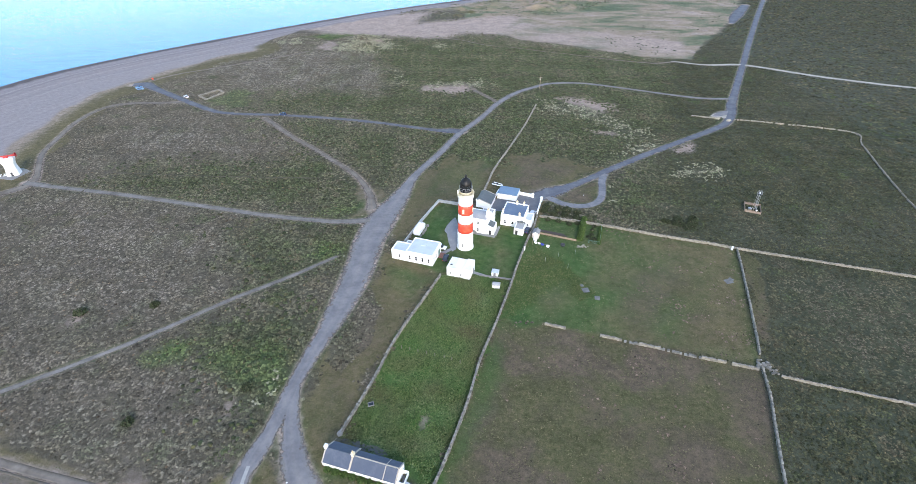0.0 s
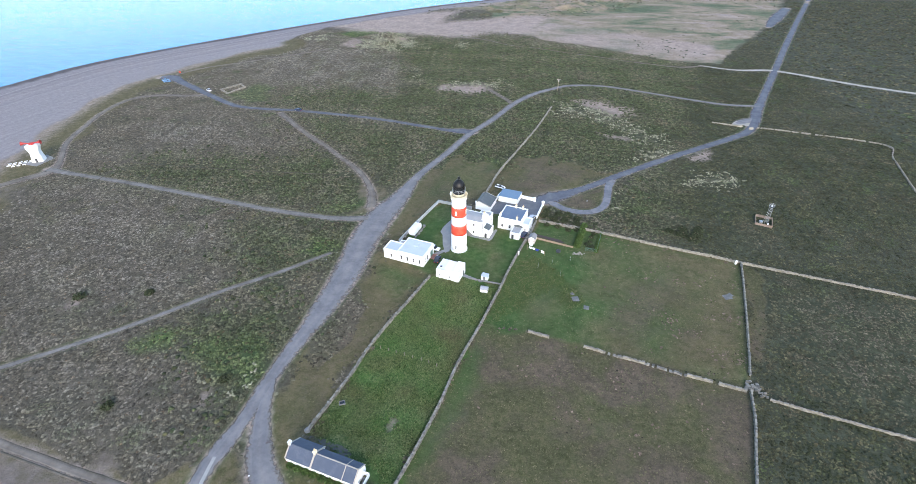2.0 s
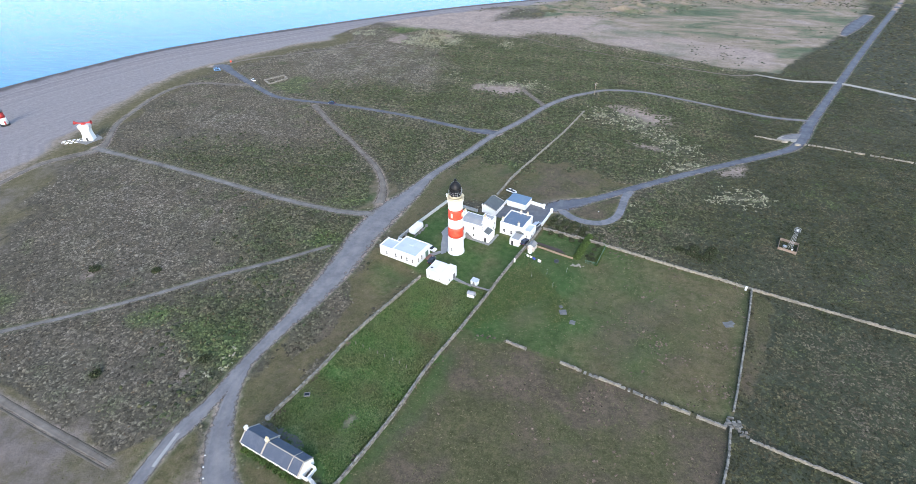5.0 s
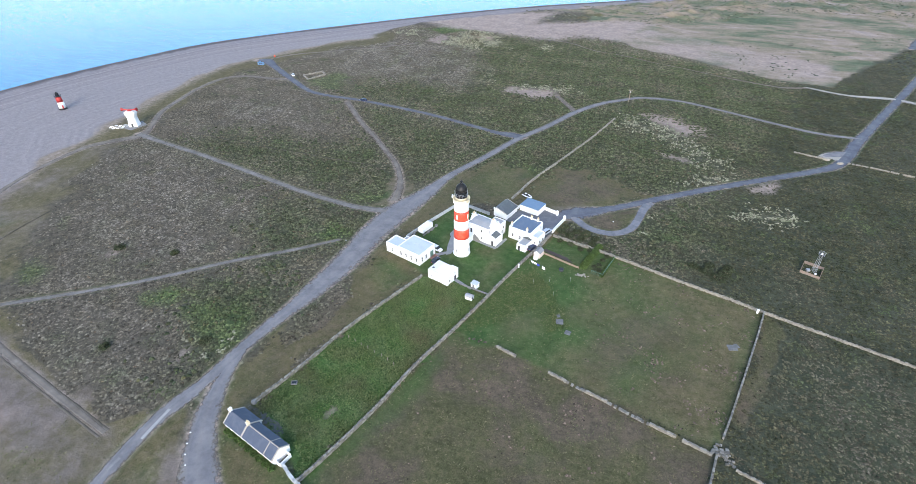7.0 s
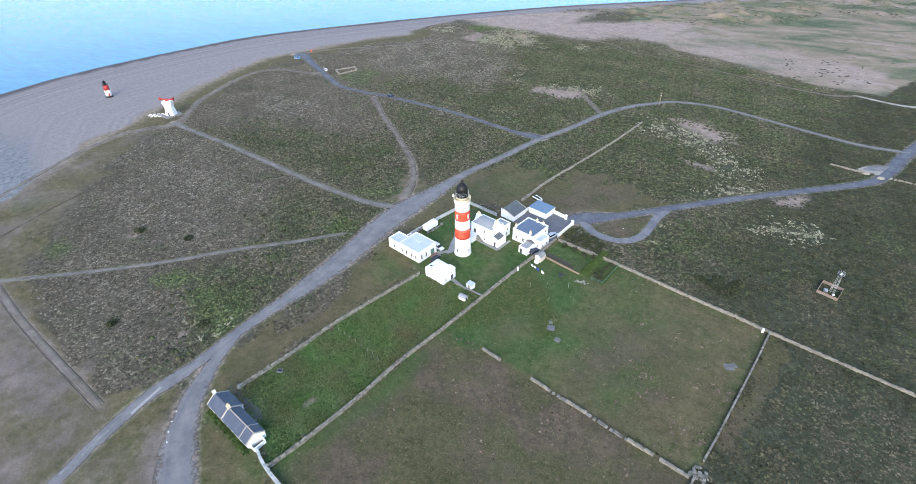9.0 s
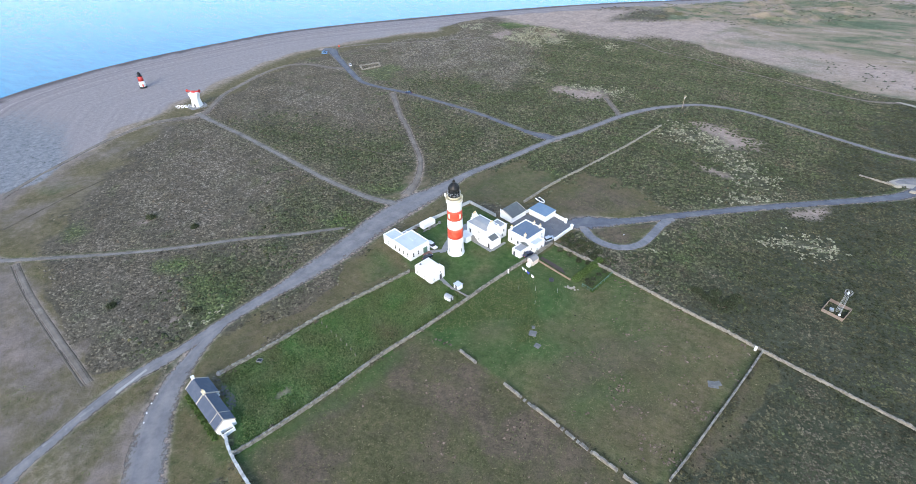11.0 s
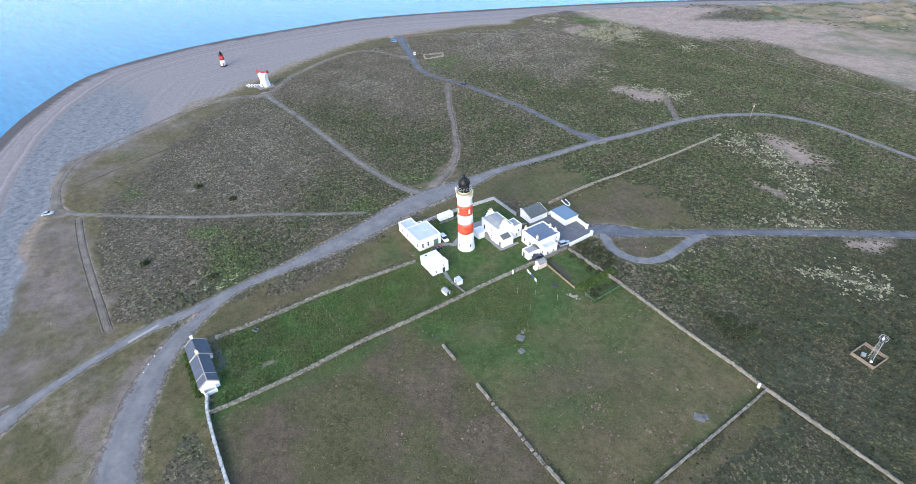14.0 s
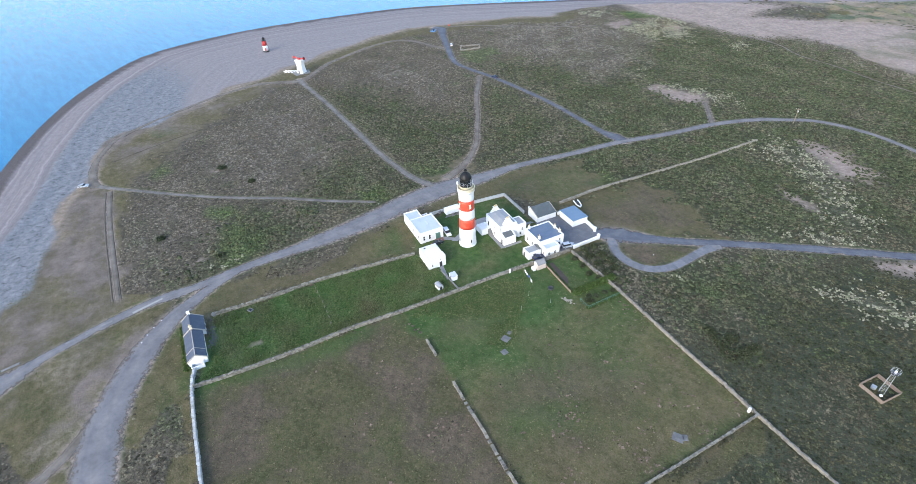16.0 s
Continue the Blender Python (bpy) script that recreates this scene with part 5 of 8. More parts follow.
def build_garage():
    t = at_uv("garage_block", "white garage block with a long dark slate roof", "garage", -1.15, 32.5)
    lo, hi, rx, d = -3.05, 3.05, -1.75, 8.4
    bm = bmesh.new()
    for y0, y1 in ((-d / 2, -d / 2 + 0.3), (d / 2 - 0.3, d / 2)):
        prism(bm, [(lo, -0.3), (hi, -0.3), (hi, 2.35), (rx, 3.9), (lo, 3.1)], y0, y1)
    box(bm, lo, lo + 0.3, -d / 2 + 0.3, d / 2 - 0.3, -0.3, 3.05)
    box(bm, hi - 0.3, hi, -d / 2 + 0.3, d / 2 - 0.3, -0.3, 2.3)
    part("wall", bm, WHITE, t)
    out = [(lo - 0.1, 3.06), (rx, 3.92), (hi + 0.25, 2.28), (hi + 0.25, 2.42), (rx, 4.06), (lo - 0.1, 3.2)]
    part("roof", prism(bmesh.new(), out, -d / 2 + 0.12, d / 2 - 0.12), SLATE_GREY, t, "dark grey slate roof")
    for y in (-d / 2 + 0.06, d / 2 - 0.06):
        bm = prism(bmesh.new(), [(lo - 0.1, 3.02), (rx, 3.88), (hi + 0.2, 2.26), (hi + 0.2, 2.5), (rx, 4.14), (lo - 0.1, 3.28)], y - 0.1, y + 0.1)
        part("skew_coping", bm, COPING, t)
    part("finial", one_box(lo - 0.12, lo + 0.35, -d / 2 - 0.06, -d / 2 + 0.32, 3.1, 3.85, bevel=0.04), WHITE, t)
    for y in (-2.75, 0.0, 2.75):
        add_door(t, pose(hi, y, 0, 0, 0, 90), 2.3, 2.05, WHITE_CLEAN)
    return t


def build_blue_shed():
    t = at_uv("flat_roofed_store", "low white store with a blue felt roof", "shed", 6.55, 41.19)
    block(t, -4.1, 4.1, -3.2, 3.2, 2.6, ROOF_SKY, 0.0)
    part("fascia", one_box(-4.2, 4.2, -3.32, 3.32, 2.35, 2.58), WHITE_CLEAN, t)
    add_door(t, facing("N", 8.2, 6.4, 0, 0.0), 2.4, 2.1, GREEN_PAINT)
    return t


def build_cottage():
    t = thing("cottage", "long low white cottage with blue slate roof and two chimneys", "cottage", -23.1, -88.5, 0, -15.5)
    # the ridge runs along the cottage's own x; the pieces are built along y and turned
    spin = pose(0, 0, 0, 0, 0, -90)
    w, d, eave, top = 4.9, 18.6, 2.0, 3.75
    part("wall", moved(gable_walls(w, d, eave, top), spin), WHITE, t)
    bm = bmesh.new()
    box(bm, -3.25, -2.46, -9.3, -2.3, -0.3, 1.5)
    part("rear_wall", moved(bm, spin), WHITE, t)
    cuts = [-9.15, -2.2, 6.1, 9.2]
    for k, (a, b) in enumerate(zip(cuts[:-1], cuts[1:])):
        if k == 0:
            bm = prism(bmesh.new(), [(-3.45, 1.42), (0, 3.98), (2.65, 1.9), (2.65, 2.06), (0, 4.14), (-3.45, 1.58)], -(b - a - 0.3) / 2, (b - a - 0.3) / 2)
        else:
            bm = gable_roof(w, b - a - 0.2, eave + 0.02, top + 0.05, 0.2)
        part("roof", moved(bm, spin @ pose(0, (a + b) / 2, 0)), SLATE, t, "blue-grey slate roof")
    for y, wide, rise, back in zip(cuts, (0.3, 0.42, 0.2, 0.3), (0.24, 0.24, 0.06, 0.08), (3.5, 3.5, 2.7, 2.7)):
        bm = bmesh.new()
        low = 1.42 if back > 3 else 1.84
        prism(bm, [(-back, low), (0, 3.82 + rise), (2.7, 1.84), (2.7, 2.1), (0, 4.0 + rise), (-back, low + 0.2)], y - wide / 2, y + wide / 2)
        part("skew_coping", moved(bm, spin), COPING, t, "buff stone roof coping")
    for x, n in ((-9.1, 0), (-2.2, 1)):
        add_chimney(t, x, 0, 3.7, 0.62, 0.75, 1.05, n)
    part("ridge_tiles", moved(one_box(-0.12, 0.12, -1.9, 9.0, 3.9, 4.03), spin), COPING, t, "buff clay ridge tiles")
    part("plinth", moved(one_box(2.42, 2.5, -9.28, 9.28, -0.3, 0.35), spin), BRICK_RED, t, "red-brown painted base")
    for x in (-6.4, -4.2):
        add_window(t, pose(x, 3.25, 0.4, 0, 0, 180), 0.8, 0.9)
    for x in (0.4, 2.8, 7.4):
        add_window(t, pose(x, 2.45, 0.6, 0, 0, 180), 0.8, 1.1)
    add_door(t, pose(-1.2, 2.45, 0, 0, 0, 180), 0.9, 1.85)
    bm = one_box(9.32, 9.5, -1.9, 1.4, -0.2, 1.5)
    box(bm, 9.5, 10.9, -1.9, -1.68, -0.2, 1.4)
    box(bm, 9.5, 10.9, 1.18, 1.4, -0.2, 1.4)
    box(bm, 10.7, 10.9, -1.68, 1.18, -0.2, 1.25)
    part("yard_wall", bm, WHITE, t, "white walled bin yard")
    part("yard_floor", one_box(9.5, 10.7, -1.68, 1.18, -0.2, 0.06), TAR, t)
    return t


for make in (build_engine_house, build_store_house, build_keepers_house, build_square_house, build_garage, build_blue_shed, build_cottage):
    make()


# ---- hard ground in the compound ----
def slab(name, label, pts, z, material, cat="paving"):
    bm = bmesh.new()
    top = [bm.verts.new((x, y, z)) for x, y in pts]
    f = bm.faces.new(top)
    if f.normal.z < 0 or sum((b[0] - a[0]) * (b[1] + a[1]) for a, b in zip(pts, pts[1:] + pts[:1])) > 0:
        f.normal_flip()
    low = bmesh.ops.extrude_face_region(bm, geom=[f])
    bmesh.ops.translate(bm, verts=[v for v in low["geom"] if isinstance(v, bmesh.types.BMVert)], vec=(0, 0, -0.6))
    bmesh.ops.recalc_face_normals(bm, faces=bm.faces)
    ob = part(name, bm, material)
    return tagged(ob, label, cat, kind="structure")


def uv_list(pts):
    return [spot(u, v) for u, v in pts]


slab("yard", "dark asphalt yard between the houses", uv_list([(1.4, 27.6), (8.5, 28.6), (8.5, 18.7), (14.9, 18.6), (14.9, 15.4), (20.8, 16.5), (20.6, 30.6), (20.4, 41.9), (16.9, 43.5), (10.7, 43.8), (10.7, 37.8), (2.4, 37.6), (1.4, 37.0)]), 0.05, TAR)
slab("path", "grey path from the engine house to the lighthouse", uv_list([(-7.4, -8.0), (-5.9, -6.8), (-3.4, -2.3), (-4.2, -1.6), (-7.4, -5.6)]), 0.04, PAVE)
slab("path", "grey asphalt patch beside the lighthouse", [(-8.2, 10.4), (-7.4, 14.0), (-5.6, 18.0), (-4.2, 20.3), (-3.2, 16.7), (-2.9, 8.0), (-3.0, 3.0), (-3.4, -1.7), (-4.9, -3.0), (-6.4, 3.0), (-7.1, 8.4)], 0.046, PAVE)
slab("path", "narrow grey path before the keepers house", uv_list([(-5.0, 9.0), (8.9, 9.0), (8.9, 10.2), (-5.0, 10.2)]), 0.034, PAVE)
slab("path", "narrow grey path beside the keepers house", uv_list([(8.15, 10.22), (9.2, 10.22), (9.2, 17.2), (8.15, 17.2)]), 0.034, PAVE)
GRIT = surface("dark_gravel", (0.1, 0.097, 0.09), (0.09, 0.098, 0.06), 5.0, 1.2, 0.95, amount=0.9, relief=0.03)
slab("cottage_yard", "dark gravel strip behind the cottage", [(-30.4, -81.6), (-29.0, -81.0), (-27.2, -81.8), (-25.2, -81.7), (-23.4, -82.6), (-21.0, -82.9), (-19.0, -84.0), (-17.4, -85.6), (-18.4, -86.9), (-22.0, -86.0), (-26.0, -84.6), (-29.6, -83.2)], 0.03, GRIT)
slab("path", "grey path from the store house", uv_list([(7.2, -14.3), (7.2, -12.9), (14.4, -14.0), (14.4, -15.0)]), 0.04, PAVE)
slab("apron", "grey hardstanding beside the keepers house", uv_list([(-6.1, 9.6), (-4.5, 9.7), (-4.4, 17.5), (1.1, 20.7), (1.1, 27.3), (-0.1, 27.3), (-0.2, 21.5), (-5.8, 18.4)]), 0.035, PAVE)

# ---- walls and fences ----
def stone_wall(name, label, pts, height=1.2, width=0.55, material=None, ragged=0.15, seed=1, gaps=0.0):
    """A drystone wall as courses of uneven blocks with coping stones on top."""
    rnd = random.Random(seed)
    line = smooth_line([(*p, 0) for p in pts], 0.62) if len(pts) > 2 else np.array([(*[a + (b - a) * s for a, b in zip(*pts)], 0) for s in np.linspace(0, 1, max(2, int(math.dist(*pts) / 0.6)))])
    verts, faces = [], []
    corners = ((-1, -1), (1, -1), (1, 1), (-1, 1))
    for a, b in zip(line[:-1], line[1:]):
        mid, d = (a + b) / 2, b - a
        ln = max(np.hypot(d[0], d[1]), 0.05)
        ux, uy = d[0] / ln, d[1] / ln
        h = height * (1 + rnd.uniform(-ragged, ragged))
        if rnd.random() < gaps:
            continue
        for z0, z1, wf in ((-0.3, 0.5 * h, 1.0), (0.5 * h, 0.85 * h, 0.86), (0.85 * h, h, 0.96)):
            n = len(verts)
            off, tilt = rnd.uniform(-0.05, 0.05), rnd.uniform(-0.06, 0.06)
            for z in (z0, z1):
                for sx, sy in corners:
                    e, w = sx * ln * rnd.uniform(0.46, 0.54), sy * width / 2 * wf * rnd.uniform(0.85, 1.12) + off
                    verts.append((mid[0] + ux * e - uy * w, mid[1] + uy * e + ux * w, z + (tilt * sx + rnd.uniform(-0.03, 0.03) if z > 0 else 0)))
            faces += [tuple(n + i for i in q) for q in ((3, 2, 1, 0), (4, 5, 6, 7), (0, 1, 5, 4), (1, 2, 6, 5), (2, 3, 7, 6), (3, 0, 4, 7))]
    me = mesh_of(name, verts, faces)
    me.materials.append(material or STONE)
    return tagged(new(name, me), label, "wall", kind="structure")


PALE_STONE = surface("pale_coped_stone", (0.255, 0.23, 0.19), (0.18, 0.168, 0.145), 6.0, 0.7, 0.9, relief=0.05, amount=0.8, vary=0.5)
LIMED = surface("limewashed_stone", (0.46, 0.47, 0.47), (0.3, 0.3, 0.29), 5.0, 0.6, 0.9, relief=0.04, amount=0.8, vary=0.4)
stone_wall("wall_garden_west", "grey drystone garden wall", [(-30.4, -80.2), (-26.8, -69.7), (-23.9, -60.6), (-21.7, -51.9), (-17.6, -40.3), (-12.8, -28.7), (-8.4, -17.4)], 1.2, 0.52, seed=1)
stone_wall("wall_garden_east", "grey drystone garden wall", [(-7.3, -95.4), (-3.6, -85.3), (1.2, -70.0), (4.7, -55.6), (10.3, -39.0), (15.9, -20.8), (18.6, -11.2), (22.9, 2.4), (26.2, 11.5), (29.0, 21.2)], 1.25, 0.54, seed=2)
stone_wall("wall_south", "pale drystone boundary wall", [(-12.8, -92.7), (-7.5, -95.5), (2.9, -99.0), (14.1, -102.3), (21.6, -104.5), (40.8, -110.2), (65.5, -117.4)], 1.3, 0.7, LIMED, seed=3)
stone_wall("wall_field_north", "pale drystone field wall", [(34.2, 19.9), (48.2, 16.4), (64.6, 11.3), (78.6, 6.8), (90.6, 3.4), (100.3, 0.2), (118.9, -5.3), (154.7, -15.5), (212.2, -31.1), (294.9, -54.7)], 1.0, 0.5, PALE_STONE, seed=4)
stone_wall("wall_field_east", "low drystone field wall", [(100.4, 0.1), (97.3, -11.4), (93.8, -23.7), (88.3, -42.5), (85.4, -51.8)], 1.0, 0.45, seed=5)
stone_wall("wall_field_east", "low drystone field wall", [(83.6, -57.5), (81.5, -66.6), (77.6, -78.2), (73.1, -92.1), (65.5, -117.4)], 1.0, 0.5, seed=6)
stone_wall("wall_heath", "pale drystone wall across the heath", [(87.7, -59.8), (96.7, -62.6), (118.1, -68.8), (153.1, -79.0), (226.3, -99.7)], 0.95, 0.45, PALE_STONE, seed=7)
for k, (a, b) in enumerate((((24.8, -40.4), (31.0, -42.3)), ((40.9, -45.0), (46.9, -46.9)), ((51.7, -48.3), (57.4, -49.9)), ((68.2, -53.3), (74.5, -55.0)), ((76.0, -55.4), (82.7, -57.3)))):
    stone_wall("wall_ruined", "broken stretch of a ruined field wall", [a, b], 0.8, 0.6, PALE_STONE, 0.2, 20 + k)
stone_wall("wall_ruined", "tumbled low remains of a field wall", [(46.9, -46.9), (51.7, -48.3)], 0.45, 0.7, STONE, 0.6, 31, 0.2)
stone_wall("wall_ruined", "tumbled low remains of a field wall", [(57.4, -49.9), (62.5, -51.6), (68.2, -53.3)], 0.5, 0.75, STONE, 0.6, 32, 0.15)
stone_wall("wall_north_east", "long drystone wall from the store to the heath", [(8.2, 42.6), (9.8, 48.5), (12.2, 58.5), (17.1, 72.7), (22.4, 87.0), (32.2, 114.8), (41.3, 145.0)], 1.0, 0.7, PALE_STONE, seed=8)
stone_wall("wall_far_east", "low far drystone wall", [(150.2, 124.1), (165.1, 120.6), (205.5, 107.6), (201.6, 91.2), (193.1, 60.1), (186.1, 29.3), (184.1, 6.7)], 0.8, 0.5, PALE_STONE, seed=9, gaps=0.12)
stone_wall("wall_far_east", "low far drystone wall", [(128.3, 129.4), (137.9, 126.5), (142.3, 125.5)], 0.8, 0.5, PALE_STONE, seed=10)
stone_wall("wall_kitchen_garden", "low pale garden wall", [(29.9, 21.1), (35.7, 19.5), (43.1, 17.4)], 1.0, 0.5, PALE_STONE, seed=11)
for k, (x, y) in enumerate(((83.5, -55.9), (85.1, -56.5), (84.1, -54.6), (85.8, -55.3), (86.6, -58.3))):
    rnd = random.Random(50 + k)
    bm = bmesh.new()
    for _ in range(14):
        c = (x + rnd.uniform(-0.9, 0.9), y + rnd.uniform(-0.9, 0.9))
        r = rnd.uniform(0.15, 0.4)
        box(bm, c[0] - r, c[0] + r, c[1] - r * 0.7, c[1] + r * 0.7, 0, r * 1.6)
    tagged(part("stone_heap", bm, STONE), "tumbled heap of grey wall stones", "stones", "stone heaps at the wall corner")


def white_wall(name, label, pts, h, w, cap=0.08, material=None):
    bm = bmesh.new()
    for a, b in zip(pts[:-1], pts[1:]):
        ln = math.dist(a, b)
        m = Matrix.Translation((*a, 0)) @ pose(0, 0, 0, 0, 0, math.degrees(math.atan2(b[1] - a[1], b[0] - a[0])))
        seg = one_box(-w / 2 + 0.002, ln - w / 2 - 0.002, -w / 2, w / 2, -0.3, h)
        box(seg, -w / 2, ln - w / 2, -w / 2 - cap, w / 2 + cap, h, h + 0.12)
        tmp = bpy.data.meshes.new("tmp")
        moved(seg, m).to_mesh(tmp)
        seg.free()
        bm.from_mesh(tmp)
        bpy.data.meshes.remove(tmp)
    return tagged(part(name, bm, material or WHITE), label, "wall", kind="structure")


white_wall("wall_compound", "white-topped compound wall", uv_list([(-22.3, -4.6), (-21.9, 7.9), (-20.3, 27.2), (-5.4, 27.3)]), 1.25, 0.32, 0.04, LIMED)
white_wall("wall_yard", "low white yard wall beside the gate", uv_list([(11.0, 43.9), (16.5, 43.5)]), 1.3, 0.4)
white_wall("wall_yard", "low white yard wall beside the gate", uv_list([(21.1, 30.8), (20.8, 41.5)]), 1.2, 0.4)
white_wall("wall_yard", "short white wall behind the garages", uv_list([(1.4, 37.9), (1.7, 43.3), (2.7, 44.6)]), 1.2, 0.3)
white_wall("wall_garden_cross", "low grey-white garden cross wall", [(5.0, -16.9), (16.0, -19.1)], 0.45, 0.28, 0.01, CONCRETE)
for u, v in ((16.7, 43.2), (20.7, 41.6)):
    t = at_uv("gate_pillar", "white painted round-topped gate pillar", "pillar", u, v, "yard gate pillars")
    part("shaft", ring(bmesh.new(), [(0.55, -0.2), (0.55, 1.6)], 16), WHITE, t)
    part("cap", ring(bmesh.new(), [(0.66, 1.6), (0.66, 1.75), (0.4, 2.05), (0.1, 2.15)], 16), WHITE, t)


def post_thing(name, label, x, y, h, r, material, group, cap=0.0):
    bm = ring(bmesh.new(), [(r, -0.3), (r * 0.92, h - 0.06), (r * 0.6, h)], 8)
    ob = part(name, bm, material)
    ob.location = (x, y, 0)
    return tagged(ob, label, "post", group)


for k, (x, y) in enumerate(((-18.2, -51.2), (-15.7, -51.8), (-13.3, -52.5), (-10.8, -53.1), (-8.3, -53.9), (-5.6, -54.6), (-3.4, -55.3), (-1.0, -56.3))):
    post_thing("fence_post", "weathered pale fence post in long grass", x, y, 1.35, 0.11, PALE_STONE, "garden fence posts")
post_thing("gate_post", "white painted post at the field corner", 98.5, -0.1, 1.5, 0.38, WHITE_CLEAN, "white posts")
post_thing("gate_post", "white painted post by the garden wall", 21.9, -1.7, 1.6, 0.3, WHITE_CLEAN, "white posts")
for x, y in ((-40.0, -92.6), (-38.6, -95.4), (-36.9, -97.9), (-34.8, -100.1), (-46.8, -11.1), (-44.1, -6.6), (50.6, 38.7)):
    bm = bmesh.new()
    bmesh.ops.create_icosphere(bm, subdivisions=1, radius=0.19)
    for v in bm.verts:
        v.co = Vector((v.co.x * 1.2, v.co.y, v.co.z * 0.8)) * (1 + 0.25 * math.sin(v.co.x * 9 + x + v.co.y * 7))
    ob = part("marker_stone", bm, WHITE)
    ob.location = (x, y, 0.12)
    tagged(ob, "whitewashed boulder beside the road", "stone", "white marker stones")

# ---- vehicles, tanks and small things ----
def build_car(name, label, x, y, turn, paint, van=False, length=4.2, group="parked cars"):
    t = thing(name, label, "car", x, y, 0.12, turn, group)
    L, W = length / 2, 0.88
    roof = 1.75 if van else 1.45
    prof = [(-L, 0.35), (L, 0.35), (L + 0.02, 0.7), (L - 0.35, 0.92), (L - 1.15, 0.98), (-L + (0.1 if van else 0.7), 1.0), (-L - 0.02, 0.85)]
    bm = bmesh.new()
    prism(bm, prof, -W, W)
    bmesh.ops.bevel(bm, geom=bm.edges[:], offset=0.06, segments=2, affect="EDGES")
    part("body", bm, paint, t)
    back = -L + (0.12 if van else 0.55)
    bm = bmesh.new()
    prism(bm, [(back, 0.95), (L - 1.15, 0.95), (L - 1.85, roof - 0.06), (back + (0.1 if van else 0.45), roof - 0.06)], -W + 0.08, W - 0.08)
    part("window_band", bm, GLASS, t, "dark car windows")
    bm = one_box(back + (0.1 if van else 0.45), L - 1.85, -W + 0.1, W - 0.1, roof - 0.07, roof, bevel=0.03)
    part("roof", bm, paint, t)
    for sx in (-L + 0.75, L - 0.8):
        for sy in (-W + 0.02, W - 0.02):
            wh = part("wheel", moved(ring(bmesh.new(), [(0.2, -0.1), (0.31, -0.1), (0.32, 0), (0.31, 0.1), (0.2, 0.1)], 14), pose(sx, sy, 0.32, 90)), RUBBER, t)
            part("rim", moved(ring(bmesh.new(), [(0.19, -0.11), (0.19, 0.11)], 10), pose(sx, sy, 0.32, 90)), STEEL, wh)
    for sy in (-0.6, 0.6):
        part("headlight", one_box(L - 0.06, L + 0.04, sy - 0.16, sy + 0.16, 0.62, 0.76), WHITE_CLEAN, t)
        part("tail_light", one_box(-L - 0.05, -L + 0.04, sy - 0.14, sy + 0.14, 0.66, 0.84), RED, t)
    return t


def paint(name, colour):
    return surface(name, colour, tuple(c * 0.85 for c in colour), 8.0, 1.0, 0.25, relief=0.001)


NAVY, SILVER, BLUE, CHARCOAL = paint("navy_paint", (0.03, 0.045, 0.09)), paint("silver_paint", (0.45, 0.5, 0.56)), paint("blue_paint", (0.10, 0.2, 0.36)), paint("charcoal_paint", (0.04, 0.045, 0.055))
CARWHITE = paint("white_car_paint", (0.75, 0.76, 0.78))
build_car("parked_van", "pale blue van parked in the yard", 27.2, 22.6, 62, SILVER, True, 4.4)
x, y = spot(19.8, 17.0)
build_car("parked_car", "dark blue car parked beside the porch", x, y, 66, NAVY, False, 4.2)
x, y = spot(-8.4, -3.9)
build_car("parked_van", "white van parked behind the engine house", x, y, -20, CARWHITE, True, 4.6)
x, y = spot(-4.4, -9.6)
build_car("parked_car", "dark car parked between two white buildings", x, y, 80, CHARCOAL, False, 4.0)
build_car("parked_car", "dark blue car on the narrow asphalt road", -106.0, 126.8, 172, NAVY, False, 4.4)
build_car("parked_car", "white car beside the asphalt road", -174.4, 154.3, 140, CARWHITE, False, 4.2)
build_car("parked_car", "blue car in the beach car park", -210.1, 167.9, 20, BLUE, False, 4.3)
build_car("parked_car", "blue car in the beach car park", -212.7, 170.8, 20, BLUE, False, 4.3)
build_car("parked_car", "silver car at the shore track's end", -151.4, -88.3, 60, SILVER, False, 4.3)


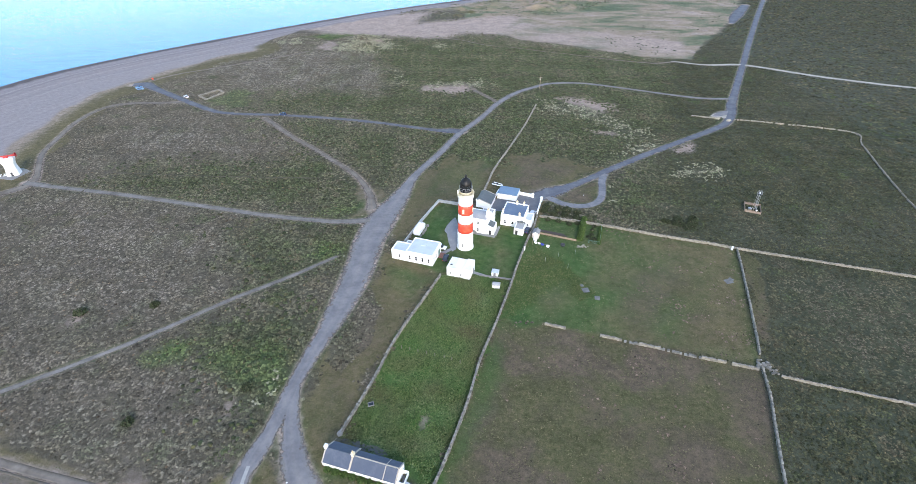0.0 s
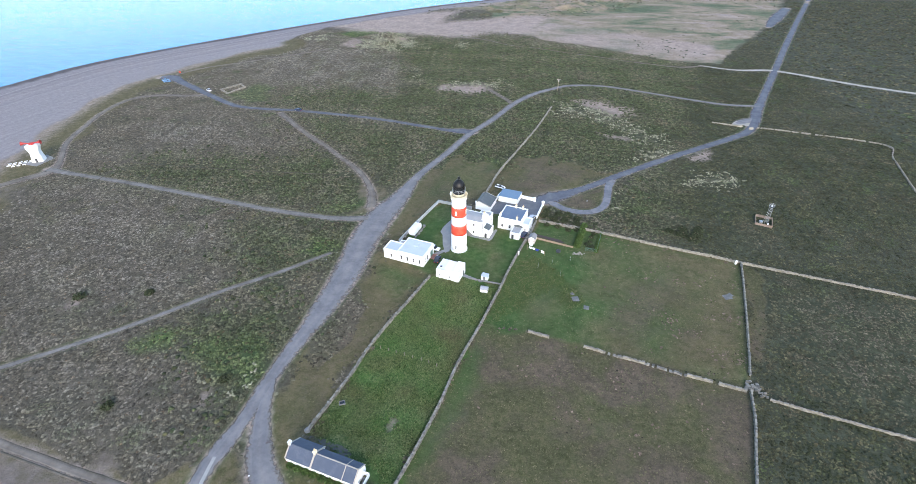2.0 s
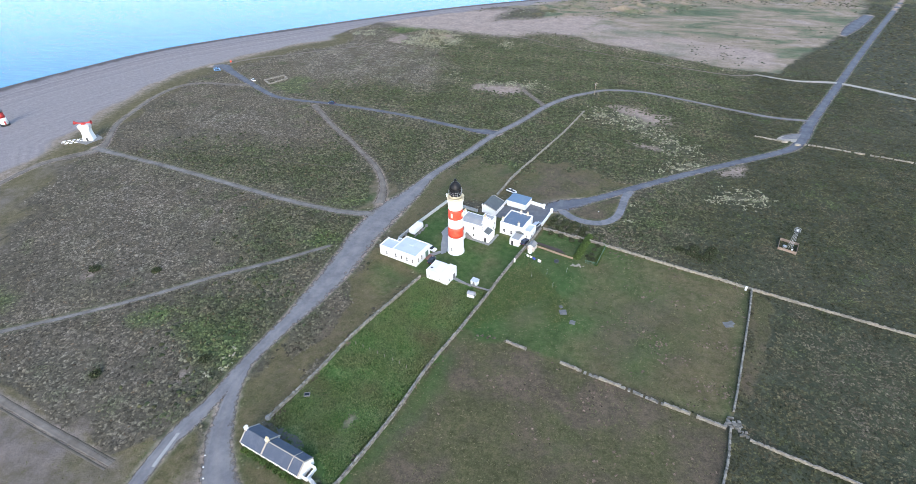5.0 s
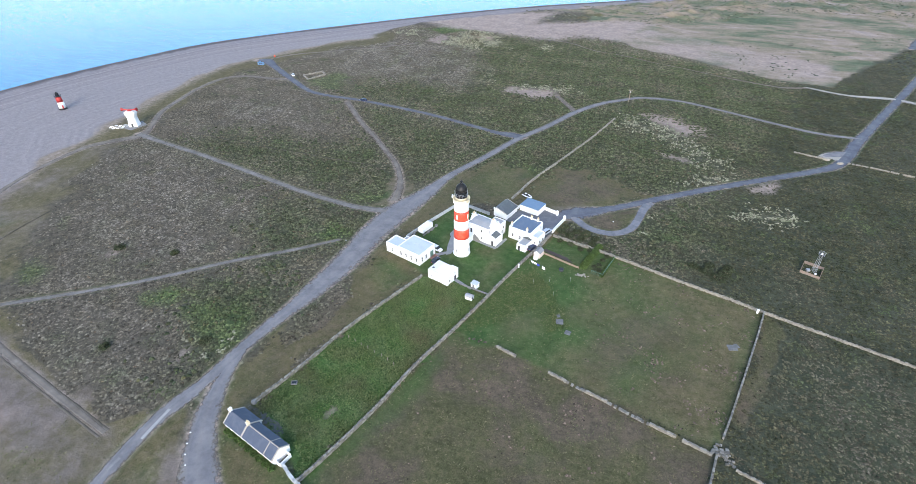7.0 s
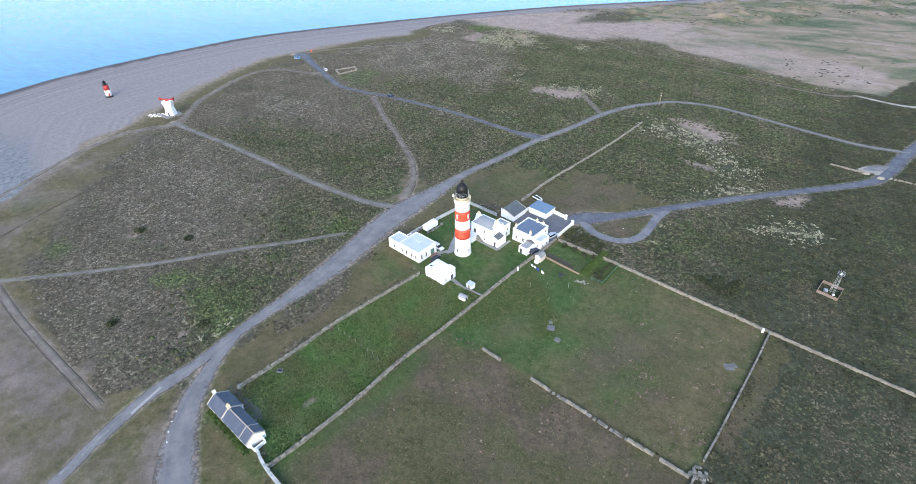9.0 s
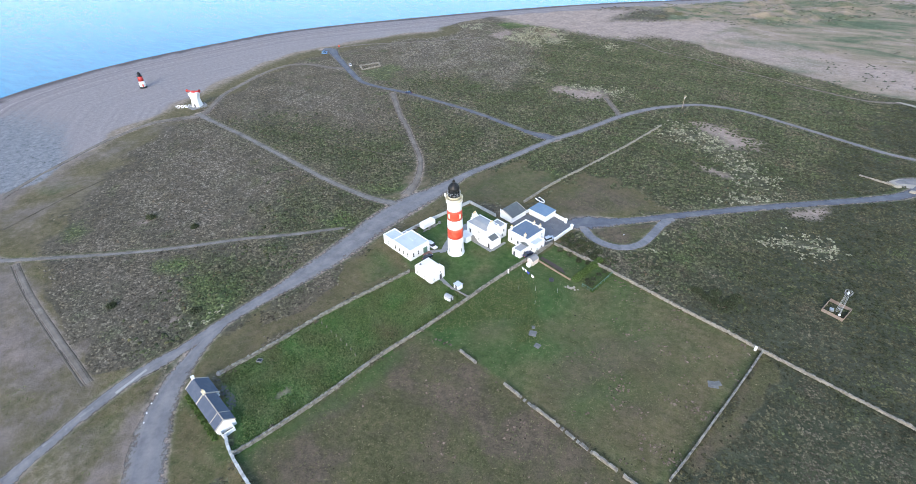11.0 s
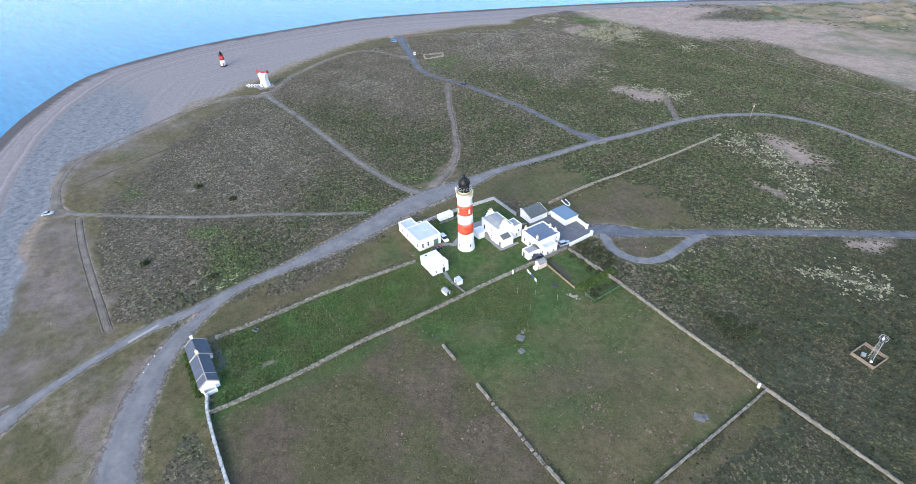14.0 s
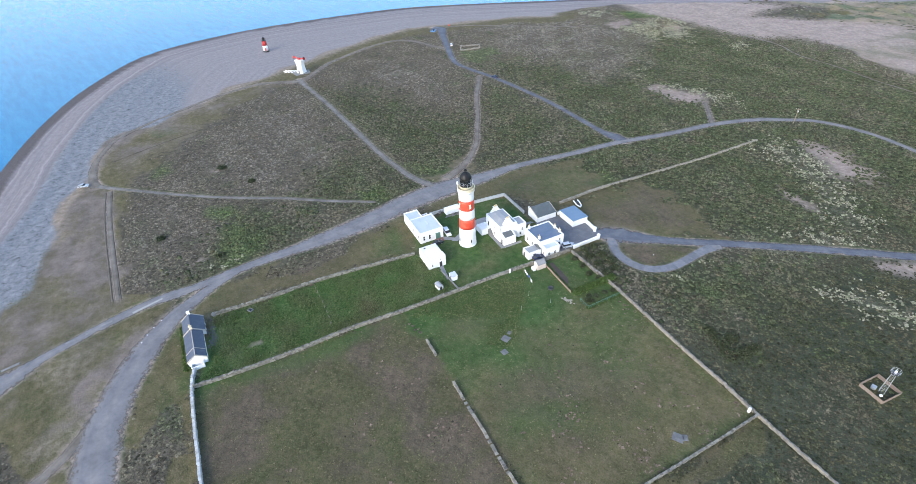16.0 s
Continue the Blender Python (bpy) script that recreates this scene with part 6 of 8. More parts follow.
def build_boat():
    t = thing("boat_on_trailer", "white inflatable boat on a trailer behind the store", "boat", 14.0, 46.3, 0, -30)
    rim = [(-2.3, 0.85), (-2.1, 0.9), (0.6, 0.9), (1.7, 0.65), (2.3, 0.12)]
    for s in (-1, 1):
        bm = bmesh.new()
        for a, b in zip(rim[:-1], rim[1:]):
            rod(bm, (a[0], s * a[1], 0.95 + 0.02 * a[0]), (b[0], s * b[1], 0.95 + 0.02 * b[0]), 0.22, 10)
        part("tube", bm, WHITE_CLEAN, t, "white inflated tube")
    part("hull", one_box(-2.1, 1.4, -0.7, 0.7, 0.55, 0.85, bevel=0.1), DARK, t)
    part("console", one_box(-0.6, 0.2, -0.35, 0.35, 0.8, 1.5, bevel=0.05), DARK, t)
    part("outboard_motor", one_box(-2.55, -2.2, -0.22, 0.22, 0.7, 1.6, bevel=0.06), DARK, t)
    bm = one_box(-2.1, 2.9, -0.06, 0.06, 0.4, 0.52)
    box(bm, -1.2, -1.05, -0.9, 0.9, 0.35, 0.47)
    part("trailer_frame", bm, STEEL, t)
    for s in (-0.95, 0.95):
        part("wheel", moved(ring(bmesh.new(), [(0.15, -0.1), (0.3, -0.1), (0.3, 0.1), (0.15, 0.1)], 14), pose(-1.1, s, 0.3, 90)), RUBBER, t)


build_boat()


def build_tank():
    x, y = spot(-19.7, 3.6)
    t = thing("oil_tank", "large white rounded fuel tank on concrete supports", "tank", x, y, 0, TURN + 90)
    n = 20
    out = [(1.35 * (abs(math.cos(a)) ** 0.3) * (1 if math.cos(a) > 0 else -1), 1.75 + 1.1 * (abs(math.sin(a)) ** 0.3) * (1 if math.sin(a) > 0 else -1)) for a in [2 * math.pi * i / n for i in range(n)]]
    bm = bmesh.new()
    prism(bm, out, -2.9, 2.9)
    part("shell", moved(bm, pose(0, 0, 0, 0, 0, 90)), WHITE_CLEAN, t, "white painted steel shell")
    for k in (-2.2, 0, 2.2):
        part("support", one_box(k - 0.25, k + 0.25, -1.3, 1.3, -0.2, 0.9), CONCRETE, t)
    part("fill_pipe", rod(bmesh.new(), (2.4, 0, 2.7), (2.4, 0, 3.1), 0.12), STEEL, t)
    part("bund_slab", one_box(-3.6, 3.9, -1.7, -1.5, -0.2, 0.45), CONCRETE, t)


build_tank()
for k, (u, v, w, d, h) in enumerate(((-18.0, 3.2, 0.8, 1.0, 0.9), (-18.0, 5.4, 0.7, 1.2, 0.7), (-18.2, 8.4, 0.9, 0.9, 0.8), (-22.0, -0.6, 0.9, 0.9, 1.3))):
    t = at_uv("concrete_block", "pale weathered concrete block beside the tank", "block", u, v, "blocks by the tank")
    part("block_body", one_box(-w / 2, w / 2, -d / 2, d / 2, -0.1, h, bevel=0.05), CONCRETE, t)


def build_kiosk(name, label, x, y, turn, w, d, h, roof):
    t = thing(name, label, "hut", x, y, 0, turn, "small huts by the garden wall")
    part("wall", wall_shell(w, d, h, 0.12, 0.0), WHITE_CLEAN, t)
    part("roof", one_box(-w / 2 - 0.12, w / 2 + 0.12, -d / 2 - 0.12, d / 2 + 0.12, h, h + 0.12), roof, t)
    part("door", one_box(-0.4, 0.4, -d / 2 - 0.04, -d / 2 + 0.02, 0.05, min(1.9, h - 0.15)), CONCRETE, t, "pale hut door")


build_kiosk("water_tank_hut", "small white hut with a pale flat lid", 10.5, -16.5, TURN, 2.2, 1.9, 1.7, ROOF_PALE)


def build_drum_hut():
    t = thing("curved_roof_hut", "small white hut with a rounded metal roof", "hut", 10.6, -22.9, 0, TURN + 8, "small huts by the garden wall")
    part("wall", wall_shell(2.4, 1.7, 1.3, 0.1, 0.0), WHITE_CLEAN, t)
    out = [(0.92 * math.cos(a), 1.3 + 0.62 * math.sin(a)) for a in np.linspace(0, math.pi, 9)]
    bm = bmesh.new()
    prism(bm, out, -1.3, 1.3)
    part("roof", moved(bm, pose(0, 0, 0, 0, 0, 90)), ROOF_LEAD, t, "rounded grey metal roof")
    part("door", one_box(1.2, 1.24, -0.4, 0.4, 0.05, 1.25), DARK, t, "dark hut door")


build_drum_hut()


PINKISH = surface("pinkish_render", (0.6, 0.5, 0.44), (0.5, 0.42, 0.38), 5.0, 0.8, 0.85, amount=0.7)


def build_garden_hut():
    x, y = 27.1, 7.4
    t = thing("garden_hut", "pinkish rendered garden hut with a small pitched roof", "hut", x, y, 0, TURN)
    part("wall", wall_shell(2.4, 3.2, 2.1, 0.2, 0.0), PINKISH, t)
    part("roof", gable_roof(2.4, 3.3, 2.1, 2.9, 0.15, 0.1), PAVE, t)
    part("gable", moved(prism(bmesh.new(), [(-1.2, 2.1), (1.2, 2.1), (0, 2.85)], -1.6, -1.4), pose(0, 0, 0)), WHITE, t)
    part("door", one_box(-0.4, 0.4, -1.66, -1.58, 0, 1.9), WHITE_CLEAN, t, "white boarded door")
    part("bin_store", one_box(-0.5, 0.9, -3.0, -1.9, -0.1, 1.2, bevel=0.05), WHITE_CLEAN, t, "white bin store")


build_garden_hut()


def wood_fence(name, label, pts, h=1.0, w=0.14, material=None):
    t = thing(name, label, "fence", *pts[0])
    ox, oy = pts[0]
    for a, b in zip(pts[:-1], pts[1:]):
        ln = math.dist(a, b)
        m = pose(a[0] - ox, a[1] - oy, 0, 0, 0, math.degrees(math.atan2(b[1] - a[1], b[0] - a[0])))
        n = max(2, int(ln / 2))
        for k in range(n + 1):
            part("post", moved(one_box(ln * k / n - 0.07, ln * k / n + 0.07, -0.07, 0.07, -0.3, h + 0.1), m), material or TIMBER, t)
        for z in (0.08, 0.4, 0.72):
            part("board", moved(one_box(0.06, ln - 0.06, -0.03 - w / 2, 0.03 - w / 2 + 0.05, z * h, z * h + 0.27 * h), m), material or TIMBER, t)
    return t


wood_fence("timber_fence", "low brown timber garden fence", [(28.2, 9.2), (35.2, 6.7), (41.9, 4.4)], 0.8)
slab("garden_bed", "dark bare earth bed beside the timber fence", [(28.4, 10.8), (28.7, 12.2), (37.2, 9.2), (39.4, 6.9), (36.4, 7.6)], 0.16, surface("bare_earth", (0.06, 0.045, 0.038), (0.09, 0.07, 0.06), 5.0, 0.6, 0.95), "earth")


def build_washing():
    t = thing("washing_line", "washing line hung with white and blue cloths", "washing line", 25.4, 1.0)
    for x, y in ((-0.3, 0.6), (5.8, -2.4)):
        part("line_post", rod(bmesh.new(), (x, y, -0.3), (x, y, 2.1), 0.05), TIMBER, t)
    part("line", rod(bmesh.new(), (-0.3, 0.6, 2.0), (5.8, -2.4, 1.95), 0.02, 4), STEEL, t)
    blue, white = surface("blue_cloth", (0.03, 0.05, 0.3), (0.05, 0.08, 0.36), 6.0, 1.5, 0.9), surface("white_cloth", (0.8, 0.8, 0.82), (0.7, 0.7, 0.74), 6.0, 1.5, 0.9)
    for k, (s, w, h, m) in enumerate(((0.1, 1.0, 0.9, white), (0.29, 1.1, 0.8, white), (0.47, 1.1, 1.0, blue), (0.58, 0.5, 0.7, blue), (0.8, 1.1, 1.1, white))):
        bm = bmesh.new()
        cols = []
        for i in range(7):
            f = i / 6
            px, py = -0.3 + 6.1 * (s + f * w / 6.8), 0.6 - 3.0 * (s + f * w / 6.8)
            cols.append([bm.verts.new((px + 0.08 * math.sin(f * 9 + k) * q, py + 0.12 * math.sin(f * 7 + 2 * k) * q, 2.0 - h * q)) for q in (0, 0.5, 1)])
        for a, b in zip(cols[:-1], cols[1:]):
            for q in (0, 1):
                bm.faces.new((a[q], b[q], b[q + 1], a[q + 1]))
        ob = part("cloth", bm, m, t, "hanging cloth")
        mod = ob.modifiers.new("thick", "SOLIDIFY")
        mod.thickness = 0.02


build_washing()
t = thing("black_tub", "round black planter tub on the grass", "tub", 36.4, 1.4)
part("tub_wall", ring(bmesh.new(), [(0.75, 0), (0.85, 0.7), (0.78, 0.7), (0.7, 0.3)], 20, False), DARK, t)
part("soil", ring(bmesh.new(), [(0.72, 0.3), (0.72, 0.42)], 20), DARK, t)
for k, (x, y) in enumerate(((33.7, -6.0), (40.3, -3.5), (28.7, -8.7), (36.2, -12.4))):
    post_thing("clothes_pole", "thin grey clothes pole in the field", x, y, 2.2, 0.035, STEEL, "clothes poles")
COVER = surface("stained_concrete", (0.13, 0.13, 0.132), (0.19, 0.188, 0.18), 4.0, 0.7, 0.9, amount=0.9)
for k, (x, y, w, d, turn, label) in enumerate(((43.5, -27.9, 1.7, 1.7, -10, "square grey concrete cover in the grass"), (40.4, -24.0, 2.2, 2.2, 10, "cracked grey concrete cover in the grass"), (39.6, -21.6, 1.0, 1.2, 25, "small concrete slab in the grass"),
                                              (90, -18.5, 2.6, 2.2, 15, "broken concrete slab in the field"), (91.2, -17.4, 1.2, 1.6, 40, "broken concrete slab in the field"))):
    t = thing("concrete_cover", label, "slab", x, y, 0, turn, "concrete covers in the field")
    part("slab_body", one_box(-w / 2, w / 2, -d / 2, d / 2, -0.1, 0.16, bevel=0.03), COVER, t)
    part("lid", one_box(-w / 4, w / 4, -d / 4, d / 4, 0.16, 0.22), COVER, t)
t = thing("water_trough", "old grey stone trough in the long grass", "trough", -24.1, -71.0, 0, 20)
bm = wall_shell(1.6, 1.2, 0.5, 0.15, 0.0)
part("trough_wall", bm, CONCRETE, t)
part("trough_water", one_box(-0.64, 0.64, -0.44, 0.44, 0.1, 0.38), GLASS, t)
t = thing("kerb", "long pale concrete kerb in the road", "kerb", -50.2, -93.4, 0, 0)
part("kerb_stone", one_box(-0.42, 0.42, -4.6, 4.6, -0.1, 0.22, bevel=0.03), surface("pale_concrete", (0.34, 0.33, 0.31), (0.24, 0.23, 0.21), 5.0, 0.7, 0.9), t)
for x, y, turn, ln in ((-51.3, -105.4, -6, 1.7), (-51.0, -115.4, -3, 1.2), (-52.5, -130.2, -4, 2.2), (-50.9, -110.6, 4, 0.5)):
    t = thing("kerb", "half-buried pale concrete kerb in the lane", "kerb", x, y, 0, turn, "buried kerbs")
    part("kerb_stone", one_box(-0.38, 0.38, -ln, ln, -0.1, 0.16, bevel=0.03), CONCRETE, t)
t = thing("gate_stone", "big pale boulder at the garden wall's end", "stone", -30.4, -80.0)
bm = bmesh.new()
bmesh.ops.create_icosphere(bm, subdivisions=2, radius=0.75)
for v in bm.verts:
    v.co = Vector((v.co.x, v.co.y * 0.9, v.co.z * 1.1 + 0.5)) * (1 + 0.12 * math.sin(v.co.x * 6) * math.cos(v.co.y * 5))
part("boulder", bm, CONCRETE, t)


# ---- outlying structures ----
def build_mast():
    t = thing("beacon_mast", "white lattice radio mast with a round top platform", "mast", 119.0, 28.1)
    H, a0, a1 = 7.6, 0.62, 0.42
    legs = [(sx, sy) for sx in (-1, 1) for sy in (-1, 1)]
    for sx, sy in legs:
        part("leg", rod(bmesh.new(), (sx * a0, sy * a0, 0), (sx * a1, sy * a1, H), 0.04), STEEL, t)
    n = 8
    for k in range(n):
        z0, z1 = H * k / n, H * (k + 1) / n
        r0, r1 = a0 + (a1 - a0) * k / n, a0 + (a1 - a0) * (k + 1) / n
        bm = bmesh.new()
        c0 = [(-r0, -r0, z0), (r0, -r0, z0), (r0, r0, z0), (-r0, r0, z0)]
        c1 = [(-r1, -r1, z1), (r1, -r1, z1), (r1, r1, z1), (-r1, r1, z1)]
        for i in range(4):
            rod(bm, c0[i], c1[(i + 1) % 4], 0.018, 4)
            rod(bm, c1[i], c1[(i + 1) % 4], 0.018, 4)
        part("brace", bm, STEEL, t)
    part("platform", ring(bmesh.new(), [(0.95, H), (0.95, H + 0.08)], 20), DARK, t)
    bm = bmesh.new()
    for z in (H + 0.55, H + 1.05):
        for k in range(16):
            p, q = 2 * math.pi * k / 16, 2 * math.pi * (k + 1) / 16
            rod(bm, (0.98 * math.cos(p), 0.98 * math.sin(p), z), (0.98 * math.cos(q), 0.98 * math.sin(q), z), 0.04, 4)
    for k in range(8):
        p = 2 * math.pi * k / 8
        rod(bm, (0.98 * math.cos(p), 0.98 * math.sin(p), H), (0.98 * math.cos(p), 0.98 * math.sin(p), H + 1.05), 0.03, 4)
    part("railing", bm, STEEL, t)
    part("beacon", ring(bmesh.new(), [(0.25, H + 0.12), (0.3, H + 0.6), (0.15, H + 0.9)], 12), WHITE_CLEAN, t)
    part("equipment_box", one_box(-2.3, -1.2, -0.6, 0.6, 0, 1.0, bevel=0.04), STEEL, t)
    dome = ring(bmesh.new(), [(0.05, 0), (0.3, 0.1), (0.38, 0.35), (0.28, 0.62), (0.05, 0.75)], 14)
    part("radome", moved(dome, pose(0.2, -1.7, 0.4)), WHITE_CLEAN, t, "small white radome")
    part("radome_stand", rod(bmesh.new(), (0.2, -1.7, 0), (0.2, -1.7, 0.5), 0.08), STEEL, t)
    part("base_slab", one_box(-1.3, 1.3, -1.3, 1.3, -0.3, 0.12), CONCRETE, t)


build_mast()
PALE_WOOD = surface("pale_timber", (0.24, 0.175, 0.135), (0.3, 0.25, 0.2), 7.0, 0.9, 0.8, amount=0.7)
wood_fence("timber_compound_fence", "square pale timber fence round the mast", [(114.6, 26.6), (120.0, 24.3), (122.4, 30.4), (116.9, 32.8), (114.6, 26.6)], 1.25, material=PALE_WOOD)


def build_pole():
    t = thing("telegraph_pole", "timber telegraph pole with a crossarm by the road", "pole", 46.5, 173.8)
    part("shaft", ring(bmesh.new(), [(0.17, -0.4), (0.12, 8.2)], 10), TIMBER, t)
    part("crossarm", one_box(-1.1, 1.1, -0.06, 0.06, 7.3, 7.45), TIMBER, t)
    part("transformer", one_box(-0.35, 0.35, 0.14, 0.6, 5.9, 6.7, bevel=0.04), STEEL, t)
    for x in (-0.9, -0.3, 0.3, 0.9):
        part("insulator", ring(bmesh.new(), [(0.05, 0), (0.07, 0.1), (0.03, 0.2)], 8), WHITE_CLEAN, t).location = (x, 0, 7.45)


build_pole()


def build_foghorn():
    t = thing("foghorn_tower", "white flared foghorn tower topped with red horns", "tower", -209.3, 53.6, 0, 20)
    bm = bmesh.new()
    rows = []
    for w, d, z in ((2.6, 2.5, -0.3), (2.4, 2.3, 1.5), (2.1, 2.0, 3.6), (2.05, 1.95, 4.6), (2.3, 2.0, 6.0), (2.75, 2.05, 7.0), (2.8, 2.05, 8.0)):
        rows.append([bm.verts.new((x * w, y * d, z)) for x, y in ((-1, -0.75), (-0.75, -1), (0.75, -1), (1, -0.75), (1, 0.75), (0.75, 1), (-0.75, 1), (-1, 0.75))])
    for a, b in zip(rows[:-1], rows[1:]):
        for i in range(8):
            bm.faces.new((a[i], a[(i + 1) % 8], b[(i + 1) % 8], b[i]))
    bm.faces.new(rows[-1])
    bm.faces.new(rows[0][::-1])
    part("body", bm, WHITE, t, "white painted concrete body")
    part("cap", one_box(-2.4, 2.4, -1.6, 1.6, 8.0, 8.3), WHITE, t)
    for s in (-1, 1):
        horn = ring(bmesh.new(), [(0.28, 0), (0.32, 1.6), (0.5, 2.8), (0.95, 3.7), (1.0, 3.75), (0.75, 3.6), (0.34, 2.7)], 16, False)
        part("horn", moved(horn, pose(s * 0.4, 0, 8.9, 0, s * 84, 0)), DEEP_RED, t, "red painted trumpet horn")
    part("horn_mount", one_box(-0.9, 0.9, -0.7, 0.7, 8.3, 9.3, bevel=0.08), DEEP_RED, t)
    add_door(t, pose(0, -2.46, 0, 0, 0, 0), 1.0, 2.0)
    slab("apron", "worn grey concrete apron round the foghorn tower", [(-214.8, 49.2), (-206.0, 47.4), (-203.3, 56.4), (-210.2, 59.5)], 0.12, CONCRETE)


build_foghorn()
for r in range(3):
    for k in range(5):
        x, y = -220.4 + 1.8 * k + 0.9 * r, 48.4 + 1.2 * k - 1.8 * r
        if r == 2 and k in (0, 4):
            continue
        t = thing("white_block", "low white painted block set in the ground", "block", x, y, 0, 34, "rows of white blocks")
        part("block_body", one_box(-0.75, 0.75, -0.22, 0.22, -0.1, 0.3, bevel=0.03), WHITE, t)


def build_small_light():
    t = thing("minor_lighthouse", "small red and white beacon lighthouse on the beach", "lighthouse", -270.2, 59.3)
    part("plinth", ring(bmesh.new(), [(2.3, -0.5), (2.3, 0.9)], 24), BLACK, t, "black painted base")
    part("tower_band", ring(bmesh.new(), [(1.9, 0.9), (1.65, 4.4)], 24), WHITE, t, "white painted lower band")
    part("tower_band", ring(bmesh.new(), [(1.65, 4.4), (1.45, 7.6)], 24), DEEP_RED, t, "red painted upper band")
    part("gallery", ring(bmesh.new(), [(1.8, 7.6), (1.8, 7.8)], 24), BLACK, t)
    part("lantern", ring(bmesh.new(), [(0.85, 7.8), (0.85, 9.1)], 12), GLASS, t)
    part("dome", ring(bmesh.new(), [(1.05, 9.1), (0.9, 9.5), (0.4, 10.0), (0.1, 10.4)], 16), BLACK, t)
    bm = bmesh.new()
    for k in range(12):
        a, b = 2 * math.pi * k / 12, 2 * math.pi * (k + 1) / 12
        rod(bm, (1.75 * math.cos(a), 1.75 * math.sin(a), 8.7), (1.75 * math.cos(b), 1.75 * math.sin(b), 8.7), 0.04, 4)
        rod(bm, (1.75 * math.cos(a), 1.75 * math.sin(a), 7.8), (1.75 * math.cos(a), 1.75 * math.sin(a), 8.7), 0.04, 4)
    part("railing", bm, BLACK, t)
    add_door(t, pose(1.72, -0.85, 0.9, 0, 0, 62), 0.8, 1.9, DEEP_RED)


build_small_light()
stone_wall("wall_foundation", "low pale wall footings of a vanished building", [(-167.1, 156.1), (-159.3, 167.7)], 0.9, 0.9, PALE_STONE, 0.3, 41)
stone_wall("wall_foundation", "low pale wall footings of a vanished building", [(-159.3, 167.7), (-154.0, 162.3)], 0.9, 0.9, PALE_STONE, 0.3, 42)
stone_wall("wall_foundation", "low pale wall footings of a vanished building", [(-154.0, 162.3), (-159.9, 150.0)], 0.9, 0.9, PALE_STONE, 0.3, 43)
stone_wall("wall_foundation", "low pale wall footings of a vanished building", [(-159.9, 150.0), (-167.1, 156.1)], 0.9, 0.9, PALE_STONE, 0.3, 44)
t = thing("lifebuoy_stand", "red lifebuoy box on a post at the beach", "lifebuoy", -211.0, 185.7)
part("post", rod(bmesh.new(), (0, 0, -0.2), (0, 0, 1.2), 0.08), TIMBER, t)
part("buoy_box", one_box(-0.6, 0.6, -0.2, 0.2, 0.9, 2.0, bevel=0.06), RED, t, "red lifebuoy housing")
for x, y in ((141.8, 125.6), (146.8, 122.9)):
    t = thing("gate_boulder", "pale boulder beside the road gate", "stone", x, y, 0, 20, "boulders at the road gate")
    bm = bmesh.new()
    bmesh.ops.create_icosphere(bm, subdivisions=2, radius=1.1)
    for v in bm.verts:
        v.co = Vector((v.co.x * 1.4, v.co.y, v.co.z * 0.7 + 0.3)) * (1 + 0.15 * math.sin(v.co.x * 5) * math.cos(v.co.y * 4))
    part("boulder", bm, PALE_STONE, t)
slab("apron", "pale sandy lay-by beside the road", [(135.0, 125.9), (142.5, 133.5), (153.1, 136.4), (147.6, 127.0)], 0.09, surface("pale_sand", (0.33, 0.3, 0.25), (0.25, 0.22, 0.19), 4.0, 0.3, 0.95), "lay-by")

# ---- low vegetation ----
RNG = np.random.default_rng(7)


def leaf_material(name, dull, fresh, pale, shadow=0.5):
    """Leaf colour by clump, from dull to fresh by the cover attribute, with pale tips here and there."""
    m, nt, sh, co = begin(name, 0.9, spec=0.15)
    a = nt.nodes.new("ShaderNodeAttribute")
    a.attribute_name = "cover"
    rnd = nt.nodes.new("ShaderNodeNewGeometry").outputs["Random Per Island"]
    wide = texture(nt, 0.06, 4.0, 0.6, co)
    mid = texture(nt, 0.5, 3.0, 0.6, co)
    col = blend(nt, sums(nt, "ADD", a.outputs["Fac"], sums(nt, "MULTIPLY", sums(nt, "SUBTRACT", wide, 0.5), 1.2), clamp=True), dull, fresh)
    tip = sums(nt, "MULTIPLY_ADD", sums(nt, "SUBTRACT", wide, 0.5), 1.2, sums(nt, "MULTIPLY_ADD", sums(nt, "SUBTRACT", mid, 0.5), 0.8, rnd))
    col = blend(nt, step(nt, tip, 0.5, 1.3), col, pale)
    col = blend(nt, 0.9, col, ramp(nt, rnd, [(0.0, (shadow,) * 3), (0.5, (0.95,) * 3), (1.0, (1.3,) * 3)]), "MULTIPLY")
    nt.links.new(col, sh.inputs["Base Color"])
    return m


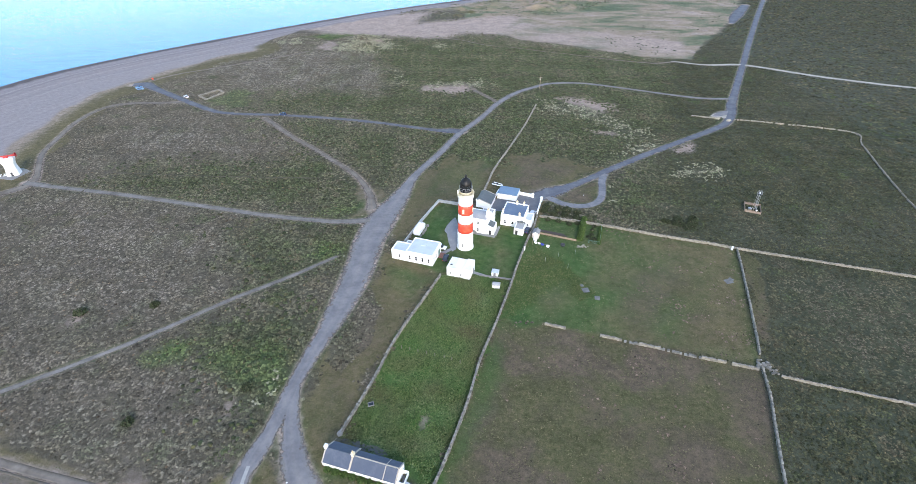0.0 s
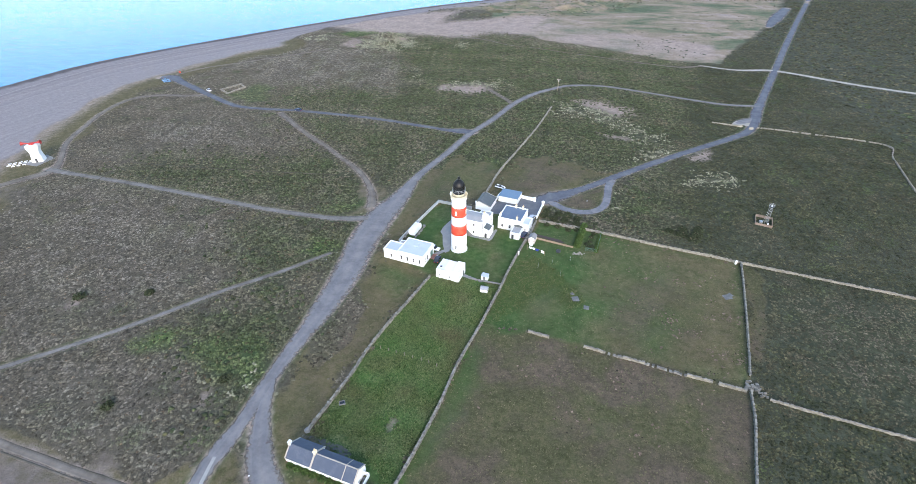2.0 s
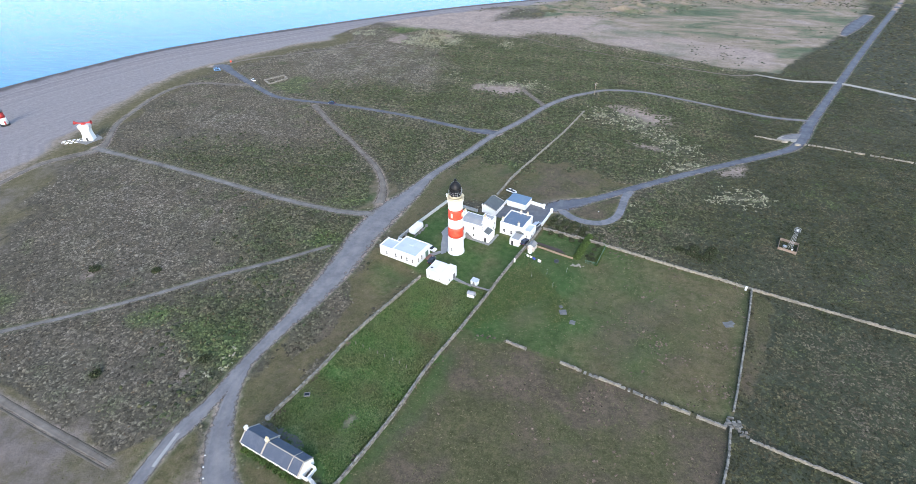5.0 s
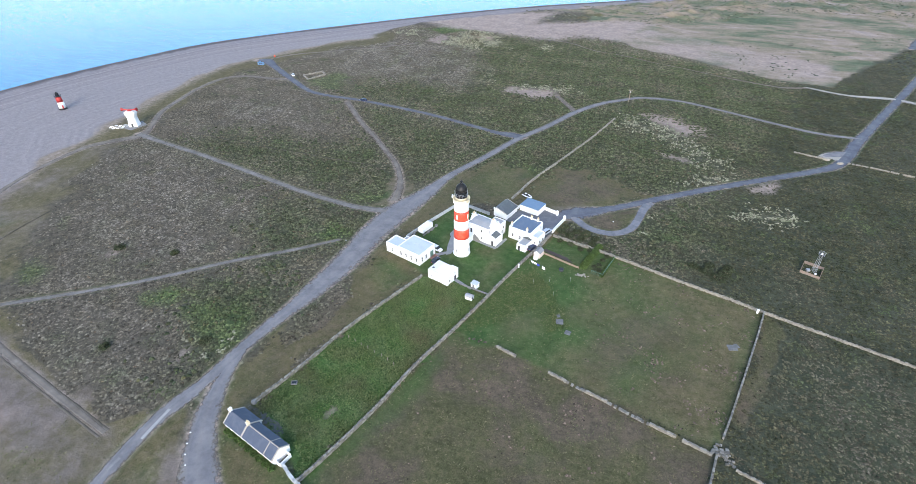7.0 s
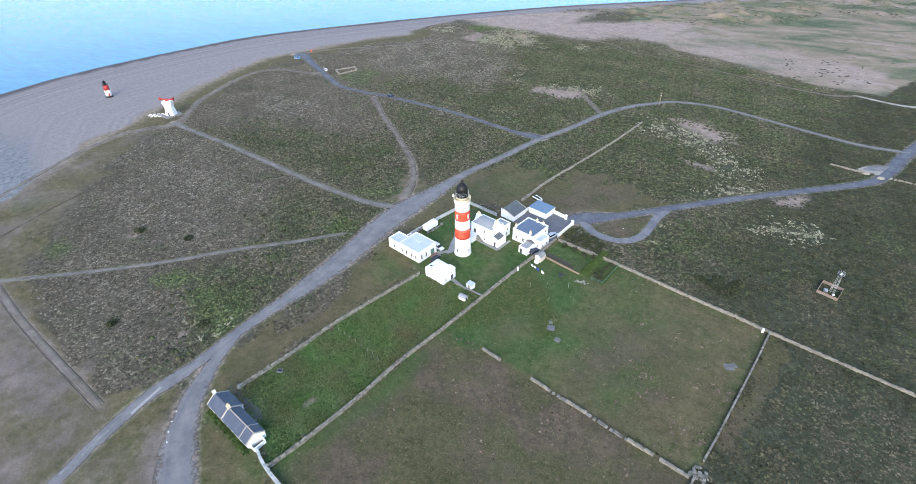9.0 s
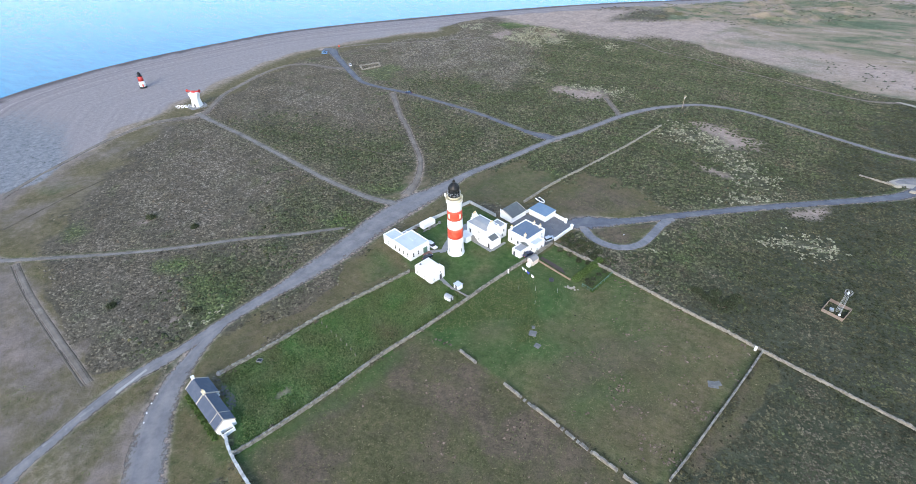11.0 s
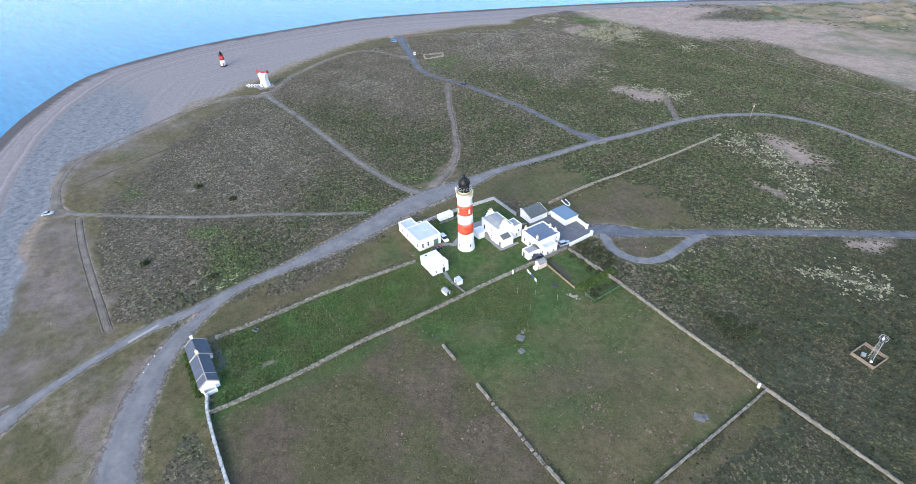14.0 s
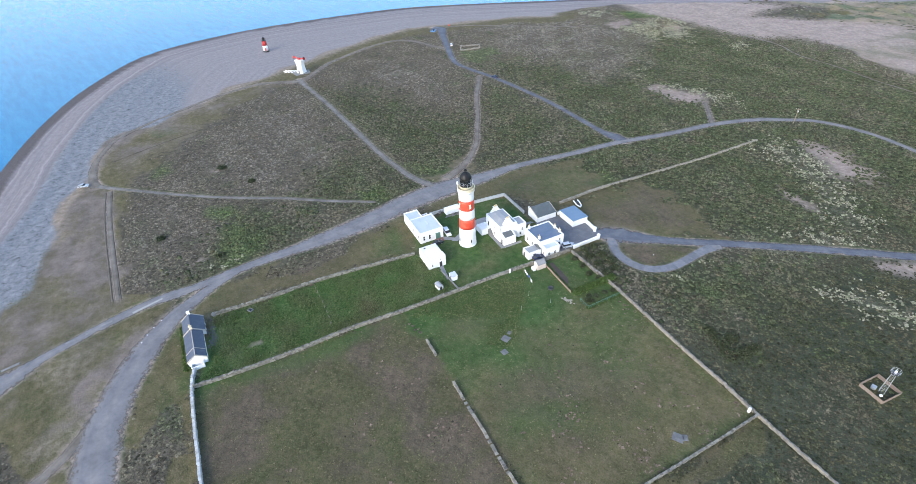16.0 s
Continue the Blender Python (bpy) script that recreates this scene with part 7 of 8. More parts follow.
def tufts(name, label, category, xs, ys, cover, rad, tall, blades, material, lift=0.0):
    """Many small clumps, each a spray of leaf blades standing on the ground, as one mesh."""
    n = len(xs)
    z0 = shore_height(xs, ys)[0] + lift
    rep = lambda a: np.repeat(a, blades)
    ang, tilt = RNG.uniform(0, 2 * np.pi, n * blades), RNG.uniform(0.05, 1.0, n * blades)
    R, H = rep(rad) * RNG.uniform(0.7, 1.3, n * blades), rep(tall) * RNG.uniform(0.6, 1.25, n * blades)
    cx, cy, cz = rep(xs) + np.cos(ang) * R * 0.45 * tilt, rep(ys) + np.sin(ang) * R * 0.45 * tilt, rep(z0)
    turn = ang + RNG.uniform(-1.2, 1.2, n * blades)
    wx, wy = -np.sin(turn) * R * 0.42, np.cos(turn) * R * 0.42
    top = np.stack([cx + np.cos(ang) * R * 0.95 * tilt, cy + np.sin(ang) * R * 0.95 * tilt, cz + H * (1.05 - 0.6 * tilt)], 1)
    a, b = np.stack([cx - wx, cy - wy, cz + 0.02 * H], 1), np.stack([cx + wx, cy + wy, cz + 0.02 * H], 1)
    v = np.stack([a, b, top], 1).reshape(-1, 3)
    me = bpy.data.meshes.new(name)
    me.vertices.add(len(v))
    me.vertices.foreach_set("co", v.ravel().astype(np.float32))
    me.loops.add(len(v))
    me.loops.foreach_set("vertex_index", np.arange(len(v), dtype=np.int32))
    me.polygons.add(len(v) // 3)
    me.polygons.foreach_set("loop_start", np.arange(0, len(v), 3, dtype=np.int32))
    me.attributes.new("cover", "FLOAT", "POINT").data.foreach_set("value", np.repeat(cover, blades * 3).astype(np.float32))
    me.update()
    me.materials.append(material)
    return tagged(new(name, me), label, category, kind="stuff")


def clumps(name, label, category, xs, ys, rad, tall, colours, material, lift=0.0):
    """Low cushions of heather: each a ragged six-sided hummock in its own leaf colour with a darkened rim, as one mesh.
    """
    n = len(xs)
    z0 = shore_height(xs, ys)[0] + lift
    ang = RNG.uniform(0, 2 * np.pi, n)[:, None] + np.arange(6) * np.pi / 3 + RNG.uniform(-0.35, 0.35, (n, 6))
    r = rad[:, None] * RNG.uniform(0.3, 1.5, (n, 6))
    rim = np.stack([xs[:, None] + r * np.cos(ang), ys[:, None] + r * np.sin(ang), z0[:, None] + tall[:, None] * RNG.uniform(-0.1, 0.55, (n, 6))], 2)
    lean = RNG.normal(0, 0.25, (2, n)) * rad
    top = np.stack([xs + lean[0], ys + lean[1], z0 + tall], 1)[:, None]
    v = np.concatenate([top, rim], 1).reshape(-1, 3)
    k = np.arange(6)
    tri = (np.arange(n) * 7)[:, None, None] + np.stack([np.zeros(6, int), 1 + k, 1 + (k + 1) % 6], 1)[None]
    me = bpy.data.meshes.new(name)
    me.vertices.add(len(v))
    me.vertices.foreach_set("co", v.ravel().astype(np.float32))
    me.loops.add(tri.size)
    me.loops.foreach_set("vertex_index", tri.ravel().astype(np.int32))
    me.polygons.add(n * 6)
    me.polygons.foreach_set("loop_start", np.arange(0, tri.size, 3, dtype=np.int32))
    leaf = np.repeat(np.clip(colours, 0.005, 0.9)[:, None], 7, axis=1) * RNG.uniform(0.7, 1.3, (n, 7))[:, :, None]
    # rim leaves take a darker tint, painting in the shade between cushions
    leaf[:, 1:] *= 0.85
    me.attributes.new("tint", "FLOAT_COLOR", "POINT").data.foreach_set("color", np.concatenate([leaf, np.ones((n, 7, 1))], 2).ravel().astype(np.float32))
    me.update()
    me.materials.append(material)
    return tagged(new(name, me), label, category, kind="stuff")


def sample(n, x0, x1, y0, y1):
    return RNG.uniform(x0, x1, n), RNG.uniform(y0, y1, n)


def tint_material(name, shadow=0.4):
    """Leaf colour from the plant's own tint, broken up by twig and by patch."""
    m, nt, sh, co = begin(name, 0.9, spec=0.12)
    a = nt.nodes.new("ShaderNodeAttribute")
    a.attribute_name = "tint"
    geo = nt.nodes.new("ShaderNodeNewGeometry")
    col = blend(nt, 0.7, a.outputs["Color"], ramp(nt, texture(nt, 0.9, 4.0, 0.65, co), [(0.32, (shadow,) * 3), (0.5, (0.95, 0.95, 0.95)), (0.66, (1.35, 1.33, 1.3))]), "MULTIPLY")
    col = blend(nt, 0.5, col, ramp(nt, texture(nt, 4.0, 2.0, 0.6, co), [(0.34, (0.35,) * 3), (0.66, (1.45,) * 3)]), "MULTIPLY")
    nt.links.new(col, sh.inputs["Base Color"])
    mix = nt.nodes.new("ShaderNodeMix")
    mix.data_type = "VECTOR"
    mix.inputs[0].default_value = 0.25
    nt.links.new(geo.outputs["Normal"], mix.inputs[4])
    mix.inputs[5].default_value = (0, 0, 1)
    nt.links.new(mix.outputs[1], sh.inputs["Normal"])
    return m


def toward(base, colour, amount):
    return base + (np.array(colour) - base) * amount[:, None]


HEATH_MAT = tint_material("heather_leaves")
GRASS_MAT = leaf_material("long_grass_blades", (0.13, 0.132, 0.066), (0.085, 0.165, 0.048), (0.2, 0.21, 0.105), 0.6)
FIELD_MAT = leaf_material("field_grass_blades", (0.112, 0.096, 0.052), (0.082, 0.12, 0.036), (0.165, 0.14, 0.08), 0.5)
HEDGE_MAT = leaf_material("hedge_leaves", (0.055, 0.08, 0.026), (0.07, 0.12, 0.032), (0.1, 0.145, 0.05), 0.6)
BUSH_MAT = leaf_material("gorse_leaves", (0.052, 0.058, 0.032), (0.05, 0.066, 0.032), (0.08, 0.086, 0.052), 0.6)


def heath_colours(x, y, zn):
    """Plant colours: brown heather, silvery old heather, green gorse, the darker eastern heath; paled northward for
    haze.
    """
    n = len(x)
    rnd = RNG.uniform(0, 1, n)
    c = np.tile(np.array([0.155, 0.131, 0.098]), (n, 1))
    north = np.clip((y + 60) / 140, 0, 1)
    # the last term pales plants northward, distance haze put into their colour
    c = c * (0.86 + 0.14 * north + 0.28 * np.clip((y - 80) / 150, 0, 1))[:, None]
    c = toward(c, (0.225, 0.196, 0.166), np.clip((0.6 + 0.4 * north) * zn["pale"] * (0.5 + 0.5 * wobble(x, y, 3, 1.0) + 0.6 * (rnd - 0.5)), 0, 1))
    green = np.clip(zn["green"] * (0.85 + 0.3 * wobble(x, y, 2.5, 4.0)) + 0.3 * wobble(x, y, 14, 1.0), 0, 1)
    c = toward(c, (0.085, 0.094, 0.048), green)
    east = np.clip(0.5 + 0.7 * wobble(x, y, 2.6, 3.0) + 0.5 * wobble(x, y, 9, 6.0) + 0.8 * (rnd - 0.5), 0, 1)[:, None]
    c = c + (np.array([0.046, 0.051, 0.025]) * (1 - east) + np.array([0.094, 0.086, 0.047]) * east - c) * (0.92 * np.clip(zn["east"], 0, 1))[:, None]
    c = toward(c, (0.07, 0.092, 0.057), 0.85 * np.clip(zn["dark"] - zn["east"], 0, 1))
    c = toward(c, (0.125, 0.103, 0.07), np.clip(0.9 * wobble(x, y, 4.5, 8.0) + 0.6 * wobble(x, y, 13, 2.0) - 0.3, 0, 0.65))
    c = toward(c, (0.08, 0.102, 0.043), np.clip(0.9 * wobble(x, y, 5.5, 11.0) + 0.6 * wobble(x, y, 17, 5.0) - 0.35, 0, 0.7) * (1 - 0.5 * zn["pale"]))
    c = toward(c, (0.14, 0.118, 0.088), np.clip(zn["silver"] * (0.6 + 0.6 * (rnd - 0.4)), 0, 0.9))
    c = toward(c, (0.1, 0.14, 0.045), np.clip(zn["spot"] * 1.1, 0, 1))
    c = toward(c, (0.125, 0.14, 0.082), 0.85 * zn["dune"])
    c = toward(c, (0.15, 0.1, 0.06), 0.7 * (rnd > 0.985) * (1 - 0.6 * zn["east"]))
    return c * np.array([1.0, 1.0, 0.95]) * ((1 + (0.98 - 0.3 * zn["east"]) * (RNG.uniform(0, 1, n) - 0.52)) * (1 + 0.22 * wobble(x, y, 1.6, 9.0) + 0.16 * wobble(x, y, 11, 3.0)))[:, None]


X, Y = sample(570000, -250, 215, -142, 312)
_, S = shore_height(X, Y)
ZN = zones(X, Y, S)
HEATH = ZN["veg"] * (1 - np.clip(1.3 * ZN["grass"] + 1.1 * np.maximum(ZN["bare"], ZN["earth"]) + 0.85 * ZN["tussock"], 0, 1)) * (np.minimum(ZN["hard"], ZN["soft"]) > 0.8) * (ZN["yard"] < 0.1) * (ZN["veg"] > 0.6)
HEATH = HEATH * np.prod([edge_distance(X, Y, [p[:2] for p in r[3]]) > 0.65 for r in ROADS if r[2] == "trodden"], axis=0)
HEATH = HEATH * np.clip(0.85 + 0.4 * wobble(X, Y, 6, 3.0), 0.4, 1)
keep = (RNG.uniform(0, 1, len(X)) < HEATH) & (ZN["far_field"] < 0.4)
XH, YH = X[keep], Y[keep]
ZH = {k: v[keep] for k, v in ZN.items()}
BIG = (1 - 0.6 * ZH["east"]) * np.clip(ZH["green"] * (1 - ZH["silver"]) + 0.3 * wobble(XH, YH, 3, 6.0), 0, 1)
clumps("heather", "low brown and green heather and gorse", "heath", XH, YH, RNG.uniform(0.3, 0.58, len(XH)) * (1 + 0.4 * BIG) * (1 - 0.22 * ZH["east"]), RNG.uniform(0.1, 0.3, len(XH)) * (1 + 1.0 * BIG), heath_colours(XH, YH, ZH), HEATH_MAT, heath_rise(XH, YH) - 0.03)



def mounds(name, label, category, xs, ys, rad, tall, colours, material, lift=0.0):
    """Rounded bushes of bracken and gorse: each a lumpy dome of two rings and a crown, as one mesh."""
    n = len(xs)
    z0 = shore_height(xs, ys)[0] + lift
    v = [np.stack([xs + RNG.normal(0, 0.15, n) * rad, ys + RNG.normal(0, 0.15, n) * rad, z0 + tall], 1)[:, None]]
    turn = RNG.uniform(0, 2 * np.pi, n)[:, None]
    for out, up, shift in ((0.55, 0.85, 0.0), (1.0, 0.05, 0.5)):
        ang = turn + (np.arange(7) + shift) * 2 * np.pi / 7
        r = rad[:, None] * out * RNG.uniform(0.6, 1.4, (n, 7))
        v.append(np.stack([xs[:, None] + r * np.cos(ang), ys[:, None] + r * np.sin(ang), z0[:, None] + tall[:, None] * up * RNG.uniform(0.65, 1.15, (n, 7))], 2))
    v = np.concatenate(v, 1).reshape(-1, 3)
    k = np.arange(7)
    j = (k + 1) % 7
    fan = np.concatenate([np.stack([0 * k, 1 + k, 1 + j], 1), np.stack([1 + k, 8 + k, 1 + j], 1), np.stack([8 + k, 8 + j, 1 + j], 1)])
    tri = (np.arange(n) * 15)[:, None, None] + fan[None]
    me = bpy.data.meshes.new(name)
    me.vertices.add(len(v))
    me.vertices.foreach_set("co", v.ravel().astype(np.float32))
    me.loops.add(tri.size)
    me.loops.foreach_set("vertex_index", tri.ravel().astype(np.int32))
    me.polygons.add(n * 21)
    me.polygons.foreach_set("loop_start", np.arange(0, tri.size, 3, dtype=np.int32))
    leaf = np.repeat(np.clip(colours, 0.005, 0.9)[:, None], 15, axis=1) * RNG.uniform(0.75, 1.3, (n, 15))[:, :, None]
    me.attributes.new("tint", "FLOAT_COLOR", "POINT").data.foreach_set("color", np.concatenate([leaf, np.ones((n, 15, 1))], 2).ravel().astype(np.float32))
    me.update()
    me.materials.append(material)
    return tagged(new(name, me), label, category, kind="stuff")


GORSE = ZH["green"] * (1 - ZH["pale"]) * (1 - ZH["silver"]) * (1 - np.clip(2 * ZH["east"], 0, 1)) * np.clip(0.55 + 0.6 * wobble(XH, YH, 9, 4.0), 0.1, 1) * (np.minimum(ZH["hard"], ZH["soft"]) > 2.2)
some = RNG.uniform(0, 1, len(XH)) < 0.2 * GORSE
XB, YB = XH[some], YH[some]
# the first factor pales leaves to the north, haze put into the tint
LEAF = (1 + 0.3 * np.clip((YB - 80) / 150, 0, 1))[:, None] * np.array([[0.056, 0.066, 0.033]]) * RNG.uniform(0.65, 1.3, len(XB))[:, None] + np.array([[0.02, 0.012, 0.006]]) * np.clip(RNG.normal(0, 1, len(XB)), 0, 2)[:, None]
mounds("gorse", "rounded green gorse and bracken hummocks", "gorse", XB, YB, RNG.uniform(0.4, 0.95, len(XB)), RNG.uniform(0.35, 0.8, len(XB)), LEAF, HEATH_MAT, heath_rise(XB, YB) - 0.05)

PALE = (RNG.uniform(0, 1, len(X)) < 1.0 * np.clip(ZN["tussock"] * 1.4 - 0.3, 0, 1) * np.clip(0.34 + 0.5 * zone(X, Y, DUNE_RIDGE, 5) + 1.1 * wobble(X, Y, 5, 2.0) + 1.0 * wobble(X, Y, 1.7, 3.0), 0, 1)) & (np.minimum(ZN["hard"], ZN["soft"]) > 1)
XM, YM = X[PALE], Y[PALE]
STRAW = np.array([[0.345, 0.31, 0.225]]) * RNG.uniform(0.6, 1.15, len(XM))[:, None] + np.array([[-0.035, -0.008, -0.025]]) * RNG.uniform(0, 1.5, len(XM))[:, None]
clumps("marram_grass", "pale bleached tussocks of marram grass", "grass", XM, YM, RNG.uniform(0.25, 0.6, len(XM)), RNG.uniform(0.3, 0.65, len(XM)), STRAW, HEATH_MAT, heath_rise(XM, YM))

# coarser scrub on the far heath and dunes
X, Y = sample(80000, -70, 520, -120, 600)
_, S = shore_height(X, Y)
ZF = zones(X, Y, S)
outer = (X > 214) | (Y > 311)
FARM = ZF["veg"] * (1 - np.clip(1.2 * ZF["bare"] + 0.7 * ZF["lush"] * (Y > 230), 0, 1)) * np.where((ZF["far_field"] > 0.4) & (ZF["dune"] < 0.3), 0.025, 1.0) * (1 - 0.8 * zone(X, Y, DUNES, 12)) * (np.minimum(ZF["hard"], ZF["soft"]) > 1.5)
keep = outer & (RNG.uniform(0, 1, len(X)) < FARM)
XS, YS = X[keep], Y[keep]
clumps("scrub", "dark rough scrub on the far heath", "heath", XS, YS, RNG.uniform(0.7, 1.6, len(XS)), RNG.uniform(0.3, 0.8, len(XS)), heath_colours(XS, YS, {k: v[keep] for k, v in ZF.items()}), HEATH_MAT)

X, Y = sample(52000, -32, 18, -97, -17)
G = zone(X, Y, GARDEN, 0.4)
keep = (G > 0.6) & (edge_distance(X, Y, [(-31.5, -85.5), (-13.5, -91)]) > 3.4) & (~inside(X, Y, [(-30.4, -81.4), (-25.2, -81.2), (-20.0, -83.2), (-17.6, -85.2), (-18.4, -86.9), (-29.6, -83.2)]) | (RNG.uniform(0, 1, len(X)) < 0.22)) & (edge_distance(X, Y, [(-9.6, -74.8), (-10.4, -77.4)]) > RNG.uniform(0.3, 2.2, len(X)))
XG, YG = X[keep], Y[keep]
tufts("long_grass", "rank green grass and nettles in the walled garden", "grass", XG, YG, np.clip(0.62 + 0.4 * wobble(XG, YG, 5, 2.0) + 0.25 * wobble(XG, YG, 13, 5.0), 0, 1), RNG.uniform(0.25, 0.6, len(XG)), RNG.uniform(0.2, 0.5, len(XG)) * (1 + 0.5 * wobble(XG, YG, 4, 1.0)), 6, GRASS_MAT)

X, Y = sample(9000, 10, 46, -38, 2)
keep = (zone(X + 2 * wobble(X, Y, 4, 2.0), Y + 2 * wobble(X, Y, 5, 4.0), WEEDS, 3) > RNG.uniform(0.2, 0.9, len(X))) & (zone(X, Y, FIELD_N, 0.5) > 0.9)
XW, YW = X[keep], Y[keep]
tufts("weeds", "coarse green weeds and nettles along the garden wall", "weeds", XW, YW, np.clip(0.95 + 0.2 * wobble(XW, YW, 4, 2.0), 0, 1), RNG.uniform(0.2, 0.45, len(XW)), RNG.uniform(0.1, 0.3, len(XW)), 6, FIELD_MAT)

X, Y = sample(90000, -160, 102, -140, 92)
_, S = shore_height(X, Y)
ZG = zones(X, Y, S)
keep = (ZG["grass"] > 0.6) & (ZG["bare"] < 0.3) & (ZG["earth"] < RNG.uniform(0.2, 0.75, len(X))) & (zone(X, Y, GARDEN, 0.4) < 0.4) & (zone(X, Y, COMPOUND, 1.0) < 0.6) & (np.minimum(ZG["hard"], ZG["soft"]) > 0.6) & (RNG.uniform(0, 1, len(X)) < np.clip(0.5 + 0.5 * wobble(X, Y, 4, 6.0), 0.1, 1))
XF, YF = X[keep], Y[keep]
tufts("field_grass", "short rough grass over fields and verges", "grass", XF, YF, np.clip(0.1 + 0.8 * ZG["lush"][keep] + 0.2 * wobble(XF, YF, 7, 3.0), 0, 1), RNG.uniform(0.2, 0.5, len(XF)), RNG.uniform(0.05, 0.16, len(XF)), 5, FIELD_MAT)

# dry scrapes and burrows in the fields
X, Y = sample(30000, 0, 100, -118, 14)
IN_N, IN_S = zone(X, Y, FIELD_N, 0.5) > 0.9, zone(X, Y, FIELD_S, 0.5) > 0.9
HERD = np.clip(wobble(X, Y, 7, 5.0) + 0.5 * wobble(X, Y, 3, 2.0) - 0.1, 0, 1)
keep = RNG.uniform(0, 1, len(X)) < HERD * np.where(IN_N, np.clip((X - 45) / 40, 0, 0.8), np.where(IN_S, np.clip((X - 5) / 130, 0, 0.4), 0))
XD, YD = X[keep], Y[keep]
SOIL = np.where(RNG.uniform(0, 1, len(XD))[:, None] < 0.25, np.array([[0.035, 0.03, 0.022]]), np.array([[0.2, 0.145, 0.108]]) * RNG.uniform(0.7, 1.15, len(XD))[:, None])
clumps("soil_scrapes", "small bare scrapes and burrows in the fields", "soil", XD, YD, np.where(SOIL[:, 0] < 0.05, 0.5, 1.0) * RNG.uniform(0.18, 0.45, len(XD)), RNG.uniform(0.03, 0.09, len(XD)), SOIL, HEATH_MAT, 0.06)

# dark bushes dotted over the far sandy field
X, Y = sample(120, 112, 164, 252, 310)
keep = wobble(X, Y, 9, 3.0) > 0
clumps("far_bushes", "scattered dark bushes on the far sandy field", "bushes", X[keep], Y[keep], RNG.uniform(0.4, 1.2, keep.sum()), RNG.uniform(0.3, 0.8, keep.sum()), np.tile([[0.085, 0.092, 0.06]], (keep.sum(), 1)), HEATH_MAT)


def bush(label, x, y, r, h, material, clumps, group="bushes", name="bush", stretch=1.0, turn=0.0):
    """A bush: forked stems and a broken crown of leaf blades with gaps."""
    t = thing(name, label, name.replace("_", " "), x, y, 0, turn, group)
    rnd = np.random.default_rng(int(abs(x * 13 + y * 7)) + 3)
    bm = bmesh.new()
    for _ in range(6):
        a = rnd.uniform(0, 6.28)
        rod(bm, (0, 0, -0.1), (0.5 * r * stretch * math.cos(a), 0.5 * r * math.sin(a), h * 0.6), 0.05, 4)
    part("stem", bm, TIMBER, t)
    verts, faces = [], []
    for _ in range(clumps):
        a, q, e = rnd.uniform(0, 6.28), math.sqrt(rnd.uniform(0, 1)), rnd.uniform(0.15, 1)
        c = np.array([q * r * stretch * math.cos(a), q * r * math.sin(a), h * e * math.sqrt(max(0.06, 1 - 0.8 * q * q)) * (1 + 0.25 * math.sin(3 * a + x))])
        for _ in range(4):
            n = len(verts)
            verts += [tuple(np.maximum(c + rnd.normal(0, 0.2, 3), (-99, -99, 0.02))) for _ in range(3)]
            faces.append((n, n + 1, n + 2))
    me = mesh_of("leaves", verts, faces)
    me.attributes.new("cover", "FLOAT", "POINT").data.foreach_set("value", rnd.uniform(0, 1, len(verts)).astype(np.float32))
    part("leaves", me, material, t, "dense uneven crown of small leaves")
    return t


for x, y, r, h in ((87.6, 13.7, 2.6, 1.3), (90.0, 17.1, 2.2, 1.2), (84.0, 16.6, 2.4, 1.4), (91.4, 20.6, 2.0, 1.1), (85.4, 20.5, 1.8, 1.0), (80.0, 18.5, 1.9, 1.1), (-121.6, -38.1, 2.0, 1.5), (-99.7, -34.1, 1.6, 1.2), (-84.9, -77.7, 1.4, 1.2), (-58.1, -65.9, 1.8, 1.0), (41.6, 25.8, 2.0, 1.4), (45.6, 23.9, 1.8, 1.2), (38.1, 26.7, 1.7, 1.2), (32.3, 25.2, 1.6, 1.2), (35.8, 23.2, 1.7, 1.3), (40.0, 22.2, 1.6, 1.1), (44.6, 20.4, 1.5, 1.0), (33.4, 28.6, 1.5, 1.1), (48.6, 19.4, 1.4, 1.0)):
    bush("dark green gorse bush on the heath", x, y, r, h, BUSH_MAT, 160, "gorse bushes")
for k in range(10):
    bush("clipped green garden hedge", 43.4 + 0.44 * k, 5.4 + 1.5 * k, 1.15, 1.5, HEDGE_MAT, 420, "hedge plants", "hedge_bush")


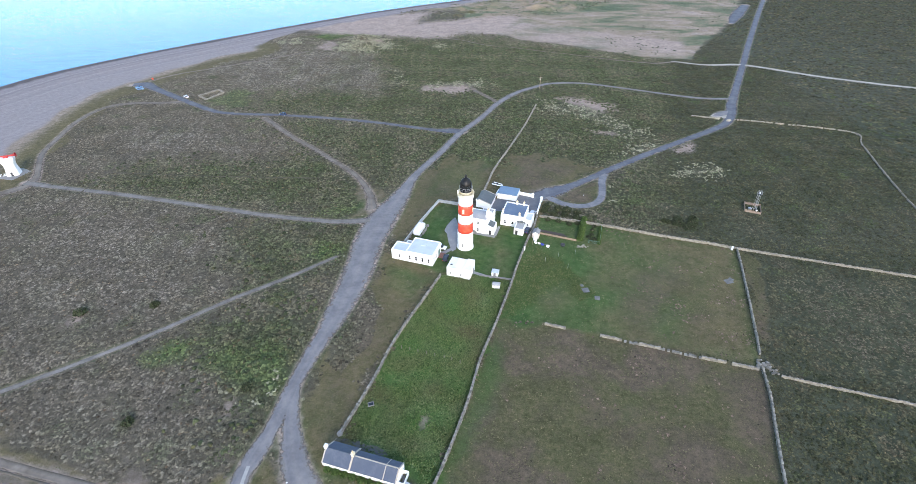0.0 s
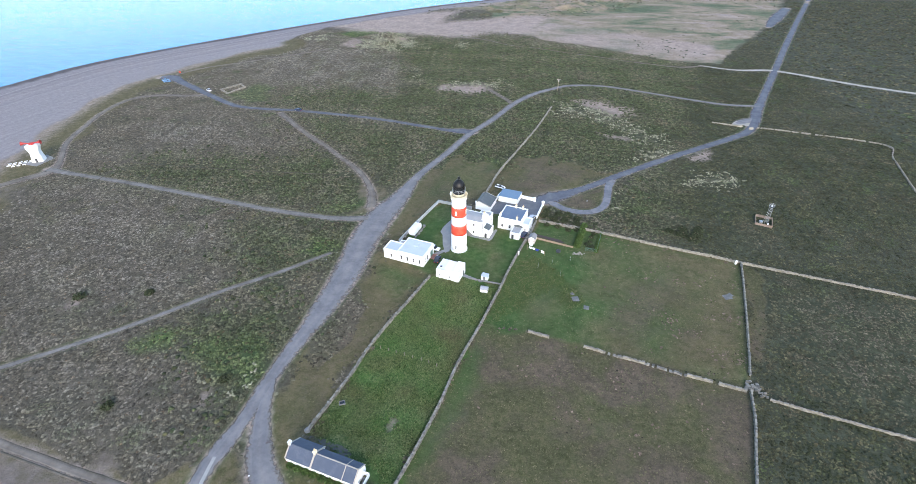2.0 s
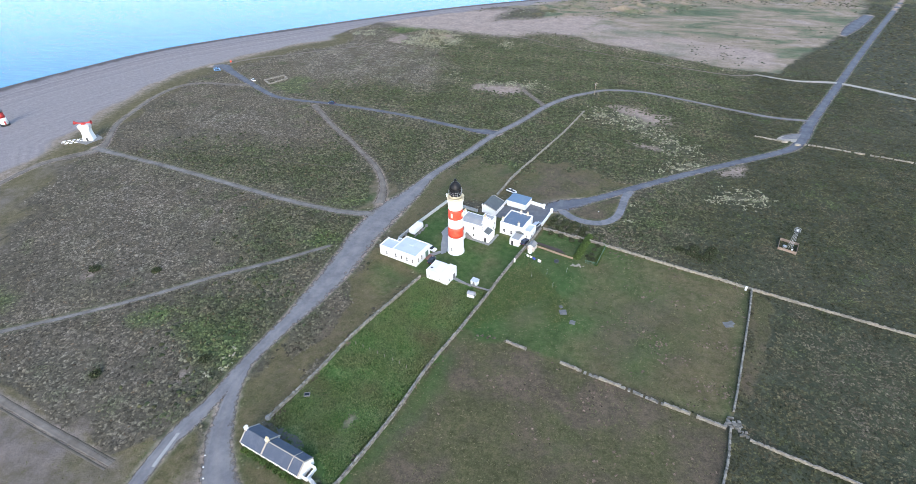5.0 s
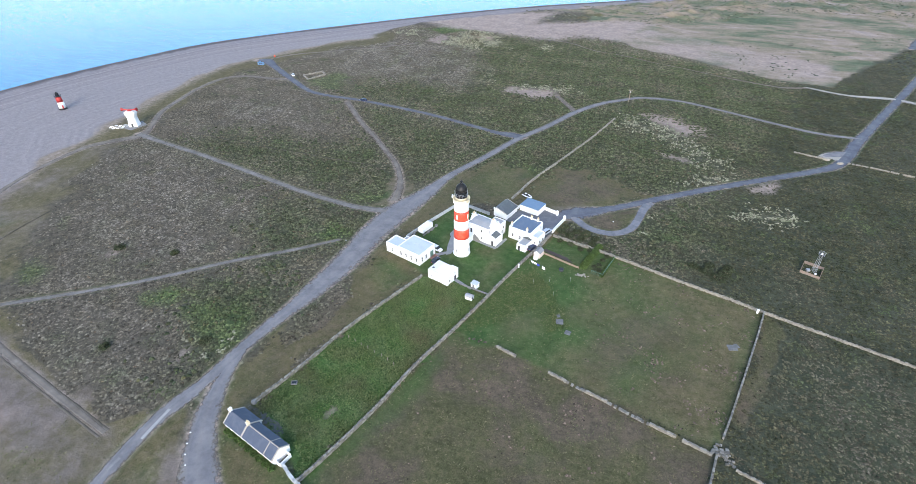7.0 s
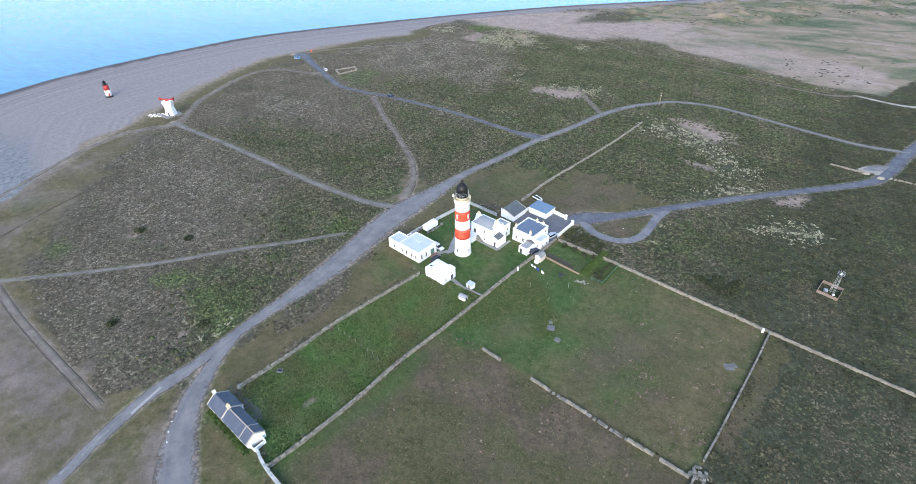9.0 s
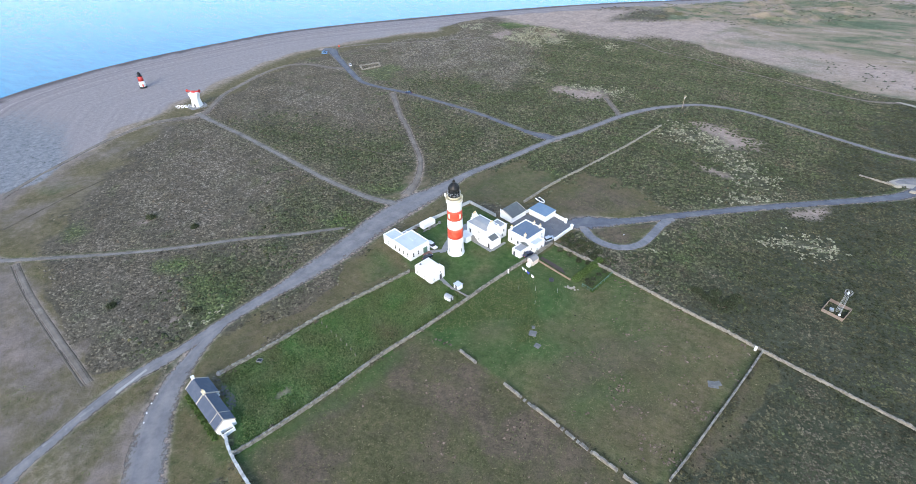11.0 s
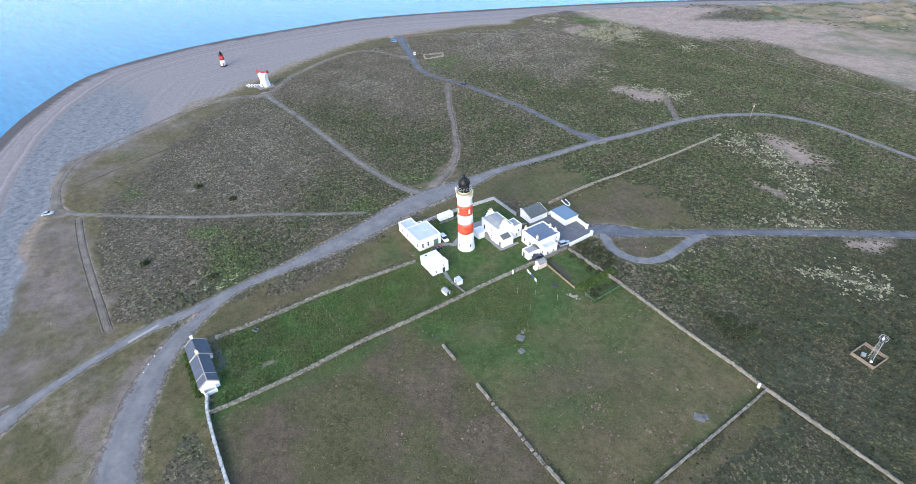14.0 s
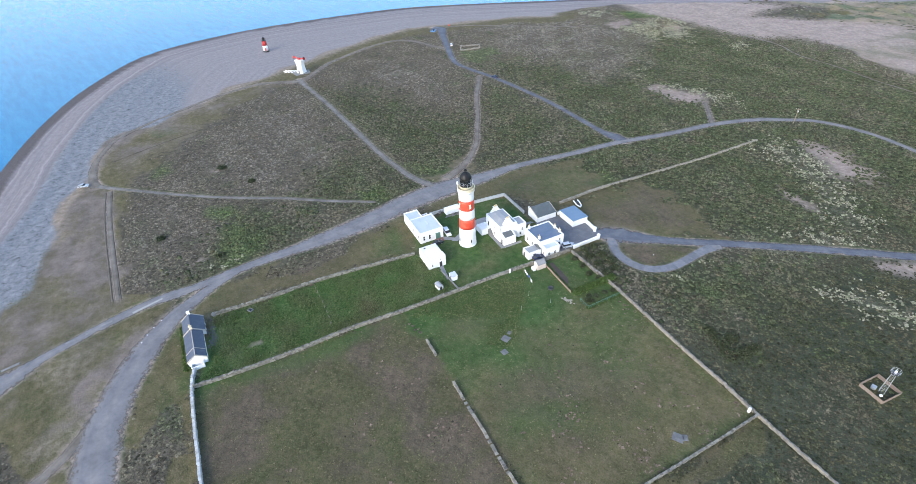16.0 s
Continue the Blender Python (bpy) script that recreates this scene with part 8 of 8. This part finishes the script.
def net_fence(label, pts, h=1.3):
    """Slim posts with strained wires and a top rail."""
    t = thing("net_fence", label, "fence", *pts[0])
    ox, oy = pts[0]
    for a, b in zip(pts[:-1], pts[1:]):
        ln = math.dist(a, b)
        n = max(1, int(ln / 2.2))
        for k in range(n + 1):
            x, y = a[0] + (b[0] - a[0]) * k / n - ox, a[1] + (b[1] - a[1]) * k / n - oy
            part("post", rod(bmesh.new(), (x, y, -0.3), (x, y, h + 0.1), 0.06), GREEN_PAINT, t)
        for z in (0.2, 0.5, 0.8, 1.1):
            part("wire", rod(bmesh.new(), (a[0] - ox, a[1] - oy, z * h), (b[0] - ox, b[1] - oy, z * h), 0.025, 4), GREEN_PAINT, t)
        part("top_rail", rod(bmesh.new(), (a[0] - ox, a[1] - oy, h), (b[0] - ox, b[1] - oy, h), 0.05, 4), GREEN_PAINT, t)
    return t


net_fence("green wire fence round a vegetable plot", [(46.4, 3.2), (50.2, 2.1), (53.4, 13.8)])
for k in range(7):
    bush("rank green plants along the wire fence", 50.0 + 0.5 * k, 2.6 + 1.8 * k, 0.65, 0.9, HEDGE_MAT, 70, "plot plants", "garden_plant")
for x, y in ((47.6, 5.2), (48.6, 8.6), (49.4, 11.8), (47.0, 7.0), (50.6, 14.2), (49.0, 5.6)):
    bush("dull straggly plants in the vegetable plot", x, y, 0.8, 0.6, BUSH_MAT, 60, "plot plants", "garden_plant")
for k in range(26):
    rnd = random.Random(300 + k)
    c, r = (43.6 + rnd.gauss(0, 0.9), 0.9 + rnd.gauss(0, 0.4)), rnd.uniform(0.18, 0.42)
    bm = bmesh.new()
    bmesh.ops.create_icosphere(bm, subdivisions=1, radius=r)
    for v in bm.verts:
        v.co = Vector((v.co.x * 1.3, v.co.y, v.co.z * 0.6)) * (1 + 0.2 * math.sin(7 * v.co.x + k))
    ob = part("rubble_stone", bm, PALE_STONE)
    ob.location = (c[0] - 0.4 * (c[1] - 0.9), c[1], r * 0.3)
    tagged(ob, "pale rubble stone dumped beside the garden", "stone", "rubble by the garden")
for x, y in ((33, 18.5), (37, 17.4), (41, 15.4), (44.5, 15.8)):
    bush("straggly dull green garden shrub", x, y, 1.0, 1.3, BUSH_MAT, 90, "garden shrubs")
for k in range(9):
    bush("green bank growth along the cottage wall", -31.4 + 2.05 * k, -89.2 - 0.62 * k, 0.8, 0.7, HEDGE_MAT, 170, "bank plants", "bank_bush", 1.0)
